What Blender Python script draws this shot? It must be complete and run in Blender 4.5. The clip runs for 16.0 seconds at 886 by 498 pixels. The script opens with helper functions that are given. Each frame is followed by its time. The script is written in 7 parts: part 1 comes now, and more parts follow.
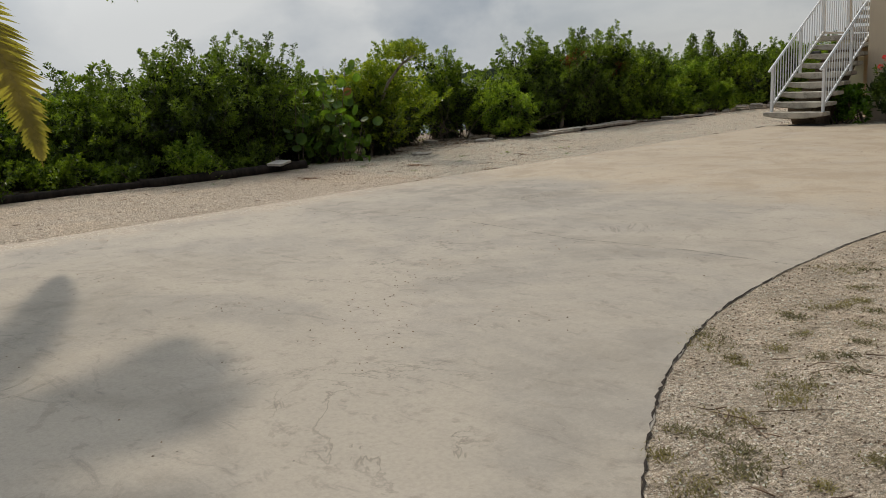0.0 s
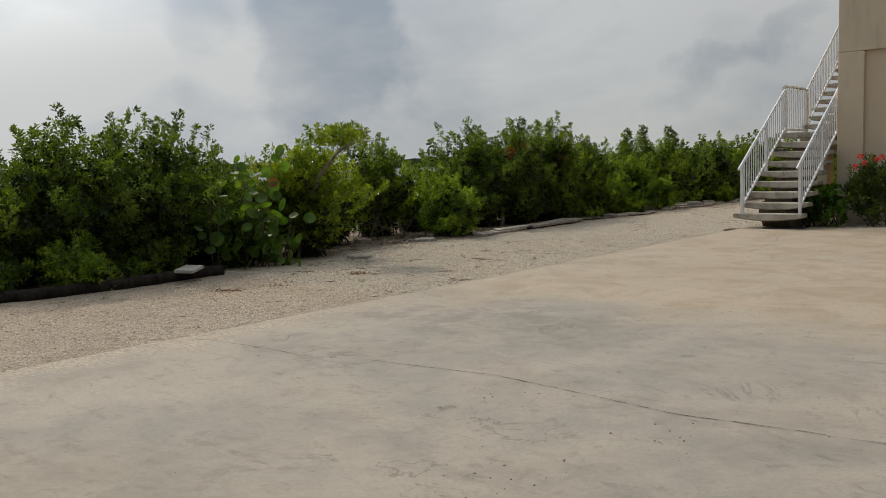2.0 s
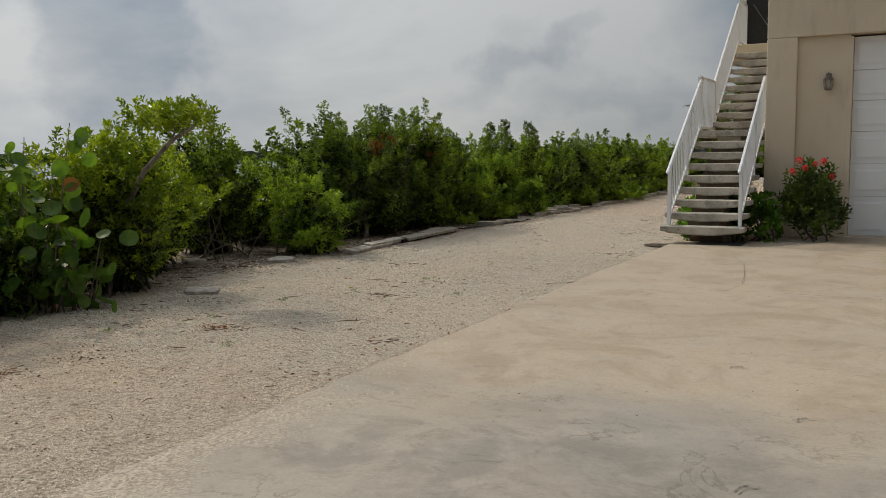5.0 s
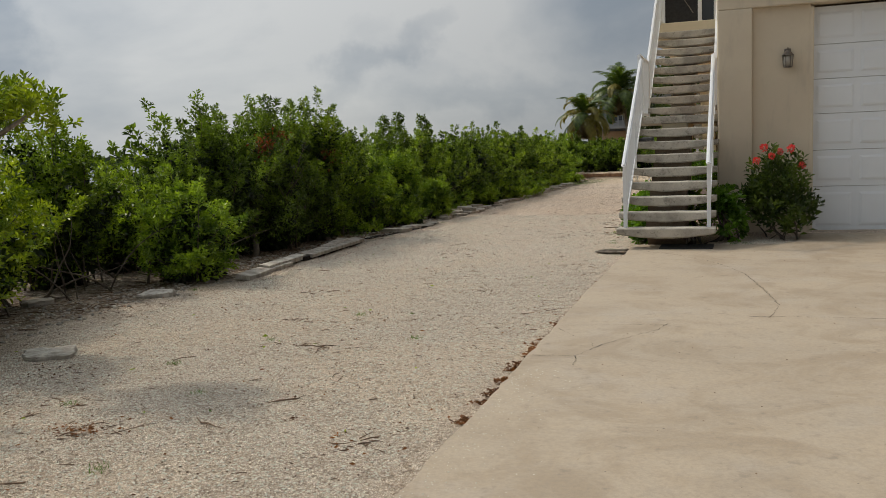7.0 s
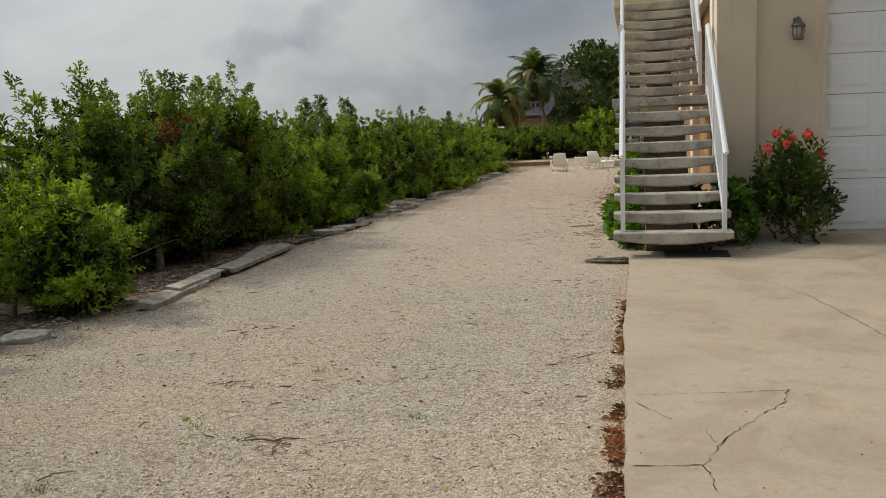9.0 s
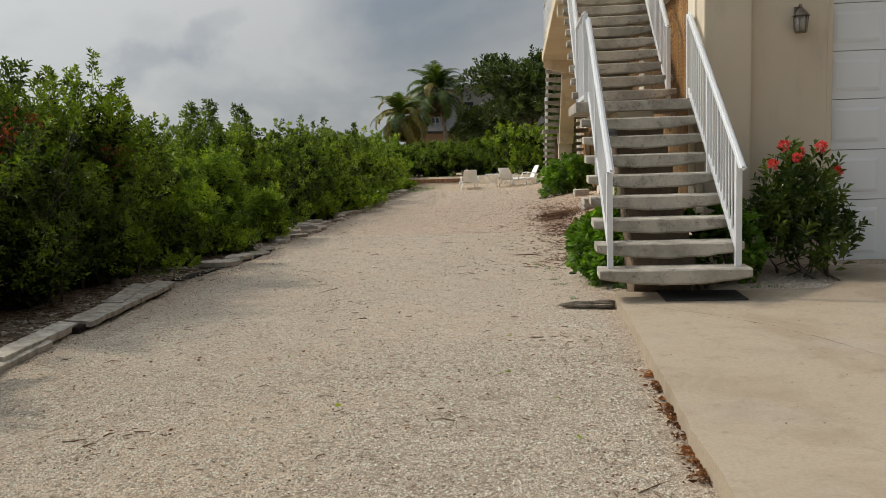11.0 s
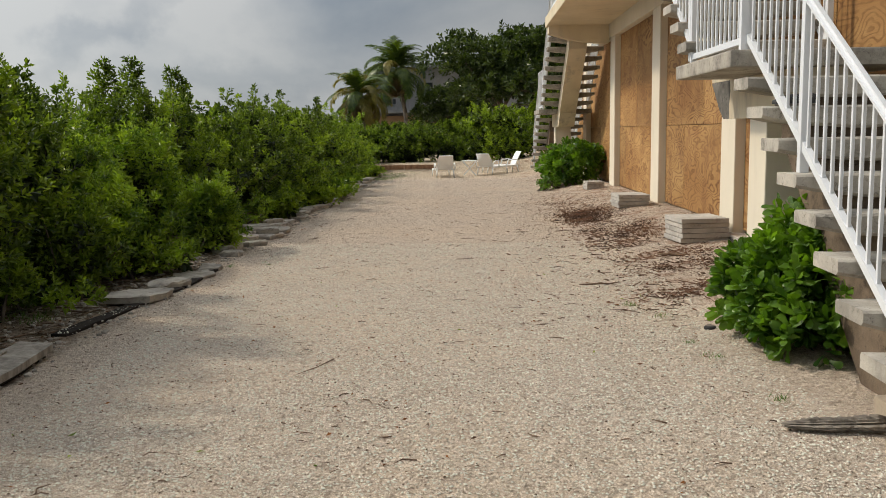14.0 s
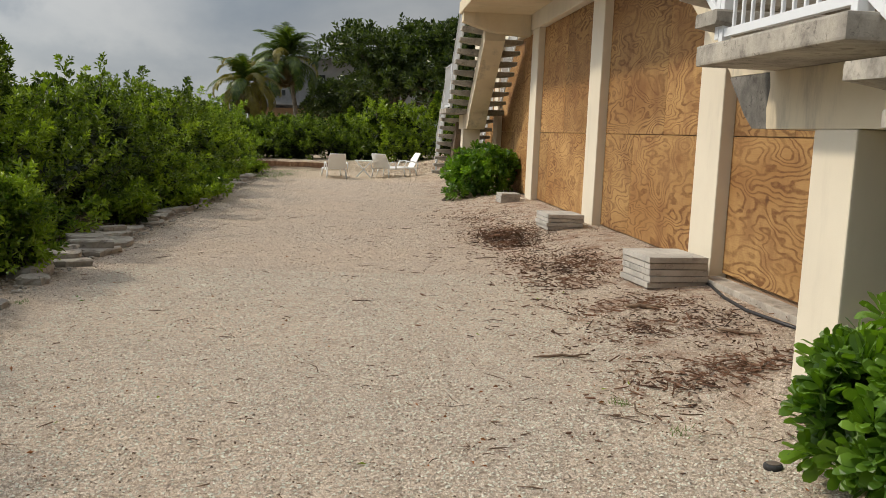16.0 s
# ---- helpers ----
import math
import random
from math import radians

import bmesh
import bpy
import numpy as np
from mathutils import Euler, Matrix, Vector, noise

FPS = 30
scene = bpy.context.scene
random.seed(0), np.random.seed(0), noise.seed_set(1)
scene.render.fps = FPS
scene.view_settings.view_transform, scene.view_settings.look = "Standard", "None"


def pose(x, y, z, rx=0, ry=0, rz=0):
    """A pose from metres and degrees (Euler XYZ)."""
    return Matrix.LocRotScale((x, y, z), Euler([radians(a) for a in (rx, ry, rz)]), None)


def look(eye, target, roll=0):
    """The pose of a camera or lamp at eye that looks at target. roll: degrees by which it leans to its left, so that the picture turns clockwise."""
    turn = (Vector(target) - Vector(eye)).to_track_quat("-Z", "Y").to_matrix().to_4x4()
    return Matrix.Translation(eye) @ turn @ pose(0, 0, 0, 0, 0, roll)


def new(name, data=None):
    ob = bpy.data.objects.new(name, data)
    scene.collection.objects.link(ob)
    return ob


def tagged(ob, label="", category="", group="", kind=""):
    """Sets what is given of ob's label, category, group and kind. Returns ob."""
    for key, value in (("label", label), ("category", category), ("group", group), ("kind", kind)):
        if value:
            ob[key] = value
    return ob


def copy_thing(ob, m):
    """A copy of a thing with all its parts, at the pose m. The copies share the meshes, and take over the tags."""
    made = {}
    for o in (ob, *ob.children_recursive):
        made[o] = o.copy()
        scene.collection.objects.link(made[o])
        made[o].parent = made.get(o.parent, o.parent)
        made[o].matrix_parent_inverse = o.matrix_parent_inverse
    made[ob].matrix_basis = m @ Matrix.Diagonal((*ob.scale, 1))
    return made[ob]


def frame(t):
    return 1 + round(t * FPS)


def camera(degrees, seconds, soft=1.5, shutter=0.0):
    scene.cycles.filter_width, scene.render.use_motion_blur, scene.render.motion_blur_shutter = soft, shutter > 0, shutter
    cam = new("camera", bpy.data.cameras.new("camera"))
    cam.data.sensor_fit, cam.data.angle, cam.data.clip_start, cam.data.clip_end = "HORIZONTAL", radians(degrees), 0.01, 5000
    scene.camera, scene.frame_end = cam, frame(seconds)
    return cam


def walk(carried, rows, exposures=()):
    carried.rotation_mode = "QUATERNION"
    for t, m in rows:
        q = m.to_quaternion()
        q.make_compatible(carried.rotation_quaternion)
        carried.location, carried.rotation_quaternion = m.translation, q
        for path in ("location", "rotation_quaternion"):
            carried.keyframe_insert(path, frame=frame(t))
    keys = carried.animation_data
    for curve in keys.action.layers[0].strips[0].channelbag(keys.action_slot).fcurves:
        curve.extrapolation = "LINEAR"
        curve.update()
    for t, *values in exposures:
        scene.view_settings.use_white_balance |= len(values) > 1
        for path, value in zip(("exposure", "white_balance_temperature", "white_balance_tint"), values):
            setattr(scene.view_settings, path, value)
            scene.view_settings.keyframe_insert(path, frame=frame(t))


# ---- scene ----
cam = camera(54.1, 16.0, soft=0.85)
METRES, EYE, TILT, LEAN, TURN = 21.429, 1.5, 0.0, 0.0, 48.8
ROWS = [
    (0.0, 0.0, 0.0, 0.0, -0.57, -11.18, 2.89),
    (0.5, -0.0105, 0.0304, 0.0003, -2.33, -7.99, 1.93),
    (1.0, -0.0175, 0.0622, 0.0001, -5.41, -7.58, 1.22),
    (1.5, -0.028, 0.0947, 0.0005, -6.14, -6.08, 1.08),
    (2.0, -0.0375, 0.1262, 0.0016, -7.59, -5.56, 1.7),
    (2.5, -0.0448, 0.1584, 0.0017, -9.42, -5.9, 1.18),
    (3.0, -0.0515, 0.1879, 0.0032, -12.58, -6.07, 1.3),
    (3.5, -0.0537, 0.2214, 0.0034, -14.14, -6.32, 1.35),
    (6.0, -0.0547, 0.3811, 0.0036, -26.12, -5.89, 1.21),
    (6.5, -0.0502, 0.4132, 0.0034, -28.25, -6.08, 1.92),
    (7.0, -0.0452, 0.4456, 0.0031, -30.02, -6.42, 2.17),
    (7.5, -0.0406, 0.474, 0.003, -32.57, -6.79, 2.73),
    (8.0, -0.0323, 0.5019, 0.0038, -33.24, -6.9, 2.38),
    (8.5, -0.0251, 0.5293, 0.0047, -34.19, -7.06, 2.65),
    (9.0, -0.0133, 0.5576, 0.0043, -36.47, -7.47, 2.29),
    (9.5, -0.0045, 0.585, 0.0018, -38.23, -5.37, 2.24),
    (10.0, 0.0088, 0.6109, -0.0, -39.95, -5.69, 2.43),
    (12.5, 0.0883, 0.7351, 0.0031, -47.89, -7.28, 1.68),
    (13.0, 0.1035, 0.7638, 0.0031, -48.58, -6.66, 2.24),
    (13.5, 0.1204, 0.7903, 0.0014, -46.1, -7.46, 1.9),
    (14.0, 0.1396, 0.8183, -0.0011, -47.04, -7.72, 0.99),
    (14.5, 0.1592, 0.8438, -0.0008, -47.8, -7.91, 1.25),
    (15.0, 0.1796, 0.8665, -0.0011, -49.29, -7.27, 0.67),
    (15.5, 0.2022, 0.8866, -0.0009, -53.19, -5.67, -0.04),
    (16.0, 0.2287, 0.9048, -0.0025, -54.16, -7.68, -2.26),
]
# the clip's own exposure drifts a little along the way
EXPOSURES = [(0.0, -0.08), (1.5, -0.12), (3.0, -0.28), (4.5, -0.2), (6.0, -0.05), (9.0, 0.0), (13.0, 0.05), (14.5, 0.12), (16.0, 0.10)]
walk(cam, [(t, pose(0, 0, EYE, TILT, LEAN, TURN) @ pose(METRES * x, METRES * y, METRES * z, 90 + pitch, roll, yaw)) for t, x, y, z, yaw, pitch, roll in ROWS], EXPOSURES)

# ---- sky and sun ----
SUN_DIR = Vector((-0.71, 0.20, 0.70)).normalized()
SUN_STRENGTH, CLOUD_LOW, CLOUD_HIGH = 2.1, 0.285, 0.49
scene.view_settings.exposure = 0.0
sun = new("sun", bpy.data.lights.new("sun", "SUN"))
sun.data.energy, sun.data.angle, sun.data.color = SUN_STRENGTH, radians(3.5), (1.0, 0.87, 0.69)
sun.matrix_world = look(SUN_DIR * 60, (0, 0, 0))

world = bpy.data.worlds.new("sky")
scene.world = world
world.use_nodes = True
wt = world.node_tree
wt.nodes.clear()


def wnode(kind, **inputs):
    n = wt.nodes.new(kind)
    for k, v in inputs.items():
        n.inputs[k.replace("_", " ")].default_value = v
    return n


sky = wnode("ShaderNodeTexSky")
sky.sky_type, sky.sun_disc = "NISHITA", False
sky.sun_elevation, sky.sun_rotation = math.asin(SUN_DIR.z), math.atan2(SUN_DIR.x, SUN_DIR.y)
sky_dim = wnode("ShaderNodeVectorMath")
sky_dim.operation = "SCALE"
sky_dim.inputs["Scale"].default_value = 0.07
wt.links.new(sky.outputs[0], sky_dim.inputs[0])
coord = wnode("ShaderNodeTexCoord")
# the clouds flatten towards the horizon: divide the direction by its height
sep = wnode("ShaderNodeSeparateXYZ")
wt.links.new(coord.outputs["Generated"], sep.inputs[0])
lift = wnode("ShaderNodeMath")
lift.operation = "ADD"
lift.inputs[1].default_value = 0.55
clampz = wnode("ShaderNodeMath")
clampz.operation = "MAXIMUM"
clampz.inputs[1].default_value = 0.0
wt.links.new(sep.outputs[2], clampz.inputs[0])
wt.links.new(clampz.outputs[0], lift.inputs[0])
flat = wnode("ShaderNodeVectorMath")
flat.operation = "DIVIDE"
comb = wnode("ShaderNodeCombineXYZ")
for i in range(3):
    wt.links.new(lift.outputs[0], comb.inputs[i])
wt.links.new(coord.outputs["Generated"], flat.inputs[0])
wt.links.new(comb.outputs[0], flat.inputs[1])
puffs = wnode("ShaderNodeTexNoise", Scale=2.1, Detail=8.0, Roughness=0.52, Distortion=0.25)
veil = wnode("ShaderNodeTexNoise", Scale=0.5, Detail=3.0, Roughness=0.5)
wt.links.new(flat.outputs[0], puffs.inputs["Vector"])
wt.links.new(flat.outputs[0], veil.inputs["Vector"])
ramp = wnode("ShaderNodeValToRGB")
ramp.color_ramp.elements[0].position, ramp.color_ramp.elements[0].color = 0.40, (CLOUD_LOW * 0.83, CLOUD_LOW * 0.95, CLOUD_LOW * 1.09, 1)
ramp.color_ramp.elements[1].position, ramp.color_ramp.elements[1].color = 0.61, (CLOUD_HIGH * 0.965, CLOUD_HIGH * 0.985, CLOUD_HIGH * 0.985, 1)


def wmath(op, a, b=0.0):
    n = wt.nodes.new("ShaderNodeMath")
    n.operation = op
    for i, v in enumerate((a, b)):
        if isinstance(v, (int, float)):
            n.inputs[i].default_value = v
        else:
            wt.links.new(v, n.inputs[i])
    return n.outputs[0]


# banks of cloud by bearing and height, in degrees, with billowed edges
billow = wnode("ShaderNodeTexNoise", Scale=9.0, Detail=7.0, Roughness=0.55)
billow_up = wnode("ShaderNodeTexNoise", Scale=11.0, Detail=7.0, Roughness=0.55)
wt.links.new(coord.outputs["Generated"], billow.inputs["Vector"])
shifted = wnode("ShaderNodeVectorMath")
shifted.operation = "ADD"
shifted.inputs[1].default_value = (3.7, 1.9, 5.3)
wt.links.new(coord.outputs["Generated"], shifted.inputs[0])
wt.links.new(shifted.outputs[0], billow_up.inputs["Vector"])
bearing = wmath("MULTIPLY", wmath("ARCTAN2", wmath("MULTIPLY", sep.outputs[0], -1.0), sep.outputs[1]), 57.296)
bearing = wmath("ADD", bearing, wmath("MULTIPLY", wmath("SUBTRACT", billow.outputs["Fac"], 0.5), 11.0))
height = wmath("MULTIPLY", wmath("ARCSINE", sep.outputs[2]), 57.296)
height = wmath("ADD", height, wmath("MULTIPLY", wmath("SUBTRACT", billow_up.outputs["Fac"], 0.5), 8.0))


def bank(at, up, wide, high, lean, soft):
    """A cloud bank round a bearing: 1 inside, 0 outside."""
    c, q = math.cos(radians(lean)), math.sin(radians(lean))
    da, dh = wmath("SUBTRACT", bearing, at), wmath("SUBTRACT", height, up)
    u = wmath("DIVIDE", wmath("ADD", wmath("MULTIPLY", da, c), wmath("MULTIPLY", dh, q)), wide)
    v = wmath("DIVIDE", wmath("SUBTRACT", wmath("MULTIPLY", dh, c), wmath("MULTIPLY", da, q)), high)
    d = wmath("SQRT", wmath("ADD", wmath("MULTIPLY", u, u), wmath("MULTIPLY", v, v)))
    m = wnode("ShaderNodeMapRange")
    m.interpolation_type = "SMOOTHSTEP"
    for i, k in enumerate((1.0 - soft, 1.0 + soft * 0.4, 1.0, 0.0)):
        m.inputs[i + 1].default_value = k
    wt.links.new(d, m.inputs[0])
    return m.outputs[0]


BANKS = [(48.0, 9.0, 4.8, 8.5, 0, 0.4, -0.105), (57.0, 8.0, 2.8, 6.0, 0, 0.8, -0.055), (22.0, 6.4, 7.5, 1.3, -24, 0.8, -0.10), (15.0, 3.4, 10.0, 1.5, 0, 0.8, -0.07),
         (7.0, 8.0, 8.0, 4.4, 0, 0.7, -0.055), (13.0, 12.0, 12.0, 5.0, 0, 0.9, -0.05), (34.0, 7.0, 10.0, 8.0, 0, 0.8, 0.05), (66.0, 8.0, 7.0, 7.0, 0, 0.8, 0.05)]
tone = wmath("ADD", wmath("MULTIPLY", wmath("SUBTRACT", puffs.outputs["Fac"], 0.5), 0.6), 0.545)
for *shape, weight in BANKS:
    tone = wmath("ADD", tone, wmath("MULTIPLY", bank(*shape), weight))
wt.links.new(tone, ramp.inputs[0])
cover = wnode("ShaderNodeMapRange")
cover.inputs[1].default_value, cover.inputs[2].default_value, cover.inputs[3].default_value, cover.inputs[4].default_value = 0.3, 0.55, 0.78, 1.0
wt.links.new(veil.outputs["Fac"], cover.inputs[0])
mix = wnode("ShaderNodeMix")
mix.data_type = "RGBA"
wt.links.new(cover.outputs[0], mix.inputs[0])
wt.links.new(sky_dim.outputs[0], mix.inputs[6])
wt.links.new(ramp.outputs[0], mix.inputs[7])
# thin cloud glows round the hidden sun
toward = wnode("ShaderNodeVectorMath")
toward.operation = "DOT_PRODUCT"
toward.inputs[1].default_value = SUN_DIR
wt.links.new(coord.outputs["Generated"], toward.inputs[0])
glow = wnode("ShaderNodeMapRange")
for i, v in enumerate((-0.1, 0.85, 0.45, 1.5)):
    glow.inputs[i + 1].default_value = v
wt.links.new(toward.outputs["Value"], glow.inputs[0])
# an overcast sky is brightest overhead
zenith = wnode("ShaderNodeMapRange")
for i, v in enumerate((0.12, 1.0, 1.0, 1.55)):
    zenith.inputs[i + 1].default_value = v
wt.links.new(clampz.outputs[0], zenith.inputs[0])
aureole = wnode("ShaderNodeMapRange")
aureole.interpolation_type = "SMOOTHSTEP"
for i, v in enumerate((0.76, 0.99, 1.0, 2.6)):
    aureole.inputs[i + 1].default_value = v
wt.links.new(toward.outputs["Value"], aureole.inputs[0])
both = wnode("ShaderNodeMath")
both.operation = "MULTIPLY"
wt.links.new(wmath("MULTIPLY", glow.outputs[0], aureole.outputs[0]), both.inputs[0])
wt.links.new(zenith.outputs[0], both.inputs[1])
lit = wnode("ShaderNodeVectorMath")
lit.operation = "SCALE"
wt.links.new(mix.outputs[2], lit.inputs[0])
wt.links.new(both.outputs[0], lit.inputs["Scale"])
bg = wnode("ShaderNodeBackground", Strength=1.0)
out = wnode("ShaderNodeOutputWorld")
wt.links.new(lit.outputs[0], bg.inputs[0])
wt.links.new(bg.outputs[0], out.inputs[0])


# ---- materials ----
class Mat:
    """A small wrapper that builds a node material round one Principled shader."""

    def __init__(self, name, rough=0.7, metal=0.0, spec=0.5):
        self.m = bpy.data.materials.new(name)
        self.m.use_nodes = True
        self.t = self.m.node_tree
        self.b = self.t.nodes["Principled BSDF"]
        self.b.inputs["Roughness"].default_value = rough
        self.b.inputs["Metallic"].default_value = metal
        self.b.inputs["Specular IOR Level"].default_value = spec
        self.pos = self.n("ShaderNodeTexCoord").outputs["Object"]
        self.geo = self.n("ShaderNodeNewGeometry")
        self.info = self.n("ShaderNodeObjectInfo")

    def n(self, kind):
        return self.t.nodes.new(kind)

    def link(self, a, b):
        self.t.links.new(a, b)

    def at(self, vec, scale=(1, 1, 1), jitter=False):
        """The coordinate, stretched, and shifted by the object's random number."""
        mp = self.n("ShaderNodeMapping")
        mp.inputs["Scale"].default_value = scale
        self.link(vec, mp.inputs["Vector"])
        if jitter:
            add = self.n("ShaderNodeMath")
            add.operation = "MULTIPLY"
            add.inputs[1].default_value = 57.0
            self.link(self.info.outputs["Random"], add.inputs[0])
            comb = self.n("ShaderNodeCombineXYZ")
            for i in range(3):
                self.link(add.outputs[0], comb.inputs[i])
            self.link(comb.outputs[0], mp.inputs["Location"])
        return mp.outputs[0]

    def noise(self, scale, detail=4, rough=0.55, vec=None, distortion=0.0):
        n = self.n("ShaderNodeTexNoise")
        n.inputs["Scale"].default_value, n.inputs["Detail"].default_value = scale, detail
        n.inputs["Roughness"].default_value, n.inputs["Distortion"].default_value = rough, distortion
        self.link(vec or self.pos, n.inputs["Vector"])
        return n.outputs["Fac"]

    def voronoi(self, scale, vec=None, feature="F1"):
        n = self.n("ShaderNodeTexVoronoi")
        n.feature = feature
        n.inputs["Scale"].default_value = scale
        self.link(vec or self.pos, n.inputs["Vector"])
        return n

    def span(self, value, a, b, lo=0.0, hi=1.0):
        n = self.n("ShaderNodeMapRange")
        n.interpolation_type = "SMOOTHSTEP"
        for i, v in enumerate((a, b, lo, hi)):
            n.inputs[i + 1].default_value = v
        self.link(value, n.inputs[0])
        return n.outputs[0]

    def math(self, op, a, b=None):
        n = self.n("ShaderNodeMath")
        n.operation = op
        for i, v in enumerate((a, b)):
            if v is None:
                continue
            if isinstance(v, (int, float)):
                n.inputs[i].default_value = v
            else:
                self.link(v, n.inputs[i])
        return n.outputs[0]

    def mix(self, fac, a, b, blend="MIX"):
        n = self.n("ShaderNodeMix")
        n.data_type, n.blend_type = "RGBA", blend
        for sock, v in ((n.inputs[0], fac), (n.inputs[6], a), (n.inputs[7], b)):
            if isinstance(v, (int, float)):
                sock.default_value = v
            elif isinstance(v, tuple):
                sock.default_value = (*v, 1)
            else:
                self.link(v, sock)
        return n.outputs[2]

    def ramp(self, fac, stops):
        n = self.n("ShaderNodeValToRGB")
        el = n.color_ramp.elements
        while len(el) < len(stops):
            el.new(0.5)
        for e, (p, c) in zip(el, stops):
            e.position, e.color = p, (*c, 1)
        self.link(fac, n.inputs[0])
        return n.outputs[0]

    def colour(self, c):
        if isinstance(c, tuple):
            self.b.inputs["Base Color"].default_value = (*c, 1)
        else:
            self.link(c, self.b.inputs["Base Color"])
        return self

    def rough(self, v):
        self.link(v, self.b.inputs["Roughness"])
        return self

    def bump(self, height, strength=0.4, dist=0.01):
        n = self.n("ShaderNodeBump")
        n.inputs["Strength"].default_value, n.inputs["Distance"].default_value = strength, dist
        self.link(height, n.inputs["Height"])
        if self.b.inputs["Normal"].links:
            self.link(self.b.inputs["Normal"].links[0].from_socket, n.inputs["Normal"])
        self.link(n.outputs[0], self.b.inputs["Normal"])
        return self

    def leafy(self, share=0.3, tint=None):
        """Lets light through thin leaves."""
        tr = self.n("ShaderNodeBsdfTranslucent")
        src = self.b.inputs["Base Color"]
        if tint is not None:
            c = self.mix(1.0, src.links[0].from_socket if src.links else tuple(src.default_value[:3]), tint, "MULTIPLY")
            self.link(c, tr.inputs[0])
        elif src.links:
            self.link(src.links[0].from_socket, tr.inputs[0])
        else:
            tr.inputs[0].default_value = src.default_value
        mx = self.n("ShaderNodeMixShader")
        mx.inputs[0].default_value = share
        self.link(self.b.outputs[0], mx.inputs[1])
        self.link(tr.outputs[0], mx.inputs[2])
        self.link(mx.outputs[0], self.t.nodes["Material Output"].inputs[0])
        return self


def plain(name, c, rough=0.6, metal=0.0, vary=0.12, scale=6.0, bump=0.0, spec=0.5):
    m = Mat(name, rough, metal, spec)
    a, b = tuple(v * (1 - vary) for v in c), tuple(min(1, v * (1 + vary)) for v in c)
    v = m.at(m.pos, jitter=True)
    m.colour(m.mix(m.math("MULTIPLY", m.noise(scale, 5, vec=v), 1.0), a, b))
    m.rough(m.span(m.noise(scale * 3, 3, vec=v), 0.3, 0.7, rough * 0.85, min(1, rough * 1.12)))
    if bump:
        m.bump(m.noise(scale * 12, 4, vec=v), bump, 0.004)
    return m.m


def foliage(name, dark, light, share=0.28, rough=0.36, spec=0.45, brown=0.0):
    m = Mat(name, rough, spec=spec)
    r = m.geo.outputs["Random Per Island"]
    patch = m.span(m.noise(2.6, 4, 0.62), 0.40, 0.62)
    c = m.mix(m.math("ADD", m.math("MULTIPLY", r, 0.4), m.math("MULTIPLY", patch, 0.6)), dark, light)
    if brown:
        c = m.mix(m.span(r, 1 - brown, 1 - brown + 0.004), c, (0.22, 0.09, 0.03))
    m.colour(c)
    m.leafy(share, (1.5, 1.6, 0.5))
    return m.m


def gravel_colour(m):
    p = m.pos
    cells = m.voronoi(100.0)
    big = m.voronoi(27.0)
    tone = m.mix(m.span(cells.outputs["Color"], 0.15, 0.85), (0.70, 0.575, 0.445), (1.0, 0.905, 0.765))
    gap = m.span(m.voronoi(100.0, feature="DISTANCE_TO_EDGE").outputs["Distance"], 0.0, 0.17)
    tone = m.mix(gap, (0.29, 0.22, 0.15), tone)
    # dark flecks paint shaded hollows between the stones, in colour only
    pit = m.span(m.noise(36, 5, 0.78), 0.565, 0.615)
    tone = m.mix(m.math("MULTIPLY", pit, 0.7), tone, (0.12, 0.085, 0.06))
    sand = m.span(m.noise(0.55, 5, 0.6), 0.44, 0.62)
    tone = m.mix(m.math("MULTIPLY", sand, 0.38), tone, (0.72, 0.57, 0.41))
    mottle = m.span(m.noise(2.8, 8, 0.74, distortion=0.4), 0.50, 0.64)
    tone = m.mix(m.math("MULTIPLY", mottle, 0.28), tone, (0.40, 0.295, 0.205))
    grit = m.span(m.noise(11, 6, 0.72), 0.54, 0.68)
    tone = m.mix(m.math("MULTIPLY", grit, 0.55), tone, (0.32, 0.235, 0.165))
    tone = m.mix(m.span(m.noise(24, 4, 0.7), 0.34, 0.48, 0.75, 0.0), tone, (0.24, 0.18, 0.13))
    clod = m.span(m.noise(7.5, 7, 0.78), 0.60, 0.68)
    tone = m.mix(m.math("MULTIPLY", clod, 0.6), tone, (0.22, 0.155, 0.105))
    # broad random patches of a duller tone
    dull = m.span(m.noise(1.3, 6, 0.66), 0.53, 0.68)
    tone = m.mix(m.math("MULTIPLY", dull, 0.20), tone, (0.40, 0.33, 0.25))
    h = m.math("ADD", m.math("MULTIPLY", m.span(cells.outputs["Distance"], 0.0, 0.6, 1.0, 0.0), 0.6), m.math("MULTIPLY", m.span(big.outputs["Distance"], 0.0, 0.6, 1.0, 0.0), 0.5))
    return tone, h


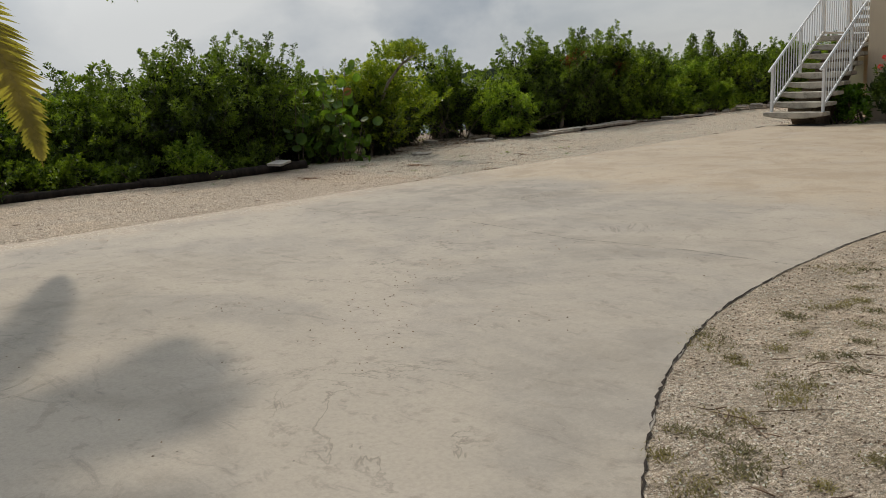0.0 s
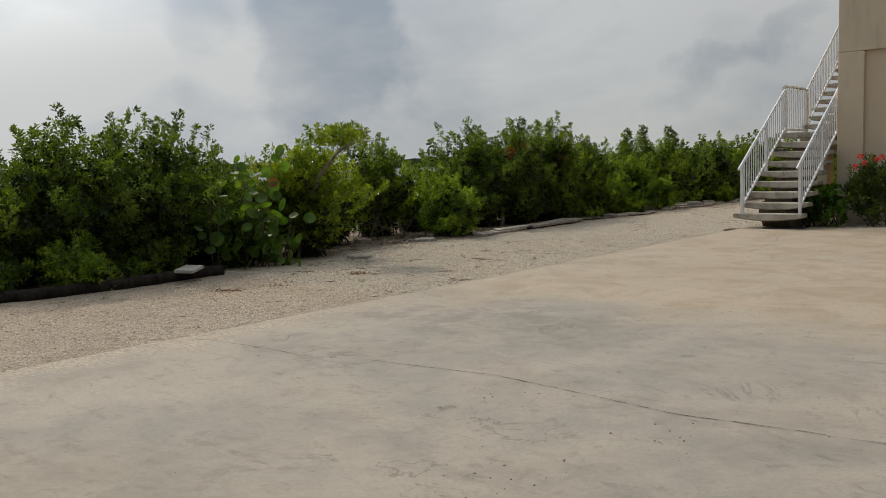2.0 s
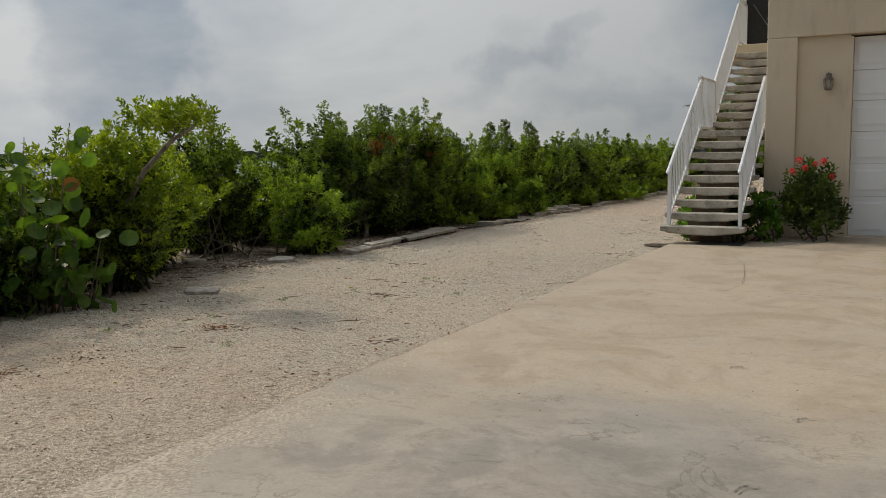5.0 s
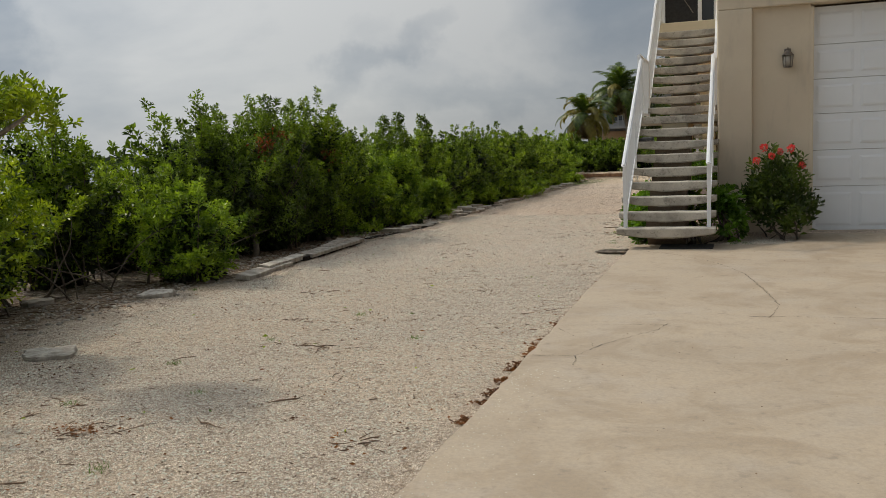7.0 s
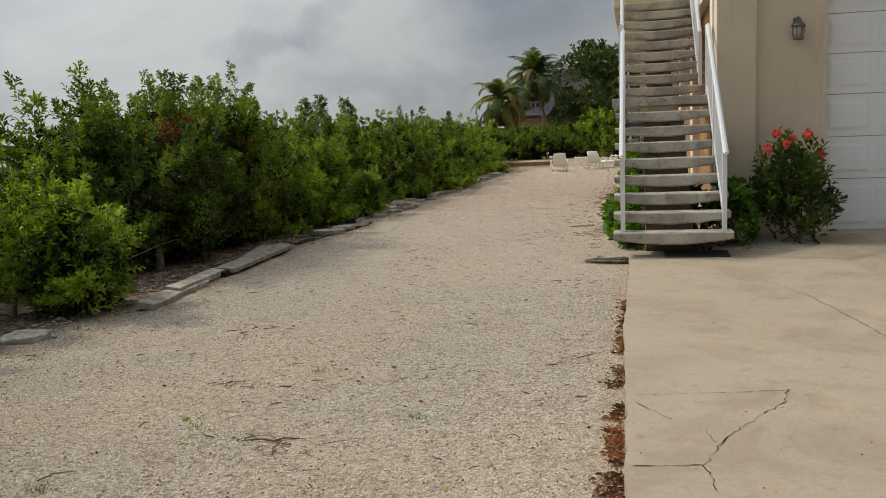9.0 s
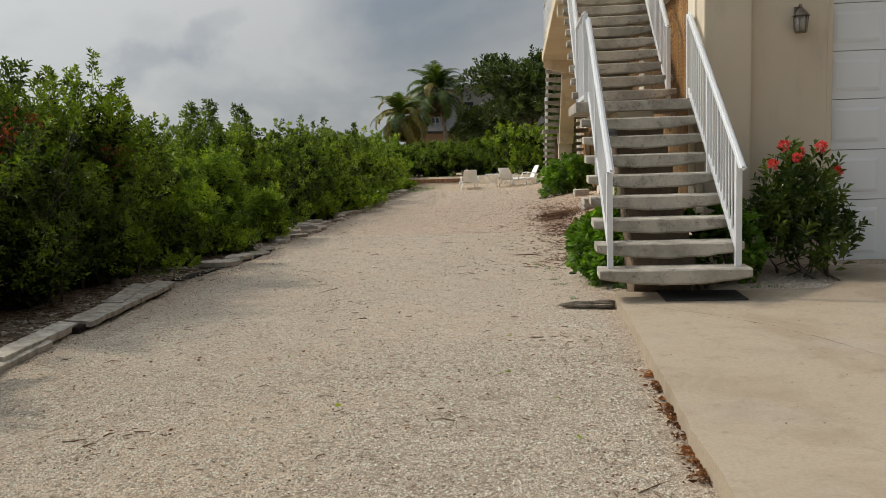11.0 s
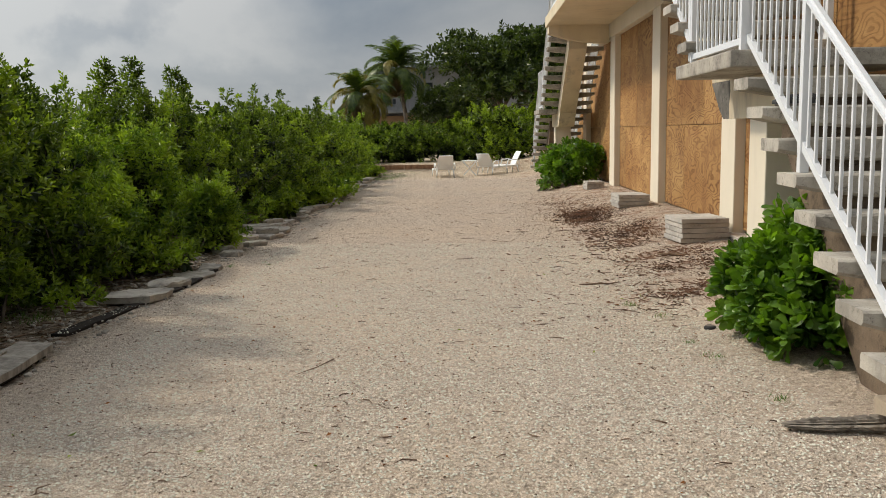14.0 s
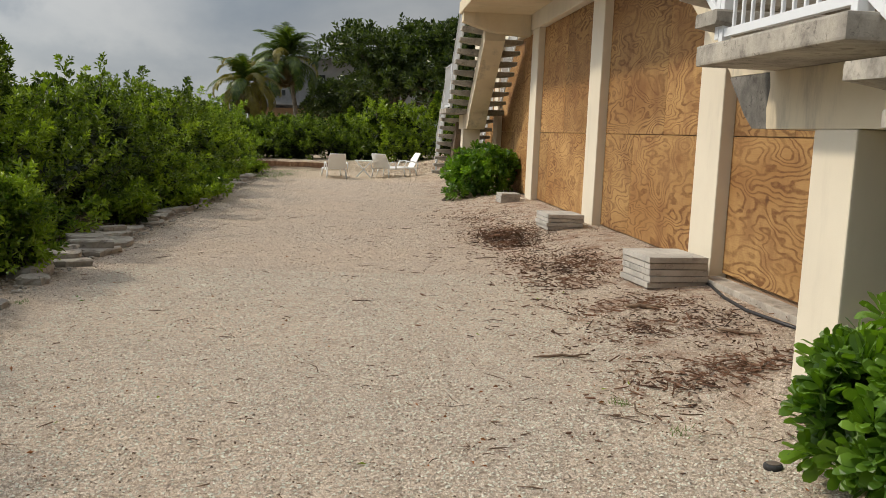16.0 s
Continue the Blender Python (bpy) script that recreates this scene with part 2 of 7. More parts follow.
def ground_material():
    m = Mat("coral_gravel_and_soil", 0.92, spec=0.25)
    tone, h = gravel_colour(m)
    sep = m.n("ShaderNodeSeparateXYZ")
    m.link(m.pos, sep.inputs[0])
    wob = m.math("MULTIPLY", m.noise(1.3, 5, 0.65), 1.1)
    edge = m.math("ADD", sep.outputs[0], wob)
    soil_mask = m.span(edge, -13.75, -13.35, 1.0, 0.0)
    soil = m.mix(m.span(m.noise(7, 6, 0.7), 0.35, 0.65), (0.12, 0.085, 0.058), (0.40, 0.31, 0.225))
    soil = m.mix(m.span(m.voronoi(30).outputs["Color"], 0.74, 0.82), soil, (0.50, 0.44, 0.36))
    tone = m.mix(soil_mask, tone, soil)
    # sandy yard beyond the long gravel strip
    far = m.span(m.math("ADD", sep.outputs[1], wob), 40.5, 43.0)
    sandy = m.mix(m.noise(2.0, 5), (0.50, 0.39, 0.24), (0.66, 0.55, 0.40))
    tone = m.mix(m.math("MULTIPLY", far, m.math("SUBTRACT", 1.0, soil_mask)), tone, sandy)
    # lighter, pinker gravel past the driveway, with earth and bark washed in by the wall
    pinkish = m.span(m.math("ADD", sep.outputs[1], m.math("MULTIPLY", wob, 2.0)), 16.0, 20.0)
    pinkish = m.math("MULTIPLY", pinkish, m.math("SUBTRACT", 1.0, soil_mask))
    fresh = m.mix(m.span(m.noise(38, 4, 0.75), 0.42, 0.62), (0.62, 0.47, 0.37), (1.0, 0.87, 0.74))
    tone = m.mix(m.math("MULTIPLY", pinkish, 0.3), tone, fresh)
    earth = m.math("MULTIPLY", m.span(m.math("ADD", sep.outputs[0], m.math("MULTIPLY", m.noise(0.9, 6, 0.7), 2.4)), -9.0, -8.2), m.span(m.math("ADD", sep.outputs[1], wob), 20.6, 22.0))
    earth = m.math("MULTIPLY", earth, m.span(m.noise(3.2, 8, 0.76), 0.47, 0.62))
    earth = m.math("MULTIPLY", earth, m.span(sep.outputs[0], -13.2, -12.6))
    tone = m.mix(m.math("MULTIPLY", earth, 0.68), tone, (0.33, 0.185, 0.115))
    # older, dustier gravel in the bed beside the driveway
    bed = m.math("MULTIPLY", m.span(sep.outputs[0], -3.2, -3.0), m.span(sep.outputs[1], 11.0, 12.0, 1.0, 0.0))
    dust = m.math("MULTIPLY", bed, m.span(m.noise(2.6, 6, 0.7), 0.35, 0.65, 0.15, 0.6))
    tone = m.mix(dust, tone, (0.30, 0.25, 0.185))
    m.colour(tone)
    m.bump(h, 1.0, 0.026)
    m.bump(m.noise(5.0, 6, 0.65), 0.95, 0.10)
    m.bump(m.noise(17.0, 5, 0.7), 0.9, 0.042)
    return m.m


def concrete_slab_material():
    m = Mat("broom_finished_concrete", 0.8, spec=0.3)
    warm = m.span(m.noise(0.5, 6, 0.65, distortion=0.6), 0.42, 0.58)
    c = m.mix(warm, (0.274, 0.250, 0.216), (0.352, 0.312, 0.256))
    sep = m.n("ShaderNodeSeparateXYZ")
    m.link(m.pos, sep.inputs[0])
    newer = m.span(m.math("ADD", sep.outputs[1], m.math("MULTIPLY", m.noise(0.5, 5, 0.6), 4.0)), 9.6, 11.0)
    c = m.mix(m.math("MULTIPLY", newer, 0.75), c, (0.445, 0.353, 0.245))
    grey = m.span(m.noise(0.85, 7, 0.6, vec=m.at(m.pos, (0.8, 1.3, 1)), distortion=0.5), 0.46, 0.70)
    c = m.mix(m.math("MULTIPLY", grey, m.math("SUBTRACT", 0.62, m.math("MULTIPLY", newer, 0.45))), c, (0.215, 0.190, 0.155))
    flake = m.span(m.noise(1.5, 8, 0.7, distortion=2.2), 0.585, 0.625)
    c = m.mix(m.math("MULTIPLY", flake, m.math("SUBTRACT", 0.5, m.math("MULTIPLY", newer, 0.4))), c, (0.20, 0.172, 0.140))
    streak = m.span(m.noise(2.2, 6, 0.7, vec=m.at(m.pos, (0.9, 2.4, 1)), distortion=1.6), 0.56, 0.70)
    c = m.mix(m.math("MULTIPLY", streak, m.math("SUBTRACT", 0.72, m.math("MULTIPLY", newer, 0.52))), c, (0.15, 0.135, 0.12))
    cloudy = m.span(m.noise(3.4, 7, 0.72, distortion=0.5), 0.34, 0.66)
    c = m.mix(m.math("MULTIPLY", cloudy, m.math("SUBTRACT", 0.42, m.math("MULTIPLY", newer, 0.2))), c, (0.40, 0.357, 0.292))
    rust = m.math("MULTIPLY", newer, m.span(m.noise(1.25, 7, 0.66, distortion=0.9), 0.44, 0.64))
    c = m.mix(m.math("MULTIPLY", rust, 0.5), c, (0.270, 0.205, 0.135))
    pale = m.span(m.noise(1.1, 6, 0.65), 0.52, 0.68)
    c = m.mix(m.math("MULTIPLY", pale, 0.4), c, (0.42, 0.37, 0.31))
    fine = m.noise(45, 4, 0.7)
    c = m.mix(m.span(fine, 0.35, 0.7, 0.0, 0.28), c, (0.19, 0.17, 0.15))
    c = m.mix(m.span(m.noise(160, 3, 0.8), 0.5, 0.75, 0.0, 0.3), c, (0.50, 0.44, 0.36))
    v = m.voronoi(7.5)
    speck = m.math("MULTIPLY", m.span(v.outputs["Distance"], 0.03, 0.055, 1.0, 0.0), m.span(v.outputs["Color"], 0.66, 0.69))
    c = m.mix(m.math("MULTIPLY", speck, 0.8), c, (0.10, 0.08, 0.065))
    blot = m.span(m.noise(9, 5, 0.7), 0.56, 0.70)
    c = m.mix(m.math("MULTIPLY", blot, 0.4), c, (0.18, 0.155, 0.13))
    # sand and grit washed over the seaward rim
    spill = m.span(m.math("ADD", sep.outputs[0], m.math("SUBTRACT", m.math("MULTIPLY", m.noise(1.7, 6, 0.7), 1.5), m.span(sep.outputs[1], 6.0, 10.0, 0.42, 0.0))), -8.75, -8.2, 1.0, 0.0)
    spill = m.math("MULTIPLY", spill, m.span(sep.outputs[1], 6.5, 9.5, 1.0, 0.12))
    grit = m.mix(m.span(m.voronoi(78.0).outputs["Color"], 0.1, 0.9), (0.24, 0.195, 0.15), (0.50, 0.42, 0.33))
    c = m.mix(m.math("MULTIPLY", spill, 0.9), c, grit)
    # a grey scraped patch with torn edges
    px = m.math("DIVIDE", m.math("ADD", sep.outputs[0], 7.3), 1.7)
    py = m.math("DIVIDE", m.math("SUBTRACT", sep.outputs[1], 7.15), 0.85)
    away = m.math("SQRT", m.math("ADD", m.math("MULTIPLY", px, px), m.math("MULTIPLY", py, py)))
    scrape = m.span(m.math("ADD", away, m.math("MULTIPLY", m.noise(2.4, 7, 0.65, distortion=1.2), 1.3)), 1.25, 1.62, 1.0, 0.0)
    scrape = m.math("MULTIPLY", scrape, m.span(m.noise(2.1, 9, 0.72, distortion=0.5), 0.42, 0.60, 0.15, 1.0))
    c = m.mix(m.math("MULTIPLY", scrape, 0.55), c, (0.165, 0.150, 0.130))
    # thin torn outlines where the surface skin has lifted
    skin = m.noise(1.3, 6, 0.62, distortion=0.8)
    rim = m.math("MULTIPLY", m.span(skin, 0.545, 0.556), m.span(skin, 0.558, 0.572, 1.0, 0.0))
    rim = m.math("MULTIPLY", rim, m.span(m.noise(0.8, 4), 0.48, 0.62))
    c = m.mix(m.math("MULTIPLY", rim, m.math("SUBTRACT", 0.55, m.math("MULTIPLY", newer, 0.45))), c, (0.13, 0.115, 0.095))
    m.colour(c)
    m.bump(m.noise(60, 4, 0.7), 0.35, 0.005)
    m.bump(m.noise(1.2, 3), 0.15, 0.03)
    return m.m


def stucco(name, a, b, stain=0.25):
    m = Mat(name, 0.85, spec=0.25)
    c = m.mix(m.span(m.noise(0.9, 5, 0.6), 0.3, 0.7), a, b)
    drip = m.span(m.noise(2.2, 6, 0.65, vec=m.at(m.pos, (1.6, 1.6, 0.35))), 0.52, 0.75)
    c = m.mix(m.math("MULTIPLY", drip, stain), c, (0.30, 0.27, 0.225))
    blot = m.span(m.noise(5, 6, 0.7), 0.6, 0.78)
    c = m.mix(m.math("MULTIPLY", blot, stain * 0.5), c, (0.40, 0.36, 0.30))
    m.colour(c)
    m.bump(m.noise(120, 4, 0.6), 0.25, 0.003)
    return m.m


def weathered_concrete(name, a=(0.30, 0.28, 0.25), b=(0.56, 0.52, 0.45), dark=(0.14, 0.13, 0.12)):
    m = Mat(name, 0.88, spec=0.25)
    v = m.at(m.pos, jitter=True)
    c = m.mix(m.span(m.noise(2.6, 6, 0.62, vec=v), 0.3, 0.68), a, b)
    c = m.mix(m.math("MULTIPLY", m.span(m.noise(5.5, 6, 0.7, vec=v), 0.52, 0.72), 0.75), c, dark)
    # black algae in blots and short runs
    c = m.mix(m.math("MULTIPLY", m.span(m.noise(13, 7, 0.76, vec=v, distortion=0.6), 0.56, 0.66), 0.6), c, tuple(q * 0.6 for q in dark))
    c = m.mix(m.math("MULTIPLY", m.span(m.noise(40, 4, 0.7, vec=v), 0.5, 0.8), 0.35), c, dark)
    m.colour(c)
    m.bump(m.noise(35, 5, 0.7, vec=v), 0.5, 0.008)
    return m.m


def plywood_material():
    m = Mat("plywood", 0.72, spec=0.25)
    v = m.at(m.pos, (1.0, 0.42, 1.25), jitter=True)
    base = m.noise(2.3, 2.2, 0.42, vec=v, distortion=0.35)
    wig = m.noise(9.0, 4.0, 0.6, vec=v)
    rings = m.math("SINE", m.math("ADD", m.math("MULTIPLY", base, 112.0), m.math("MULTIPLY", wig, 5.0)))
    late = m.math("MULTIPLY", m.span(rings, -0.15, 1.0), m.span(m.noise(24, 4, 0.7, vec=v), 0.3, 0.6, 0.45, 1.0))
    fine = m.noise(30, 5, 0.7, vec=m.at(m.pos, (1, 0.25, 3.0), jitter=True))
    c = m.mix(m.span(m.noise(1.1, 4, vec=v), 0.3, 0.7), (0.35, 0.185, 0.064), (0.53, 0.325, 0.13))
    c = m.mix(m.math("MULTIPLY", late, m.span(m.noise(2.0, 3, vec=v), 0.25, 0.7, 0.3, 0.95)), c, (0.135, 0.052, 0.016))
    c = m.mix(m.span(fine, 0.4, 0.75, 0.0, 0.4), c, (0.26, 0.125, 0.05))
    damp = m.span(m.noise(2.3, 6, 0.68, vec=m.at(m.pos, (1, 1, 0.7), jitter=True)), 0.46, 0.68)
    c = m.mix(m.math("MULTIPLY", damp, 0.5), c, (0.20, 0.085, 0.035))
    k = m.voronoi(1.5, vec=m.at(m.pos, (1, 1, 0.8), jitter=True))
    knot = m.math("MULTIPLY", m.span(k.outputs["Distance"], 0.035, 0.075, 1.0, 0.0), m.span(k.outputs["Color"], 0.5, 0.55))
    c = m.mix(m.math("MULTIPLY", knot, 0.75), c, (0.11, 0.045, 0.018))
    lift = m.math("ADD", 0.70, m.math("MULTIPLY", m.info.outputs["Random"], 0.36))
    hsv = m.n("ShaderNodeHueSaturation")
    m.link(lift, hsv.inputs["Value"])
    m.link(c, hsv.inputs["Color"])
    m.colour(hsv.outputs[0])
    m.bump(late, 0.15, 0.003)
    return m.m


def bark_material(name, a, b):
    m = Mat(name, 0.9, spec=0.2)
    n = m.noise(9, 6, 0.7, vec=m.at(m.pos, (1, 1, 0.3), jitter=True))
    m.colour(m.mix(m.span(n, 0.3, 0.7), a, b))
    m.bump(n, 0.6, 0.02)
    return m.m


def water_material():
    m = Mat("sea_water", 0.12, spec=0.5)
    m.colour((0.10, 0.14, 0.15))
    m.bump(m.noise(1.5, 4), 0.25, 0.1)
    return m.m


M = dict(
    ground=ground_material(), slab=concrete_slab_material(),
    crack=plain("crack_shadow", (0.03, 0.024, 0.02), 0.95, vary=0.4, spec=0.1),
    scuff=plain("rubber_scuff", (0.15, 0.135, 0.115), 0.9, vary=0.3),
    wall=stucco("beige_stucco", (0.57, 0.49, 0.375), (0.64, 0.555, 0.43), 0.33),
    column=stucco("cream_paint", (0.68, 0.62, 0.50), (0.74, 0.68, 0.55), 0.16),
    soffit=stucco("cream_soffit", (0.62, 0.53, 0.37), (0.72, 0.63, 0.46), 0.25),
    tread=weathered_concrete("weathered_concrete", (0.27, 0.25, 0.215), (0.52, 0.48, 0.41), (0.13, 0.118, 0.10)),
    haunch=weathered_concrete("dark_stained_concrete", (0.10, 0.095, 0.085), (0.25, 0.235, 0.21), (0.05, 0.045, 0.04)),
    landing=weathered_concrete("stained_concrete", (0.24, 0.22, 0.19), (0.48, 0.44, 0.37), (0.10, 0.09, 0.08)),
    # brown made darker to hold the shade below the treads
    under=weathered_concrete("shade_brown_concrete", (0.10, 0.075, 0.052), (0.20, 0.15, 0.105), (0.05, 0.04, 0.03)),
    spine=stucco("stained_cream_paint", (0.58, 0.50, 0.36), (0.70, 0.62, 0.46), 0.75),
    paver=weathered_concrete("grey_paver", (0.36, 0.34, 0.305), (0.52, 0.49, 0.44), (0.24, 0.225, 0.205)),
    stone=weathered_concrete("pale_stone", (0.27, 0.24, 0.205), (0.50, 0.455, 0.39), (0.12, 0.10, 0.085)),
    white=plain("white_painted_metal", (0.72, 0.74, 0.76), 0.35, vary=0.04, scale=4),
    door=plain("white_door_paint", (0.74, 0.77, 0.80), 0.45, vary=0.04, scale=3),
    ply=plywood_material(),
    seal=plain("dark_rubber", (0.03, 0.03, 0.03), 0.8, bump=0.3, vary=0.3, scale=30),
    bronze=plain("grey_brown_metal", (0.18, 0.155, 0.13), 0.5, 0.6, vary=0.2, scale=20),
    lampglass=plain("frosted_lamp_glass", (0.32, 0.30, 0.26), 0.25, vary=0.1),
    plastic=plain("white_plastic", (0.86, 0.86, 0.84), 0.4, vary=0.05),
    log=bark_material("dark_weathered_timber", (0.009, 0.007, 0.006), (0.036, 0.028, 0.022)),
    plank=bark_material("grey_weathered_board", (0.19, 0.165, 0.14), (0.43, 0.39, 0.335)),
    stonew=bark_material("bleached_board", (0.25, 0.22, 0.185), (0.54, 0.50, 0.435)),
    redwood=bark_material("brown_timber", (0.16, 0.09, 0.055), (0.34, 0.21, 0.13)),
    bark=bark_material("grey_bark", (0.07, 0.055, 0.042), (0.20, 0.165, 0.13)),
    palmbark=bark_material("palm_bark", (0.16, 0.13, 0.10), (0.38, 0.33, 0.27)),
    drift=bark_material("grey_brown_driftwood", (0.12, 0.10, 0.08), (0.34, 0.30, 0.25)),
    twig=bark_material("dry_twig", (0.09, 0.06, 0.04), (0.26, 0.18, 0.12)),
    litter=foliage("dry_brown_leaves", (0.06, 0.026, 0.013), (0.38, 0.15, 0.045), 0.15, rough=0.8),
    mulch=foliage("brown_bark_mulch", (0.04, 0.022, 0.014), (0.23, 0.118, 0.068), 0.1, rough=0.85),
    rust=foliage("rust_dead_leaves", (0.10, 0.022, 0.01), (0.36, 0.09, 0.035), 0.25, rough=0.7),
    pebble=plain("coral_pebble", (0.78, 0.70, 0.59), 0.9, vary=0.42, scale=40),
    glass=plain("dark_window_glass", (0.03, 0.035, 0.04), 0.06, vary=0.1, spec=0.8),
    screen=plain("dark_insect_screen", (0.02, 0.02, 0.022), 0.75, vary=0.2),
    roof=plain("grey_metal_roof", (0.22, 0.23, 0.24), 0.5, 0.3, vary=0.15),
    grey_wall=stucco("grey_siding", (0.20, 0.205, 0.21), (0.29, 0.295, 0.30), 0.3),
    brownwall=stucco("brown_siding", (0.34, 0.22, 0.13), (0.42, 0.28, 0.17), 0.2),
    water=water_material(),
    hose=plain("black_rubber_hose", (0.02, 0.02, 0.022), 0.5),
    greenhose=plain("green_rubber_hose", (0.02, 0.10, 0.05), 0.45),
    far_green=foliage("distant_foliage", (0.03, 0.05, 0.025), (0.07, 0.10, 0.05), 0.1),
    tree_leaf=foliage("dark_tree_leaves", (0.012, 0.025, 0.007), (0.10, 0.14, 0.032), 0.25),
    dark_leaf=foliage("dark_green_leaves", (0.010, 0.025, 0.005), (0.20, 0.285, 0.036), 0.38),
    mid_leaf=foliage("green_leaves", (0.014, 0.038, 0.005), (0.285, 0.385, 0.038), 0.40),
    # leaf green darkened to stand for shade deep in a shrub
    shade_leaf=foliage("shade_coloured_leaves", (0.008, 0.016, 0.004), (0.028, 0.046, 0.010), 0.15, rough=0.6),
    light_leaf=foliage("fresh_green_leaves", (0.035, 0.085, 0.010), (0.33, 0.44, 0.05), 0.38),
    lime_leaf=foliage("yellow_green_leaves", (0.05, 0.10, 0.010), (0.35, 0.41, 0.03), 0.38),
    grape_leaf=foliage("sea_grape_leaves", (0.028, 0.072, 0.012), (0.16, 0.26, 0.042), 0.40, rough=0.45, spec=0.3, brown=0.02),
    naupaka=foliage("glossy_green_leaves", (0.024, 0.072, 0.008), (0.19, 0.34, 0.03), 0.36, rough=0.4),
    ixora=foliage("ixora_leaves", (0.012, 0.030, 0.006), (0.13, 0.185, 0.03), 0.25, rough=0.35),
    petal=foliage("red_petals", (0.62, 0.03, 0.05), (0.85, 0.15, 0.15), 0.2, rough=0.6),
    frond=foliage("palm_leaflets", (0.035, 0.07, 0.016), (0.15, 0.20, 0.045), 0.35),
    sunfrond=foliage("light_palm_leaflets", (0.12, 0.17, 0.02), (0.34, 0.38, 0.06), 0.55),
    dryfrond=foliage("yellowed_palm_leaflets", (0.17, 0.15, 0.035), (0.33, 0.28, 0.075), 0.35),
    deadfrond=foliage("dead_palm_leaflets", (0.18, 0.12, 0.06), (0.33, 0.25, 0.14), 0.2),
    grass=foliage("dry_grass", (0.065, 0.06, 0.016), (0.22, 0.178, 0.05), 0.3, rough=0.7),
    green_grass=foliage("green_weeds", (0.06, 0.12, 0.02), (0.16, 0.24, 0.05), 0.3, rough=0.6),
)


# ---- mesh helpers ----
def mesh_object(name, bm, mat, parent=None, label=""):
    me = bpy.data.meshes.new(name)
    bm.normal_update()
    bm.to_mesh(me)
    bm.free()
    me.materials.append(mat)
    ob = new(name, me)
    if parent is not None:
        ob.parent = parent
    if label:
        ob["label"] = label
    return ob


def part(name, bm, mat, parent, label=""):
    return mesh_object(name, bm, mat, parent, label)


def thing(name, label, category, group="", at=(0, 0, 0), kind=""):
    e = new(name)
    e.empty_display_size = 0.1
    e.matrix_basis = pose(*at)
    return tagged(e, label, category, group, kind)


def raw_mesh(name, verts, faces, mat, parent=None, smooth=False):
    """A mesh from arrays: verts (n, 3), faces (m, 3) or (m, 4)."""
    verts, faces = np.asarray(verts, dtype=np.float32), np.asarray(faces, dtype=np.int32)
    me = bpy.data.meshes.new(name)
    k = faces.shape[1]
    me.vertices.add(len(verts))
    me.vertices.foreach_set("co", verts.ravel())
    me.loops.add(faces.size)
    me.loops.foreach_set("vertex_index", faces.ravel())
    me.polygons.add(len(faces))
    me.polygons.foreach_set("loop_start", np.arange(0, faces.size, k, dtype=np.int32))
    me.polygons.foreach_set("use_smooth", np.full(len(faces), smooth))
    me.update(calc_edges=True)
    me.materials.append(mat)
    ob = new(name, me)
    if parent is not None:
        ob.parent = parent
    return ob


def box(bm, x0, x1, y0, y1, z0, z1, bevel=0.0, jitter=0.0, rng=random):
    vs = bmesh.ops.create_cube(bm, size=1.0)["verts"]
    for v in vs:
        v.co = Vector(((x0 + x1) / 2 + v.co.x * (x1 - x0), (y0 + y1) / 2 + v.co.y * (y1 - y0), (z0 + z1) / 2 + v.co.z * (z1 - z0)))
        if jitter:
            v.co += Vector([rng.uniform(-jitter, jitter) for _ in range(3)])
    if bevel:
        es = list({e for v in vs for e in v.link_edges})
        bmesh.ops.bevel(bm, geom=es, offset=bevel, segments=2, affect="EDGES", profile=0.6)
    return bm


def boxes(*dims, bevel=0.0):
    bm = bmesh.new()
    for d in dims:
        box(bm, *d, bevel=bevel)
    return bm


def tube(bm, pts, radii, sides=8, cap=True):
    """A tapered tube through points."""
    rings = []
    pts = [Vector(p) for p in pts]
    for i, p in enumerate(pts):
        d = (pts[min(i + 1, len(pts) - 1)] - pts[max(i - 1, 0)]).normalized()
        a = d.orthogonal().normalized() if abs(d.z) > 0.95 else d.cross(Vector((0, 0, 1))).normalized()
        b = d.cross(a)
        r = radii[i] if isinstance(radii, (list, tuple)) else radii
        rings.append([bm.verts.new(p + (a * math.cos(t) + b * math.sin(t)) * r) for t in [2 * math.pi * k / sides for k in range(sides)]])
    for r0, r1 in zip(rings, rings[1:]):
        for k in range(sides):
            f = bm.faces.new((r0[k], r0[(k + 1) % sides], r1[(k + 1) % sides], r1[k]))
            f.smooth = True
    if cap:
        bm.faces.new(rings[0][::-1])
        bm.faces.new(rings[-1])
    return bm


def bar(bm, a, b, w, h, bevel=0.0):
    """A square bar from a to b, w wide across and h high."""
    a, b = Vector(a), Vector(b)
    d = (b - a).normalized()
    side = d.cross(Vector((0, 0, 1)))
    side = side.normalized() if side.length > 1e-4 else Vector((1, 0, 0))
    up = side.cross(d).normalized()
    ring = []
    for p in (a, b):
        ring.append([bm.verts.new(p + side * sx * w / 2 + up * sz * h / 2) for sx, sz in ((-1, -1), (1, -1), (1, 1), (-1, 1))])
    fs = [bm.faces.new(ring[0][::-1]), bm.faces.new(ring[1])]
    for k in range(4):
        fs.append(bm.faces.new((ring[0][k], ring[0][(k + 1) % 4], ring[1][(k + 1) % 4], ring[1][k])))
    if bevel:
        bmesh.ops.bevel(bm, geom=list({e for f in fs for e in f.edges}), offset=bevel, segments=2, affect="EDGES")
    return bm


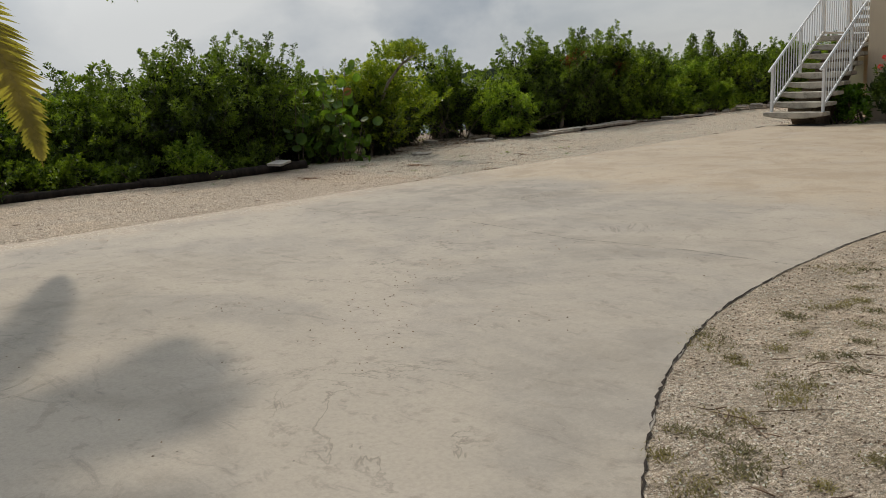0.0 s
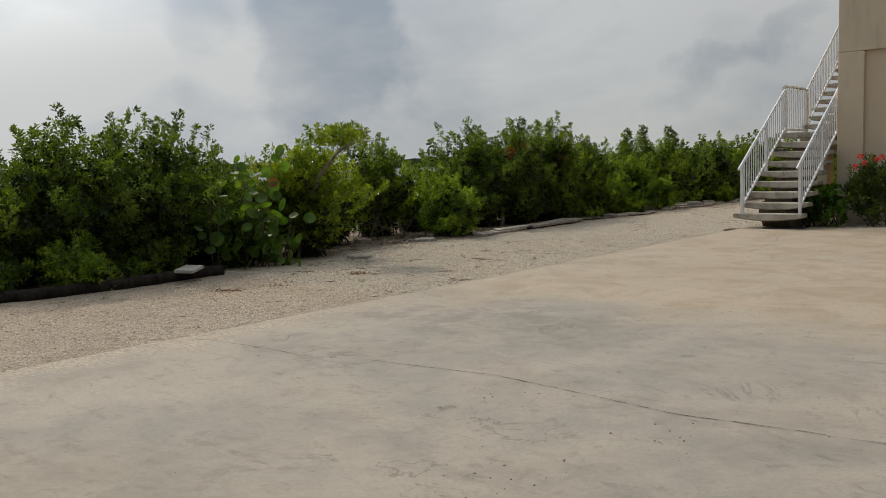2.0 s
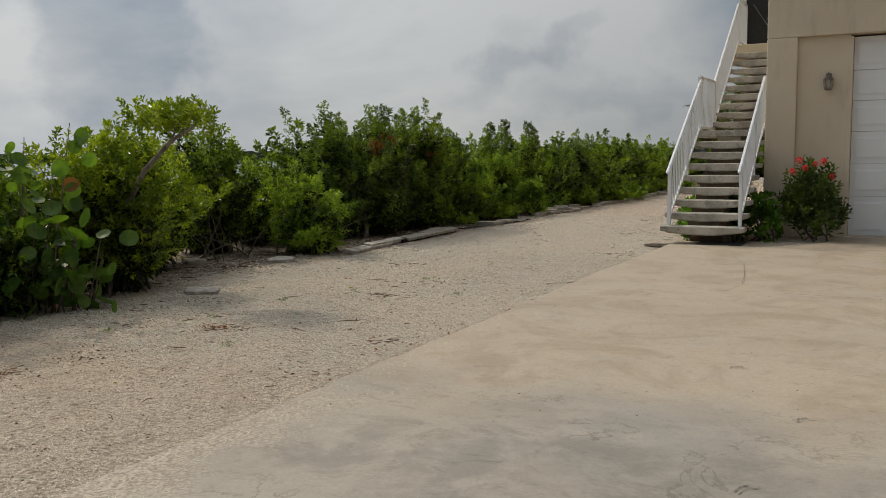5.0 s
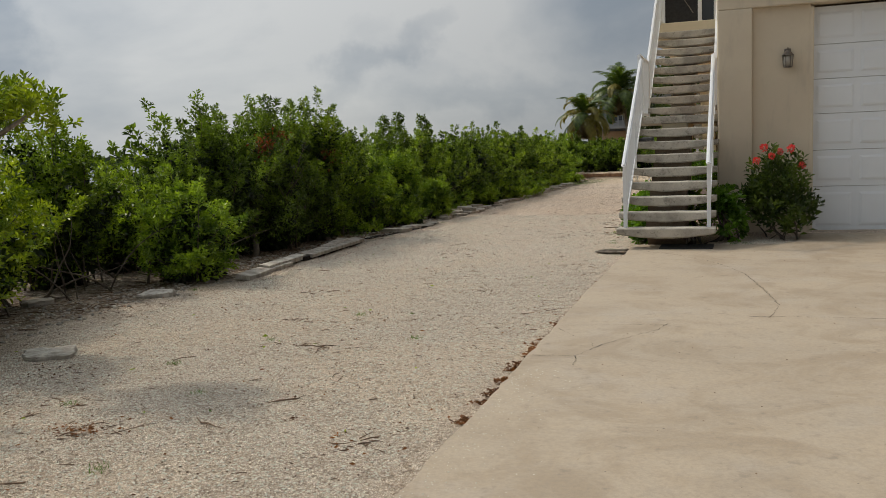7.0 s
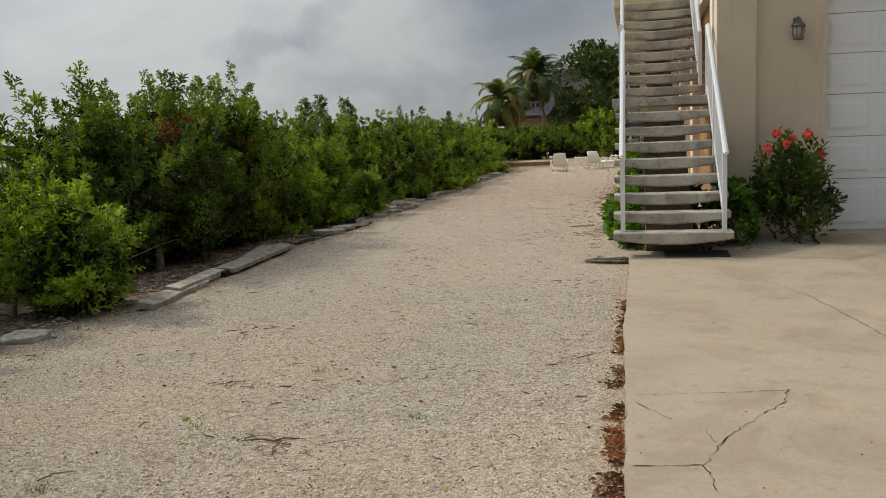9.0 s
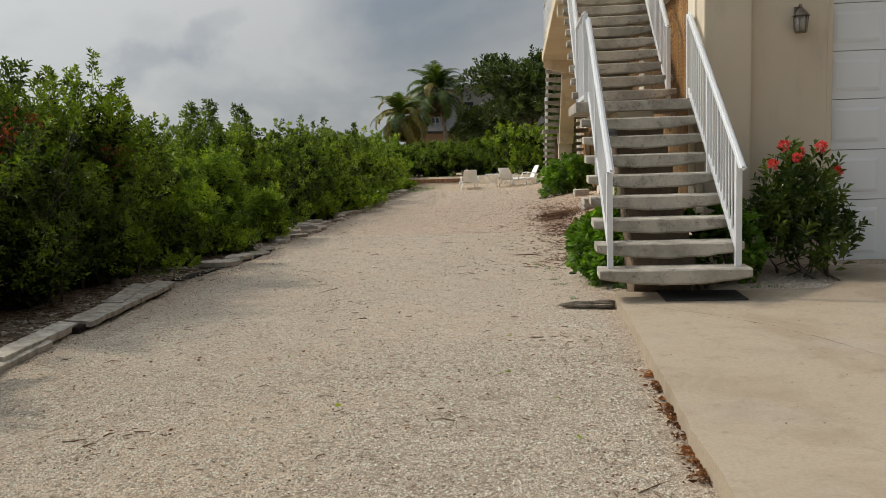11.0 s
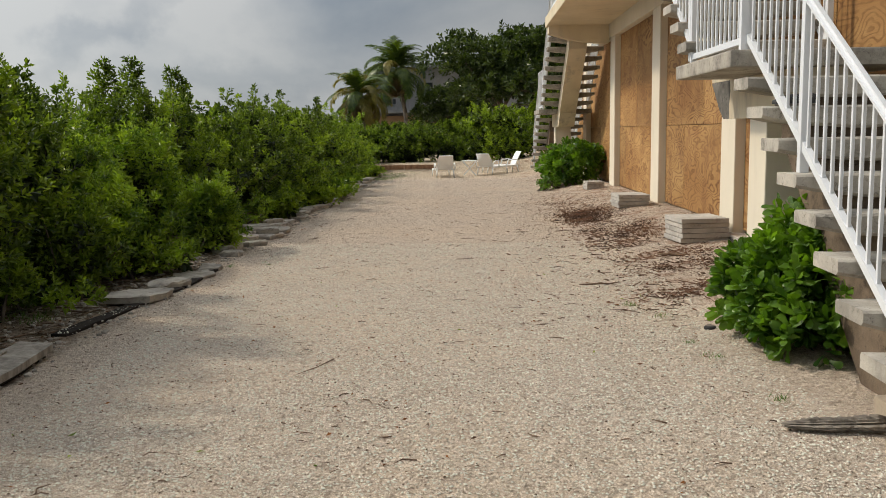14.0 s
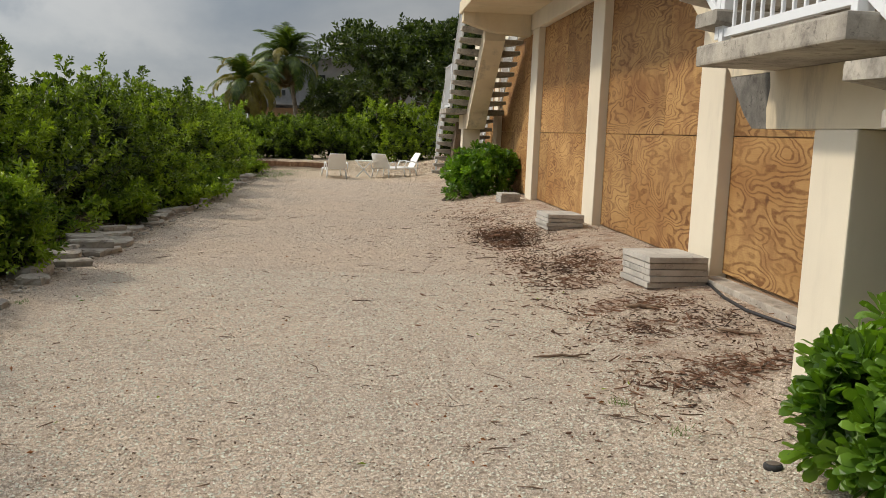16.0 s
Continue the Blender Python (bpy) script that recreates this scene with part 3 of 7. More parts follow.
def prism(bm, pts, x0, x1):
    """A profile in y, z pulled along x."""
    a = [bm.verts.new((x0, y, z)) for y, z in pts]
    b = [bm.verts.new((x1, y, z)) for y, z in pts]
    bm.faces.new(a)
    bm.faces.new(b[::-1])
    for i in range(len(pts)):
        j = (i + 1) % len(pts)
        bm.faces.new((a[j], a[i], b[i], b[j]))
    bmesh.ops.recalc_face_normals(bm, faces=bm.faces)
    return bm


def unit(v):
    return v / np.maximum(np.linalg.norm(v, axis=-1, keepdims=True), 1e-6)


def leaf_arrays(P, D, L, W, rng, fold=0.25):
    """Folded four-cornered leaves: bases P, ways D, lengths L, widths W."""
    n = len(P)
    ref = unit(rng.normal(size=(n, 3)) + np.array([0, 0, 1.2]))
    S = unit(np.cross(D, ref))
    N = np.cross(S, D)
    L, W = np.broadcast_to(L, n)[:, None], np.broadcast_to(W, n)[:, None]
    mid = P + D * L * 0.55
    a = mid + S * W / 2 + N * W * fold
    b = mid - S * W / 2 + N * W * fold
    tip = P + D * L - N * L * 0.08
    V = np.stack([P, a, tip, b], axis=1).reshape(-1, 3)
    i = np.arange(n)[:, None] * 4
    F = np.concatenate([i + np.array([[0, 1, 2]]), i + np.array([[0, 2, 3]])], axis=0)
    return V, F


def paddle_arrays(P, D, L, W, rng, fold=0.12):
    """Broad paddle leaves, widest near the rounded tip."""
    n = len(P)
    ref = unit(rng.normal(size=(n, 3)) + np.array([0, 0, 1.2]))
    S = unit(np.cross(D, ref))
    N = np.cross(S, D)
    L, W = np.broadcast_to(L, n)[:, None], np.broadcast_to(W, n)[:, None]
    rows = [P]
    for f, w, sg in ((0.4, 0.28, 1), (0.72, 0.5, 1), (0.92, 0.34, 1), (1.0, 0.0, 0), (0.92, 0.34, -1), (0.72, 0.5, -1), (0.4, 0.28, -1)):
        rows.append(P + D * L * f + S * W * w * sg + N * (W * fold * abs(sg) - L * 0.12 * f * f))
    V = np.stack(rows, axis=1).reshape(-1, 3)
    i = np.arange(n)[:, None] * 8
    F = np.concatenate([i + np.array([t]) for t in ((0, 1, 7), (1, 2, 6), (1, 6, 7), (2, 3, 5), (2, 5, 6), (3, 4, 5))], axis=0)
    return V, F


def round_leaf_arrays(P, D, R, rng, k=7, ref=None):
    """Round, slightly cupped leaves as fans."""
    n = len(P)
    if ref is None:
        ref = unit(rng.normal(size=(n, 3)) * 0.7 + np.array([0, 0, 0.6]))
    S = unit(np.cross(D, ref))
    N = np.cross(S, D)
    R = np.broadcast_to(R, n)[:, None]
    C = P + D * R
    ring = []
    for j in range(k):
        t = 2 * np.pi * j / k
        ring.append(C + (D * np.cos(t) + S * np.sin(t)) * R + N * R * 0.12)
    V = np.stack([C - N * R * 0.05] + ring, axis=1).reshape(-1, 3)
    i = np.arange(n)[:, None] * (k + 1)
    F = np.concatenate([i + np.array([[0, 1 + j, 1 + (j + 1) % k]]) for j in range(k)], axis=0)
    return V, F


def shoots(blobs, count, rng, inner=0.4, up=0.7, length=(0.22, 0.42), low=-0.55):
    """Shoot bases and ways over and in a crown made of ellipsoids (x, y, z, rx, ry, rz)."""
    blobs = np.array(blobs, dtype=float)
    w = blobs[:, 3] * blobs[:, 4] + blobs[:, 3] * blobs[:, 5]
    pick = rng.choice(len(blobs), size=count, p=w / w.sum())
    u = unit(rng.normal(size=(count * 2, 3)))
    u = u[u[:, 2] > low][:count]
    pick = pick[: len(u)]
    r = np.where(rng.random(len(u)) < inner, rng.uniform(0.3, 0.85, len(u)), rng.uniform(0.82, 1.04, len(u)))
    P = blobs[pick, :3] + u * blobs[pick, 3:] * r[:, None]
    D = unit(u * 0.75 + np.array([0, 0, up]) + rng.normal(size=u.shape) * 0.28)
    return P, D, rng.uniform(*length, len(u))


def leafy_shoots(P, D, Ls, per, leaf, width, rng, spread=0.85, make=leaf_arrays):
    n = len(P)
    k = np.tile(np.arange(per), n)
    idx = np.repeat(np.arange(n), per)
    f = ((k + 0.6) / per) ** 0.65
    phi = k * 2.4 + rng.uniform(0, 6.28, n)[idx]
    d = D[idx]
    a = unit(np.cross(d, np.array([0.31, 0.17, 0.9])))
    b = np.cross(d, a)
    rad = a * np.cos(phi)[:, None] + b * np.sin(phi)[:, None]
    way = unit(d * (0.35 + 0.75 * f)[:, None] + rad * spread + rng.normal(size=rad.shape) * 0.15)
    base = P[idx] + d * (Ls[idx] * f)[:, None]
    size = rng.uniform(0.75, 1.2, n * per) * (1.0 - 0.35 * f ** 3)
    return make(base, way, leaf * size, width * size, rng)


def stems_mesh(name, base, blobs, rng, parent, mat, n=9, thick=0.03):
    bm = bmesh.new()
    for i in range(n):
        b = blobs[rng.integers(len(blobs))]
        tgt = Vector((b[0], b[1], b[2])) + Vector([float(v) for v in rng.uniform(-0.45, 0.45, 3)]) * float(b[3])
        foot = Vector(base) + Vector((float(rng.uniform(-0.3, 0.3)), float(rng.uniform(-0.3, 0.3)), -0.05))
        mid = foot.lerp(tgt, 0.5) + Vector([float(v) for v in rng.uniform(-0.12, 0.12, 3)])
        top = tgt + Vector((0, 0, float(b[5]) * 0.45))
        r = thick * float(rng.uniform(0.5, 1.1))
        tube(bm, [foot, foot.lerp(mid, 0.5) + Vector((0.04, 0, 0)), mid, tgt, top], [r, r * 0.9, r * 0.75, r * 0.5, r * 0.2], 6)
    return part(name, bm, mat, parent)


def ground_z(x, y):
    """The height of the open ground."""
    z = 0.03 + 0.03 * noise.noise((x * 0.35, y * 0.35, 3.1)) + 0.012 * noise.noise((x * 1.3, y * 1.3, 7.7))
    if -14.5 < x < -8 and 2 < y < 42:
        # raked and rain-washed unevenness
        z += 0.010 * noise.noise((x * 2.6, y * 3.4, 5.0)) + 0.006 * noise.noise((x * 6.0, y * 7.0, 2.0))
    bank = min(max((x + 9.9) / 1.75, 0), 1) * min(max((y - 18.4) / 1.6, 0), 1)
    z += (0.16 + 0.06 * min(max((y - 24.3) / 1.2, 0), 1)) * bank * (3 - 2 * bank) * bank
    # sand drifted level with the slab's rim at the near end
    drift = min(max((10.5 - y) / 4.5, 0), 1) * min(max((x + 10.6) / 1.2, 0), 1)
    z += 0.062 * drift
    # gravel heaped against the slab's seaward side, less towards the stair
    heap = min(max((x + 10.3) / 0.95, 0), 1) * min(max((16.5 - y) / 4.0, 0), 1) * min(max((y - 6.0) / 4.5, 0), 1)
    z += 0.010 * heap * heap * (3 - 2 * heap)
    if x > -9.4 and y < 17.9:
        z = min(z, 0.076 + 0.0033 * y)
    # planting bed between the stair and the garage
    if x > -8.3 and 18.0 < y < 19.6:
        z = max(z, 0.125)
    if x < -14.6:
        z += 0.05 * noise.noise((x * 0.8, y * 0.8, 1.0))
    if x < -18.2:
        z -= min((-18.2 - x) * 0.3, 1.6)
    if y > 45.2 and x > -15.5:
        z += 0.3
    return z


# ---- ground, water, slab ----
def spaced(*pieces):
    out = []
    for a, b, step in pieces:
        out += list(np.arange(a, b - 1e-6, step))
    return out + [pieces[-1][1]]


GX = spaced((-2600, -200, 400), (-200, -40, 20), (-40, -19, 1.5), (-19, -15, 0.4), (-15, -8, 0.09), (-8, 4, 0.5), (4, 60, 7), (60, 300, 40), (300, 2600, 460))
GY = spaced((-2600, -200, 400), (-200, -20, 20), (-20, 2, 1), (2, 30, 0.09), (30, 50, 0.3), (50, 120, 5), (120, 400, 40), (400, 2600, 440))


def build_ground():
    verts = [(x, y, (0.0835 + 0.0033 * y if -3.1 < x < 4.4 and -1 < y < 10.2 else 0.0 if x > -8.2 and y < 17.5 else ground_z(x, y)) if abs(x) < 100 and abs(y) < 150 else (-1.5 if x < -18.2 else 0.03)) for y in GY for x in GX]
    nx = len(GX)
    faces = [(j * nx + i, j * nx + i + 1, (j + 1) * nx + i + 1, (j + 1) * nx + i) for j in range(len(GY) - 1) for i in range(nx - 1)]
    ob = raw_mesh("ground", verts, faces, M["ground"], smooth=True)
    tagged(ob, "pale crushed coral gravel yard with sandy and bare patches", "ground", kind="structure")


build_ground()
bm = bmesh.new()
vs = [bm.verts.new(p) for p in ((-2600, -2600, -0.42), (-18.6, -2600, -0.42), (-18.6, 2600, -0.42), (-2600, 2600, -0.42))]
bm.faces.new(vs)
tagged(mesh_object("water", bm, M["water"]), "calm grey sea water behind the shoreline shrubs", "water", kind="structure")


def slab_z(y):
    return 0.088 + 0.0033 * y


SLAB = [(-9.25, -12), (-9.22, 2.3), (-9.2, 7), (-9.22, 11), (-9.27, 14), (-9.24, 18.02), (-7.35, 18.06), (-7.05, 18.5), (-6.95, 19.8), (4, 19.8), (4, 9.7), (-1.0, 9.7), (-2.0, 9.0), (-2.6, 8.0),
        (-2.8, 7.17), (-2.82, 6.53), (-2.78, 5.65), (-2.72, 5.1), (-2.64, 4.56), (-2.54, 4.15), (-2.42, 3.79), (-2.27, 3.4), (-2.1, 3.04), (-1.88, 2.66), (-1.6, 2.22), (-1.2, 1.78), (-0.6, 1.3), (0.3, 0.8), (1.6, 0.3), (4, 0.0), (4, -12)]


def build_slab():
    rng = random.Random(4)
    pts = []
    for (x0, y0), (x1, y1) in zip(SLAB, SLAB[1:] + SLAB[:1]):
        long = math.hypot(x1 - x0, y1 - y0)
        n = max(1, int(long / 0.12)) if x0 < -1 and y0 < 18.2 and x1 < -1 else 1
        for k in range(n):
            f = k / n
            w = 0.012 if n > 1 and 0 < k else 0.0
            pts.append((x0 + (x1 - x0) * f + rng.uniform(-w, w), y0 + (y1 - y0) * f + rng.uniform(-w, w) * 0.5))
    bm = bmesh.new()
    top = [bm.verts.new((x, y, slab_z(y))) for x, y in pts]
    face = bm.faces.new(top)
    if face.normal.z < 0:
        face.normal_flip()
    bm.normal_update()
    if face.normal.z < 0:
        bmesh.ops.reverse_faces(bm, faces=[face])
    bmesh.ops.extrude_face_region(bm, geom=[face])
    # the new copy stays on top; the first ring drops to the bottom
    for v in top:
        v.co.z -= 0.16
    bmesh.ops.recalc_face_normals(bm, faces=bm.faces)
    bmesh.ops.triangulate(bm, faces=bm.faces)
    ob = mesh_object("pavement", bm, M["slab"])
    return tagged(ob, "tan and grey concrete driveway slab with cracks and stains", "driveway", kind="structure")


slab = build_slab()


def ribbon(points, width, z_of, rng, wander=0.02, step=0.035):
    """A thin ragged strip that follows a line on the slab."""
    bm = bmesh.new()
    pts = []
    for (x0, y0), (x1, y1) in zip(points, points[1:]):
        n = max(1, int(math.hypot(x1 - x0, y1 - y0) / step))
        pts += [(x0 + (x1 - x0) * k / n, y0 + (y1 - y0) * k / n) for k in range(n)]
    pts.append(points[-1])
    prev = None
    for i, (x, y) in enumerate(pts):
        x1, y1 = pts[min(i + 1, len(pts) - 1)]
        x0, y0 = pts[max(i - 1, 0)]
        d = Vector((x1 - x0, y1 - y0, 0)).normalized()
        s = Vector((-d.y, d.x, 0))
        off = s * rng.uniform(-wander, wander) if wander else Vector()
        w = width * rng.choice((0.12, 0.5, 0.9, 1.2, 1.7)) / 2
        p = Vector((x, y, z_of(y) + 0.0035)) + off
        pair = (bm.verts.new(p - s * w), bm.verts.new(p + s * w))
        if prev:
            bm.faces.new((prev[0], prev[1], pair[1], pair[0]))
        prev = pair
    bmesh.ops.recalc_face_normals(bm, faces=bm.faces)
    for f in bm.faces:
        if f.normal.z < 0:
            f.normal_flip()
    return bm


CRACKS = [
    (0.0045, 0.012, [(-9.05, 5.28), (-8.7, 5.33), (-8.07, 5.38), (-7.76, 5.36), (-7.2, 5.54), (-6.6, 5.63), (-6.1, 5.7), (-5.55, 5.66), (-4.75, 5.57), (-4.2, 5.64), (-3.65, 5.69), (-2.85, 5.66)]),
    (0.0065, 0.004, [(-7.75, 12.95), (-7.2, 13.0), (-6.4, 13.0), (-5.0, 12.95), (-2.0, 12.95)]),
    (0.0045, 0.03, [(-8.2, 16.35), (-8.0, 15.95), (-7.77, 15.3), (-7.62, 14.4), (-7.5, 13.5), (-7.6, 12.9)]),
    (0.0045, 0.02, [(-8.37, 12.58), (-8.42, 12.35), (-8.69, 11.92), (-8.79, 11.72), (-8.9, 11.42)]),
    (0.0045, 0.006, [(-9.2, 11.38), (-9.06, 11.39), (-8.9, 11.42)]),
    (0.0035, 0.01, [(-9.2, 12.4), (-8.9, 12.45), (-8.4, 12.55), (-8.3, 12.6)]),
    (0.003, 0.01, [(-8.86, 11.86), (-8.83, 11.71)]),
    (0.0035, 0.012, [(-8.9, 11.41), (-8.88, 11.33), (-8.87, 11.15)]),
    (0.003, 0.01, [(-9.18, 12.27), (-9.11, 12.15), (-9.01, 12.01)]),
    (0.0045, 0.006, [(-9.25, 17.48), (-8.9, 17.15), (-8.63, 16.93), (-8.2, 16.4)]),
]
for w, wander, line in CRACKS:
    part("crack", ribbon(line, w * (1.05 if len(line) > 9 else 0.95), slab_z, random.Random(len(line)), wander * 0.3 + 0.004), M["crack"], slab, "dark hairline crack")

# tyre scuffs: short groups of dark strokes
rng = random.Random(31)
for x, y, a, n in ((-5.85, 4.92, 0.9, 4), (-5.2, 3.32, 0.8, 5), (-6.38, 8.55, 0.7, 3), (-6.9, 9.6, 0.5, 4), (-6.5, 7.4, 0.9, 3), (-8.5, 8.9, 0.4, 3), (-5.3, 6.9, 0.8, 3)):
    for k in range(n):
        dx, dy = math.cos(a) * 0.07, math.sin(a) * 0.07
        ox, oy = -math.sin(a) * 0.018 * k, math.cos(a) * 0.018 * k
        part("scuff", ribbon([(x + ox - dx * rng.uniform(0.5, 1), y + oy - dy), (x + ox - 0.012, y + oy + 0.012), (x + ox + dx * rng.uniform(0.4, 1.1), y + oy + dy * rng.uniform(0.6, 1))], 0.0045, slab_z, random.Random(k), 0.0015, 0.012), M["scuff"], slab, "dark rubber scuff")

# dark gap of soil between the slab and the gravel bed
part("edge_gap", ribbon([p for p in SLAB[11:30]], 0.011, lambda y: slab_z(y) - 0.001, random.Random(8), 0.006), M["crack"], slab, "dark soil-filled gap along the slab's edge")

# far shore: a low wooded strip across the water
bm = bmesh.new()
rng = random.Random(3)
prev = None
for i in range(420):
    a = radians(90 + 75 * (i / 419 - 0.5) * 2.2)
    d = 900
    x, y = -abs(math.cos(a - radians(90))) * d, 900 * math.sin(radians(-80 + 165 * i / 419))
    h = 7 + 6 * noise.noise((i * 0.05, 0, 0)) + 2.5 * noise.noise((i * 0.6, 3, 0))
    ring = [bm.verts.new((x, y, -0.6)), bm.verts.new((x - 4, y, max(2, h))), bm.verts.new((x - 30, y, -0.6))]
    if prev:
        bm.faces.new((prev[0], ring[0], ring[1], prev[1]))
        bm.faces.new((prev[1], ring[1], ring[2], prev[2]))
    prev = ring
tagged(mesh_object("backdrop", bm, M["far_green"]), "low dark green wooded shore across the water", "far shore", kind="structure")


# ---- house ----
XW, YF = -8.14, 19.5          # side face and front face
house = thing("house", "beige stucco house raised over a boarded ground floor with a garage", "house")


def hpart(name, dims, mat, label="", bevel=0.012, parent=None):
    return part(name, boxes(dims, bevel=bevel), M[mat], parent or house, label)


def build_house():
    hpart("pilaster", (XW, -7.65, YF, YF + 0.42, 0.0, 3.5), "wall", bevel=0.02)
    hpart("front_panel", (-7.652, -6.84, YF + 0.085, YF + 0.42, 0.0, 3.502), "wall", "recessed beige stucco panel")
    hpart("front_panel", (-2.0, 4.0, YF + 0.085, YF + 0.42, 0.0, 3.502), "wall", "recessed beige stucco panel")
    hpart("front_wall", (XW, 4.0, YF, YF + 0.42, 3.5, 7.4), "wall", bevel=0.02)
    hpart("door_jamb", (-6.86, -6.80, YF + 0.075, YF + 0.30, 0.12, 3.47), "wall")
    hpart("door_jamb", (-2.04, -1.98, YF + 0.075, YF + 0.30, 0.12, 3.47), "wall")
    hpart("back_wall", (XW + 0.3, 4.0, 41.6, 42.0, 0.0, 7.4), "wall")
    hpart("east_wall", (3.7, 4.0, YF + 0.42, 41.6, 0.0, 7.4), "wall")
    hpart("upper_wall", (XW + 0.14, XW + 0.4, YF + 0.42, 41.6, 3.95, 7.4), "wall")
    hpart("roof", (XW - 1.6, 4.5, YF - 0.6, 42.5, 7.4, 7.7), "roof")
    # side columns, the long beam and the floor slab
    for y0, y1 in ((YF + 0.42, 20.3), (24.02, 24.58), (28.12, 28.72), (32.5, 33.1), (37.0, 37.6), (41.2, 41.6)):
        hpart("column", (XW - 0.02, XW + 0.32, y0, y1, 0.0, 3.42), "column", "cream painted concrete column", bevel=0.015)
    hpart("beam", (XW - 0.03, XW + 0.32, 20.0, 41.6, 3.42, 3.95), "column", "cream painted concrete beam", bevel=0.015)
    # plywood boards over the openings, each bay with its own joints
    def board(y0, y1, z0, z1):
        bm = boxes((XW + 0.10, XW + 0.119, y0 + 0.004, y1 - 0.004, z0 + 0.004, z1 - 0.004), bevel=0.002)
        ob = part("plywood_panel", bm, M["ply"], house, "orange-brown plywood board with swirling grain")
    Z0, ZS, Z1 = 0.27, 1.51, 3.42
    for a, lower, upper, b in ((20.3, (22.3,), (21.6, 22.9), 24.02), (24.58, (26.9,), (25.84,), 28.12), (28.72, (31.75,), (30.65,), 32.5), (33.1, (35.2,), (34.4,), 37.0), (37.6, (39.6,), (), 41.2)):
        for cuts, z0, z1 in ((lower, Z0, ZS), (upper, ZS, Z1)):
            ys = [a, *cuts, b]
            for y0, y1 in zip(ys, ys[1:]):
                board(y0, y1, z0, z1)
    hpart("backing_wall", (XW + 0.14, XW + 0.34, 20.3, 41.2, 0.0, 3.42), "brownwall", bevel=0)
    hpart("sill", (XW - 0.10, XW + 0.099, 20.3, 41.2, 0.02, 0.24), "stone", "pale grey concrete sill at the foot of the boards", bevel=0.01)
    # deck along the upper floor
    deck = hpart("deck", (-9.52, XW - 0.031, 23.86, 33.66, 3.72, 3.95), "soffit", "cream concrete balcony slab", bevel=0.02)
    for y in (24.05, 33.2):
        bm = bmesh.new()
        for (x0, zb0), (x1, zb1) in (((-9.48, 3.55), (-8.9, 3.38)), ((-8.9, 3.38), (XW - 0.04, 3.32))):
            vs = [bm.verts.new(p) for p in ((x0, y, zb0), (x1, y, zb1), (x1, y, 3.718), (x0, y, 3.718), (x0, y + 0.32, zb0), (x1, y + 0.32, zb1), (x1, y + 0.32, 3.718), (x0, y + 0.32, 3.718))]
            for q in ((0, 1, 2, 3), (7, 6, 5, 4), (0, 4, 5, 1), (3, 2, 6, 7), (0, 3, 7, 4), (1, 5, 6, 2)):
                bm.faces.new([vs[i] for i in q])
        bmesh.ops.recalc_face_normals(bm, faces=bm.faces)
        part("cross_beam", bm, M["soffit"], house, "tapered cream concrete bracket beam under the balcony")
    # screened entry at the head of the near stair
    fr = boxes((-9.42, -9.36, 24.9, 24.98, 3.95, 6.1), (-8.66, -8.58, 24.9, 24.98, 3.95, 6.1), (-8.34, -8.28, 24.9, 24.98, 3.95, 6.1), (-9.42, -8.28, 24.9, 24.98, 6.1, 6.2), bevel=0.006)
    door = part("screen_door", fr, M["white"], house, "white framed screen door at the head of the stair")
    part("screen", boxes((-9.36, -8.66, 24.93, 24.95, 3.96, 6.1)), M["screen"], door, "dark insect screen")
    part("pane", boxes((-8.58, -8.34, 24.93, 24.945, 3.96, 6.1)), M["glass"], door, "glass side light")
    bm = bmesh.new()
    bar(bm, (-9.2, 24.9, 4.95), (-8.75, 24.9, 4.25), 0.02, 0.02)
    part("door_brace", bm, M["bronze"], door)


build_house()


def build_garage_door():
    zs = [0.155, 0.83, 1.37, 1.91, 2.42, 2.92, 3.47]
    y = YF + 0.24
    root = part("garage_door", boxes((-6.80, -2.04, y + 0.045, y + 0.06, 0.15, 3.47)), M["bronze"], house, "white sectional garage door with raised panels")
    for z0, z1 in zip(zs, zs[1:]):
        bm = bmesh.new()
        box(bm, -6.795, -2.045, y, y + 0.044, z0 + 0.003, z1 - 0.003, bevel=0.004)
        n = 8
        w = 4.75 / n
        for k in range(n):
            x0 = -6.795 + k * w + 0.05
            x1 = x0 + w - 0.10
            # raised field with a sloping border
            for inset, d in ((0.0, 0.006), (0.035, 0.014)):
                a = [bm.verts.new(p) for p in ((x0 + inset, y - d, z0 + 0.09 + inset), (x1 - inset, y - d, z0 + 0.09 + inset), (x1 - inset, y - d, z1 - 0.09 - inset), (x0 + inset, y - d, z1 - 0.09 - inset))]
                if inset == 0.0:
                    outer = a
                else:
                    bm.faces.new(a[::-1])
            wall = [bm.verts.new((v.co.x, y - 0.0005, v.co.z)) for v in outer]
            for i in range(4):
                j = (i + 1) % 4
                bm.faces.new((outer[i], outer[j], a[j], a[i]))
                bm.faces.new((wall[i], wall[j], outer[j], outer[i]))
        bmesh.ops.recalc_face_normals(bm, faces=bm.faces)
        part("door_section", bm, M["door"], root)
    part("bottom_seal", boxes((-6.79, -2.05, y, y + 0.04, 0.135, 0.16)), M["seal"], root, "black rubber seal")


build_garage_door()


# ---- outside stairs ----
RISE, RUN, Z_FIRST, Y_FIRST, XL, XR = 0.195, 0.297, 0.426, 17.485, -9.42, -8.13
XC = -8.80


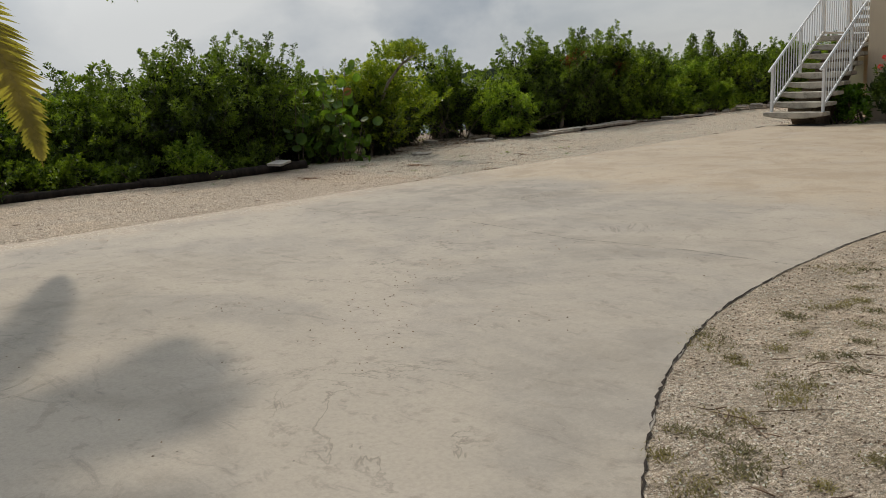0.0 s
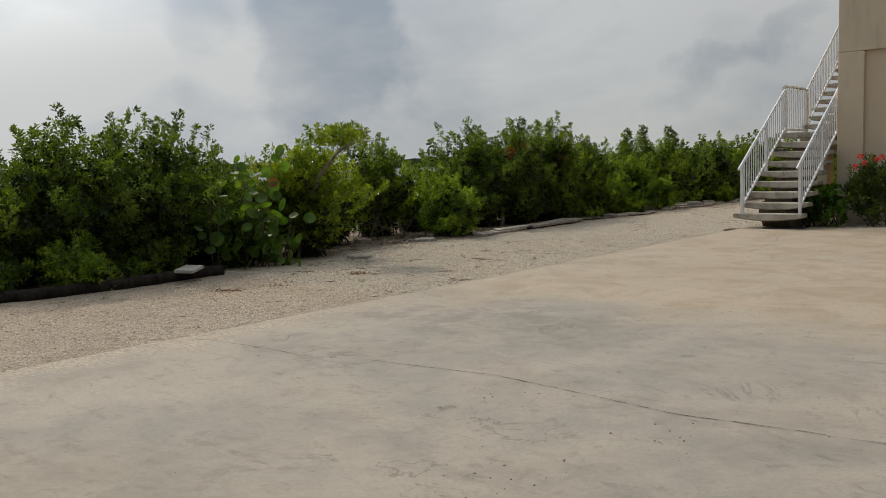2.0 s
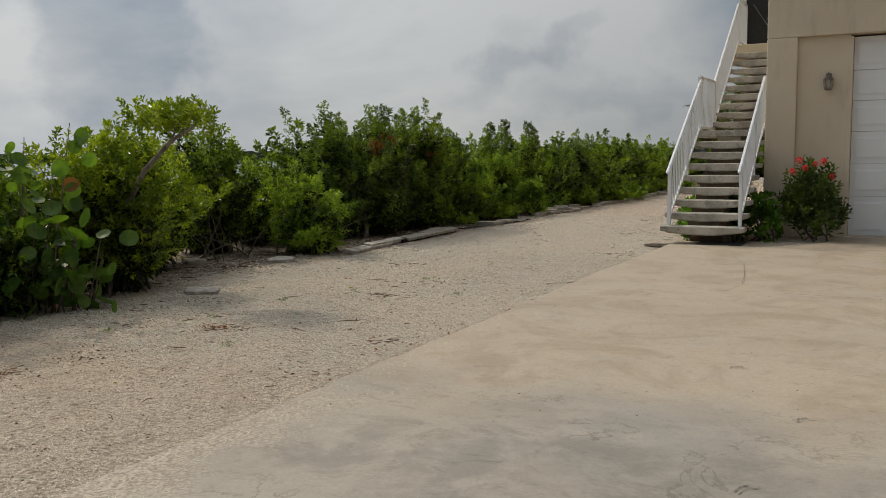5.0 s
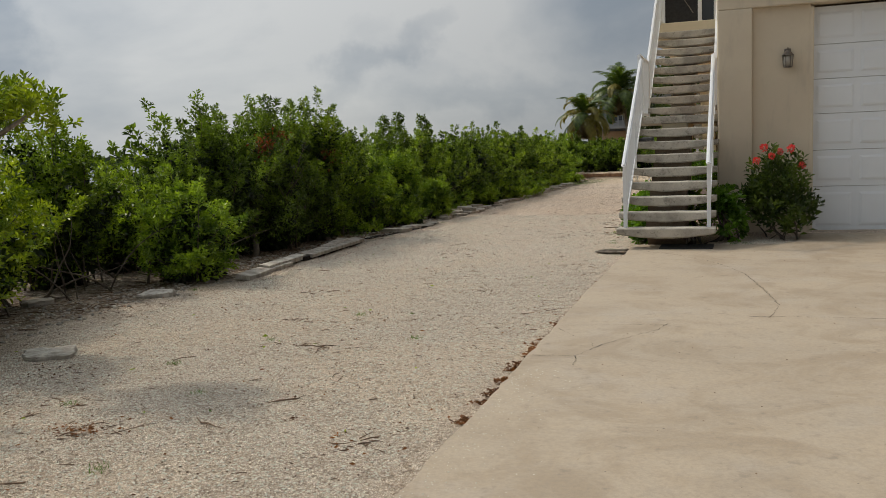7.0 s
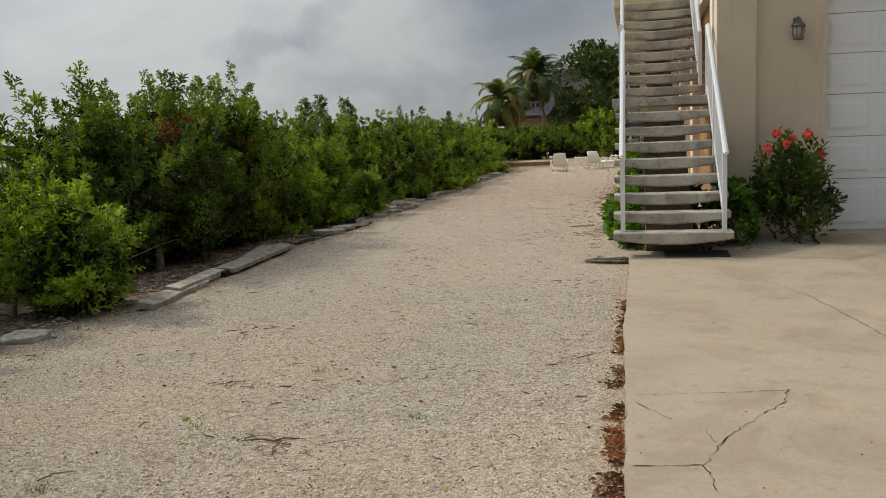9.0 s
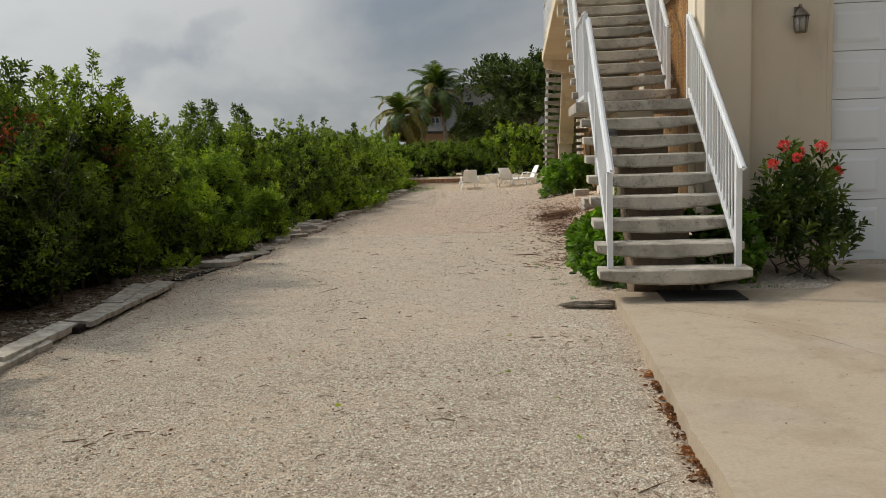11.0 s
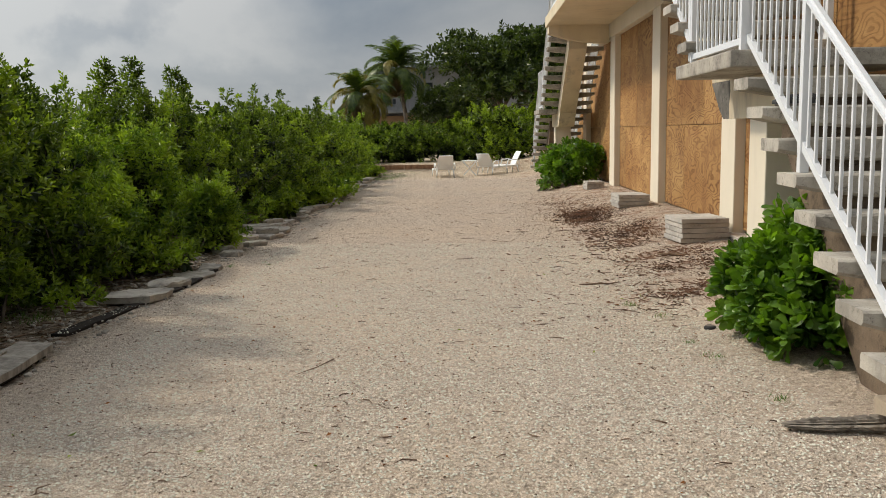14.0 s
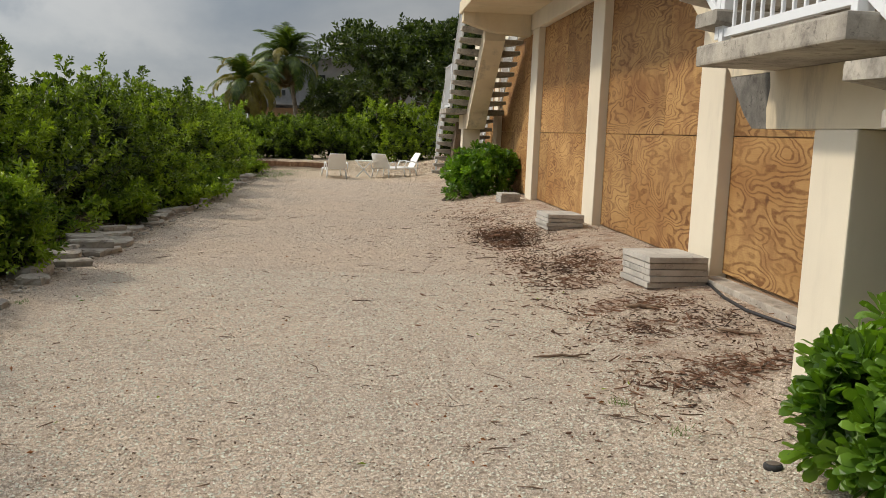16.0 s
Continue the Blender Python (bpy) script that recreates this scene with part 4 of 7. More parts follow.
def tread_mesh(seed):
    """A cast tread: straight top, belly that hangs lower in the middle, worn edges."""
    rng = random.Random(seed)
    bm = bmesh.new()
    n, d, rows = 12, 0.31, []
    for i in range(n + 1):
        f = i / n
        x = XL + (XR - XL) * f
        belly = 0.072 + 0.062 * math.sin(math.pi * f) ** 0.8 + rng.uniform(-0.004, 0.004)
        wob = rng.uniform(-0.003, 0.003)
        prof = ((0.0, -0.012), (0.012, 0.0), (d - 0.01, 0.0), (d, -0.012), (d, -belly), (0.02, -belly - 0.004), (0.0, -belly + 0.014))
        rows.append([bm.verts.new((x, y + wob, z + wob * 0.5)) for y, z in prof])
    for a, b in zip(rows, rows[1:]):
        for k in range(len(a)):
            j = (k + 1) % len(a)
            bm.faces.new((a[k], a[j], b[j], b[k]))
    bm.faces.new(rows[0])
    bm.faces.new(rows[-1][::-1])
    bmesh.ops.recalc_face_normals(bm, faces=bm.faces)
    me = bpy.data.meshes.new("tread")
    bm.to_mesh(me)
    bm.free()
    me.materials.append(M["tread"])
    return me


def bar_mesh(name, w, d, h, mat):
    bm = boxes((-w / 2, w / 2, -d / 2, d / 2, 0, h), bevel=0.003)
    me = bpy.data.meshes.new(name)
    bm.to_mesh(me)
    bm.free()
    me.materials.append(mat)
    return me


def build_railing(parent, x, y0, z0, y1, z1, high, low=0.10, posts=(True, True), over=0.0, mid=None):
    """Handrail with bottom rail, posts and balusters from (y0, z0) to (y1, z1), heights from those lines."""
    bm = bmesh.new()
    slope = (z1 - z0) / (y1 - y0)
    bar(bm, (x, y0 - over, z0 + high - slope * over), (x, y1, z1 + high), 0.062, 0.05, 0.019)
    top = part("railing", bm, M["white"], parent, "white painted metal railing")
    bm = bmesh.new()
    bar(bm, (x, y0, z0 + low), (x, y1, z1 + low), 0.035, 0.045)
    part("bottom_rail", bm, M["white"], top)
    for on, y, z in ((posts[0], y0, z0), (posts[1], y1, z1)):
        if on:
            ob = new("post", bar_mesh("post", 0.052, 0.052, high - 0.01, M["white"]))
            ob.parent, ob.location = top, (x, y, z)
    if mid:
        # a post halfway that stands on its own tread
        h = z0 + slope * (mid[0] - y0) + high - 0.01 - mid[1]
        ob = new("post", bar_mesh("post", 0.052, 0.052, h, M["white"]))
        ob.parent, ob.location = top, (x, *mid)
    n = max(2, round((y1 - y0) / 0.112))
    shared = bar_mesh("baluster", 0.017, 0.02, high - low - 0.02, M["white"])
    for k in range(1, n):
        f = k / n
        ob = new("baluster", shared)
        ob.parent, ob.location = top, (x, y0 + (y1 - y0) * f, z0 + (z1 - z0) * f + low + 0.005)
    return top


def build_stair():
    st = thing("staircase", "weathered concrete outside staircase with white metal railings", "staircase", "outside stairs")
    meshes = [tread_mesh(s) for s in range(5)]
    for k in range(8):
        ob = new("tread", meshes[k % 5])
        ob.parent, ob.location = st, (0, Y_FIRST + RUN * k, Z_FIRST + RISE * k)
    ZL = Z_FIRST + RISE * 8
    bm = bmesh.new()
    box(bm, XL - 0.05, XR, 19.80, 21.36, ZL - 0.115, ZL, bevel=0.014)
    bmesh.ops.subdivide_edges(bm, edges=[e for e in bm.edges if e.calc_length() > 0.5], cuts=6)
    part("landing", bm, M["landing"], st, "grey stained concrete landing slab")
    for k in range(9):
        ob = new("tread", meshes[(k + 2) % 5])
        ob.parent, ob.location = st, (0, 21.22 + RUN * k, ZL + RISE * (k + 1))
    g = RISE / RUN
    # the lower stringer is stepped and carries each tread
    steps = [(18.12, 0.02), (18.02, 0.22), (Y_FIRST + 0.07 + RUN, 0.36)]
    for k in range(1, 8):
        y, z = Y_FIRST + 0.07 + RUN * k, Z_FIRST + RISE * k - 0.09
        steps += [(y, z), (min(y + RUN, 19.95), z)]
    # the stringer's dark brown includes painted shade from the treads above
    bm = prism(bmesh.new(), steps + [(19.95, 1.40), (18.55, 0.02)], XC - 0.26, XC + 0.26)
    part("lower_spine", bm, M["under"], st, "brown stepped concrete stringer, darkened in colour for the shade under the treads")
    bm = prism(bmesh.new(), [(21.96, 1.9), (23.9, 1.54 + 2.42 * g + 0.12), (23.9, 3.70), (21.5, 1.99), (21.3, ZL - 0.118), (21.94, 1.87)], XC - 0.2, XC + 0.2)
    part("upper_spine", bm, M["spine"], st, "cream painted concrete stringer with grey stains")
    bm = prism(bmesh.new(), [(19.9, ZL - 0.118), (19.9, 1.54), (21.39, 1.54), (21.41, 1.66), (21.38, 1.78), (21.40, ZL - 0.118)], XC - 0.2, XC + 0.2)
    part("landing_beam", bm, M["spine"], st, "cream painted concrete beam under the landing")
    bm = prism(bmesh.new(), [(21.394, 1.541), (21.58, 1.541), (21.7, 1.62), (21.96, 1.866), (21.404, 1.866), (21.384, 1.78), (21.414, 1.66)], XC - 0.199, XC + 0.199)
    part("stained_haunch", bm, M["haunch"], st, "dark grey stained end of the beam")
    part("pier", boxes((XC - 0.2, XC + 0.2, 20.44, 20.84, -0.05, 1.538), bevel=0.012), M["column"], st, "cream painted concrete pier")
    for x in (-9.315, -8.215):
        build_railing(st, x, 17.655, Z_FIRST, 19.94, ZL - 0.02, 0.945, low=0.13, over=0.16, mid=(17.68 + RUN * 4, Z_FIRST + RISE * 4))
    build_railing(st, -9.345, 19.93, ZL, 21.27, ZL, 0.98, low=0.07)
    for x in (-9.345, -8.215):
        build_railing(st, x, 21.33, ZL + RISE * 0.2, 23.86, ZL + RISE * 10 - 0.02, 0.92, low=0.12)
    build_railing(st, -9.345, 23.9, 3.95, 24.85, 3.95, 0.98, low=0.07, posts=(False, True))
    return st


stair = build_stair()
far_stair = copy_thing(stair, Matrix.Translation((0, 57.52, 0)) @ Matrix.Diagonal((1, -1, 1, 1)))
for ob in far_stair.children:
    if ob.name.startswith("stained_haunch"):
        ob.data = ob.data.copy()
        ob.data.materials[0] = M["spine"]
        ob["label"] = "cream painted end of the beam"
far_stair["label"] = "weathered concrete outside staircase rising to the far balcony end"
# balcony rail between the two stairs
build_railing(house, -9.46, 25.05, 3.95, 32.5, 3.95, 0.98, low=0.07)


# ---- plants ----
def shrub(at, blobs, count, per, leaf, width, mat, seed, label, name="shrub", group="shrubs along the shore", up=0.75, length=(0.2, 0.4), inner=0.45, stems=9, spires=(), spread=0.85, low=-0.55, extra=None, make=leaf_arrays, shade=0.0):
    rng = np.random.default_rng(seed)
    root = thing(name, label, "shrub", group, (at[0], at[1], ground_z(at[0], at[1])))
    P, D, L = shoots(blobs, count, rng, inner, up, length, low)
    keep = P[:, 2] > 0.04
    V, F = leafy_shoots(P[keep], D[keep], L[keep], per, leaf, width, rng, spread, make)
    for x, y, z0, z1, r in spires:
        # tall leader shoots that stand out of the crown
        n = int((z1 - z0) / 0.018)
        f = np.linspace(0, 1, n)
        p = np.stack([x + rng.normal(0, 0.02, n), y + rng.normal(0, 0.02, n), z0 + (z1 - z0) * f], axis=1)
        a = rng.uniform(0, 6.28, n)
        d = unit(np.stack([np.cos(a), np.sin(a), np.full(n, 0.9)], axis=1))
        v, fa = leafy_shoots(p, d, r * (1.05 - 0.85 * f), max(5, per - 3), leaf, width, rng, spread)
        F = np.concatenate([F, fa + len(V)])
        V = np.concatenate([V, v])
    raw_mesh("foliage", V, F, M[mat], root)
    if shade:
        # near-black leaves that put the crown's inner shade into their colour
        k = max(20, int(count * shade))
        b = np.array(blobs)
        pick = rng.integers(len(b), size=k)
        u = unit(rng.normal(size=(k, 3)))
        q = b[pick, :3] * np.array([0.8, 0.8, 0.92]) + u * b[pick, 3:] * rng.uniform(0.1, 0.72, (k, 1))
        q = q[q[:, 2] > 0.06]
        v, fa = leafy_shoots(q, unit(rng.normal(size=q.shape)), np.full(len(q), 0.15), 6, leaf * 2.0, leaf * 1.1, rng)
        raw_mesh("inner_foliage", v, fa, M["shade_leaf"], root)["label"] = "dark leaves coloured like the shade inside the shrub"
    stems_mesh("stem", (0, 0, 0), blobs, rng, root, M["bark"], stems)
    if extra:
        extra(root, rng)
    return root


SH_LABEL = {
    "dark_leaf": "dark green leafy mangrove shrub on the shore",
    "mid_leaf": "green leafy buttonwood shrub on the shore",
    "light_leaf": "fresh light green leafy shrub on the shore",
    "lime_leaf": "yellow-green leafy shrub on the shore",
}


def boughs(rng, clumps, per_clump, w, h, bare, skirt, foot=0.3):
    """Bowed leaders that rise from the foot in clumps: bases, bends and tips."""
    B, C, T = [], [], []
    for k in range(clumps):
        a = k * 2.4 + rng.uniform(-0.5, 0.5)
        low = rng.random() < skirt
        q = w * (rng.uniform(0.7, 1.0) if low else math.sqrt(rng.random()) * 0.82)
        z = h * (rng.uniform(0.22, 0.6) if low else (1 - 0.5 * (q / w) ** 2) * rng.uniform(0.74, 1.0))
        for _ in range(per_clump):
            t = np.array([math.cos(a) * q, math.sin(a) * q, z]) + rng.normal(size=3) * np.array([0.27, 0.27, 0.075]) * np.array([w, w, h])
            t[2] = min(max(t[2], 0.2 * h), h * 1.06)
            f = np.array([rng.normal() * foot * w, rng.normal() * foot * w, 0.0])
            B.append(f)
            C.append(np.array([f[0] * 0.5 + t[0] * 0.45, f[1] * 0.5 + t[1] * 0.45, t[2] * rng.uniform(0.4, 0.62)]))
            T.append(t)
    return np.array(B), np.array(C), np.array(T)


def leader_shrub(at, w, h, mat, seed, label, leaf=0.082, clumps=12, per_clump=6, bare=0.3, skirt=0.4, step=0.055, per=9, side=0.26, foot=0.28, name="shrub", group="shrubs along the shore", ratio=0.46, extra=None, shade=0.85):
    """A shrub of many upright leafy leaders, with gaps between its boughs."""
    rng = np.random.default_rng(seed)
    root = thing(name, label, "shrub", group, (at[0], at[1], ground_z(at[0], at[1])))
    B, C, T = boughs(rng, clumps, per_clump, w, h, bare, skirt, foot)
    P, D, L = [], [], []
    for b, c, t in zip(B, C, T):
        long = np.linalg.norm(t - b)
        n = max(6, int(long * (1 - bare) / step))
        f = np.linspace(bare * rng.uniform(0.5, 1.3), 1.0, n)[:, None]
        p = b * (1 - f) ** 2 + 2 * c * f * (1 - f) + t * f * f
        way = unit(2 * (1 - f) * (c - b) + 2 * f * (t - c))
        a = np.arange(n) * 2.4 + rng.uniform(0, 6.28)
        rad = np.stack([np.cos(a), np.sin(a), np.zeros(n)], axis=1)
        # the tip shoots run straight on, the lower ones spread
        k = np.clip((1 - f) * 3.0, 0, 1)
        P.append(p)
        D.append(unit(rad * (0.4 + 0.7 * k) + way * (0.85 - 0.5 * k) + np.array([0, 0, 0.25]) + rng.normal(size=p.shape) * 0.3))
        L.append((side * (1 - f[:, 0]) ** 0.45 + 0.09) * rng.uniform(0.45, 1.35, n))
    P, D, L = np.concatenate(P), np.concatenate(D), np.concatenate(L)
    keep = P[:, 2] > 0.05
    V, F = leafy_shoots(P[keep], D[keep], L[keep], per, leaf, leaf * ratio, rng)
    raw_mesh("foliage", V, F, M[mat], root)
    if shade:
        # inner leaves in a shade colour, so gaps between boughs look dark
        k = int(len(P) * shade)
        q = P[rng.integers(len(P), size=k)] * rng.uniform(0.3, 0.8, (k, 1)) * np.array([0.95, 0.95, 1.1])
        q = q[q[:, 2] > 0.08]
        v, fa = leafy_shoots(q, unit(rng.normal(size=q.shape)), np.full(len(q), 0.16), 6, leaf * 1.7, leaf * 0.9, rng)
        raw_mesh("inner_foliage", v, fa, M["shade_leaf"], root)["label"] = "dark leaves coloured like the shade inside the shrub"
    bm = bmesh.new()
    for i in range(0, len(B), 3):
        r = 0.008 + 0.012 * float(rng.random())
        pts = []
        for f in (0, 0.2, 0.4, 0.6, 0.8, 0.97):
            p = B[i] * (1 - f) ** 2 + 2 * C[i] * f * (1 - f) + T[i] * f * f
            pts.append((float(p[0]), float(p[1]), float(p[2]) - (0.05 if f == 0 else 0)))
        tube(bm, pts, [r, r * 0.9, r * 0.75, r * 0.55, r * 0.35, r * 0.15], 5)
    part("stem", bm, M["bark"], root)
    if extra:
        extra(root, rng)
    return root


def dead_patch(spots):
    """Clusters of rust-brown dead leaves left on a shrub."""
    def add(root, rng):
        for x, y, z, s, n in spots:
            p = np.array([x, y, z]) + rng.normal(size=(n, 3)) * s
            V, F = leaf_arrays(p, unit(rng.normal(size=p.shape) + np.array([0, 0, -0.4])), 0.07, 0.032, rng)
            raw_mesh("dead_foliage", V, F, M["rust"], root)["label"] = "rust-brown dead leaves"
    return add


def hedge_shrub(y, h, seed, mat="dark_leaf", x=-15.6, w=1.25, leaf=0.085, dens=1.0, spires=3, extra=None):
    return leader_shrub((x, y), w, h * 1.02, mat, seed, SH_LABEL[mat], leaf, clumps=int(10 + 4 * w + spires), per_clump=max(3, int(3.6 * dens)), bare=0.22, step=0.05 * (leaf / 0.082), extra=extra, side=0.27)


# the shoreline hedge, from the nearest to the farthest: y, height, leaf, x, width, spires
HEDGE = [
    (0.2, 2.1, "dark_leaf", -15.4, 1.4, 2), (2.4, 2.15, "dark_leaf", -15.4, 1.3, 2), (4.3, 2.0, "mid_leaf", -15.5, 1.25, 3), (5.6, 1.9, "dark_leaf", -15.6, 1.1, 2),
    (6.7, 2.42, "dark_leaf", -15.1, 1.35, 5), (8.3, 2.42, "dark_leaf", -15.15, 1.35, 5), (10.2, 1.8, "dark_leaf", -15.9, 1.0, 2),
    (9.7, 1.75, "dark_leaf", -15.2, 0.85, 1), (10.9, 2.0, "lime_leaf", -14.3, 0.85, 3), (12.4, 1.9, "lime_leaf", -15.5, 0.9, 2), (14.3, 2.2, "mid_leaf", -16.0, 0.85, 3), (16.0, 1.5, "mid_leaf", -16.4, 0.8, 1), (17.6, 2.42, "dark_leaf", -15.8, 1.1, 4), (18.5, 2.3, "dark_leaf", -15.4, 0.7, 3),
    (19.4, 2.45, "dark_leaf", -15.8, 1.1, 4), (20.0, 2.72, "mid_leaf", -15.35, 0.75, 4), (21.3, 2.2, "mid_leaf", -15.9, 0.85, 2), (22.9, 1.9, "light_leaf", -15.9, 0.9, 2), (24.6, 1.85, "light_leaf", -15.7, 1.0, 0),
    (26.5, 1.95, "mid_leaf", -15.7, 1.05, 0), (28.4, 1.9, "dark_leaf", -15.6, 0.95, 2), (30.2, 2.08, "dark_leaf", -15.6, 1.1, 5), (32.2, 2.08, "mid_leaf", -15.7, 1.15, 5),
    (34.6, 2.25, "dark_leaf", -15.8, 1.35, 5), (37.2, 2.15, "mid_leaf", -15.8, 1.3, 5), (40.0, 2.1, "mid_leaf", -15.9, 1.4, 5), (43.2, 2.05, "light_leaf", -16.0, 1.5, 4),
]
for i, (y, h, mat, x, w, sp) in enumerate(HEDGE):
    far = y > 27
    dead = dead_patch([(0.75, 0.3, 1.75, 0.1, 90), (0.8, 0.75, 1.9, 0.07, 40)]) if y == 17.6 else dead_patch([(0.85, 0.45, 1.55, 0.14, 60)]) if y == 19.4 else dead_patch([(0.7, -0.2, 1.75, 0.1, 70)]) if y == 4.3 else None
    hedge_shrub(y, h, 100 + i, mat, x, w, leaf=0.105 if far else 0.082, dens=1.4 if far else 1.9, spires=sp, extra=dead)
# second row, towards the water
for i, (y, h, w) in enumerate(((1.5, 1.7, 1.4), (6.5, 1.8, 1.2), (9.5, 1.5, 1.2), (12.2, 1.4, 1.0), (18.4, 2.1, 1.4), (21.8, 1.9, 1.3), (26.0, 1.8, 1.4), (29.5, 1.9, 1.5), (33.5, 2.0, 1.6), (38.0, 2.1, 1.8), (43.0, 2.1, 1.9))):
    hedge_shrub(y, h, 300 + i, "dark_leaf", -17.3, w, leaf=0.15, dens=1.0, spires=2)
leader_shrub((-15.98, 23.0), 0.62, 2.2, "dark_leaf", 420, "dark green shrub with leaning boughs on the shore", 0.075, clumps=8, per_clump=5, bare=0.15, skirt=0.25, side=0.24)
leader_shrub((-14.15, 9.3), 0.55, 1.45, "dark_leaf", 421, "dark green leafy shrub behind the sea grape", 0.08, clumps=10, per_clump=5, bare=0.05, skirt=0.5, side=0.22)
leader_shrub((-15.45, 21.75), 0.5, 2.3, "dark_leaf", 422, "dark green shrub with boughs that stand above the hedge", 0.075, clumps=7, per_clump=5, bare=0.3, skirt=0.1, side=0.24)
# tall leaders by the gap
for i, (x, y, h, w) in enumerate(((-15.9, 24.9, 2.38, 0.38), (-15.95, 26.0, 2.52, 0.42), (-16.0, 27.9, 2.52, 0.38))):
    lead = [(0.0, 0.0, 0.9, h - 0.04, 0.6), (-0.24, 0.22, 0.7, h - 0.4, 0.46), (0.22, -0.26, 0.7, h - 0.48, 0.46), (0.05, 0.05, 1.1, h - 0.1, 0.42)]
    if i == 2:
        lead.append((0.1, 0.26, 1.0, h - 0.25, 0.34))
    shrub((x, y), [(0, 0, 0.95, w, w, 0.75)], 170, 11, 0.085, 0.038, "dark_leaf", 400 + i, "tall narrow green shrub with pointed upright leaders", spires=lead, length=(0.12, 0.3))


def low_shrub(x, y, h, w, seed, mat="light_leaf", leaf=0.085, label="low fresh green leafy shrub at the gravel's edge", n=260):
    return leader_shrub((x, y), w, h, mat, seed, label, leaf, clumps=8 if n < 400 else 14 if n < 800 else 19, per_clump=3 if n < 800 else 4, bare=0.05, skirt=0.45, step=0.05, per=10, side=0.2, foot=0.4, shade=0.12 if n < 800 else 0.7)


for i, (x, y, h, w, mat, n) in enumerate((
        (-14.6, 15.15, 1.38, 0.54, "light_leaf", 900), (-14.0, 4.4, 0.62, 0.5, "mid_leaf", 220), (-14.05, 5.5, 0.6, 0.5, "dark_leaf", 200),
        (-13.75, 6.6, 0.72, 0.42, "light_leaf", 260), (-14.0, 7.8, 0.6, 0.5, "dark_leaf", 220), (-14.1, 3.2, 0.7, 0.6, "mid_leaf", 240), (-14.45, 24.4, 0.9, 0.42, "light_leaf", 420), (-14.6, 22.9, 0.6, 0.45, "mid_leaf", 180),
        (-15.0, 20.6, 0.4, 0.36, "mid_leaf", 160), (-14.6, 28.8, 0.6, 0.55, "mid_leaf", 200), (-14.5, 31.0, 0.75, 0.65, "mid_leaf", 220), (-14.6, 33.2, 0.8, 0.7, "light_leaf", 220),
        (-14.7, 35.7, 0.7, 0.7, "mid_leaf", 200), (-14.9, 38.5, 0.8, 0.8, "mid_leaf", 200), (-14.6, 41.8, 0.55, 0.6, "light_leaf", 180), (-15.0, 26.4, 0.8, 0.6, "light_leaf", 240), (-15.05, 22.55, 1.05, 0.5, "light_leaf", 500), (-15.05, 21.6, 1.3, 0.55, "mid_leaf", 500))):
    low_shrub(x, y, h, w, 500 + i, mat, n=n, leaf=0.085 if y < 27 else 0.11)


def sea_grape(x, y, seed, stems, wide, tall):
    rng = np.random.default_rng(seed)
    root = thing("sea_grape_shrub", "sea grape shrub with large round green leaves", "shrub", "", (x, y, ground_z(x, y)))
    P = []
    bm = bmesh.new()
    for _ in range(stems):
        # upright stems with leaves set along them
        sy, sx, top = rng.normal(0, wide), rng.normal(0.0, 0.16), rng.uniform(0.45, 1.0) * tall
        tube(bm, [(sx * 0.4, sy * 0.5, -0.04), (sx * 0.8, sy * 0.8, top * 0.4), (sx + 0.1 * top, sy, top)], [0.011, 0.008, 0.004], 6)
        for z in np.arange(0.1, top, 0.125):
            P.append((sx + 0.1 * z + rng.normal(0, 0.1), sy + rng.normal(0, 0.13), z + rng.normal(0, 0.04)))
    P = np.array(P)
    n = len(P)
    ref = unit(rng.normal(size=(n, 3)) * 0.9 + np.array([0.45, -0.25, 0.45]))
    D = unit(rng.normal(size=(n, 3)) + np.array([0.1, 0, 0.6]))
    V, F = round_leaf_arrays(P, unit(D - ref * (D * ref).sum(1)[:, None]), rng.uniform(0.055, 0.112, n), rng, 10, ref)
    raw_mesh("foliage", V, F, M["grape_leaf"], root)
    part("stem", bm, M["bark"], root)


sea_grape(-13.55, 9.65, 21, 9, 0.27, 0.9)
sea_grape(-13.7, 9.35, 22, 8, 0.17, 1.95)
sea_grape(-13.85, 8.75, 23, 3, 0.08, 1.75)


def bare_branches(x, y, z0, seed, n, label, spread=1.0, long=1.0):
    """A leafless tangle of grey branches."""
    r = random.Random(seed)
    root = thing("bare_branch", label, "branch", "", (x, y, ground_z(x, y)))
    for _ in range(n):
        bm = bmesh.new()
        a = Vector((r.uniform(-0.3, 0.3) * spread, r.uniform(-0.5, 0.5) * spread, z0))
        d = Vector((r.uniform(-0.5, 0.6), r.uniform(-0.8, 0.8), r.uniform(0.2, 1.0))).normalized()
        pts, p = [a], a
        for k in range(5):
            d = (d + Vector((r.uniform(-0.3, 0.3), r.uniform(-0.3, 0.3), r.uniform(-0.25, 0.2)))).normalized()
            p = p + d * long * 0.22
            pts.append(p)
        t = r.uniform(0.006, 0.016)
        tube(bm, pts, [t, t * 0.9, t * 0.8, t * 0.6, t * 0.4, t * 0.2], 5)
        part("branch", bm, M["bark"], root)


bare_branches(-15.1, 13.6, 0.0, 1, 9, "tangle of bare grey branches under the shrubs", 1.2)
bare_branches(-15.3, 15.9, 0.0, 2, 9, "tangle of bare grey branches under the shrubs", 1.1)
bare_branches(-15.1, 18.6, 0.6, 3, 10, "dry twigs in a dark shrub", 0.7, 0.7)
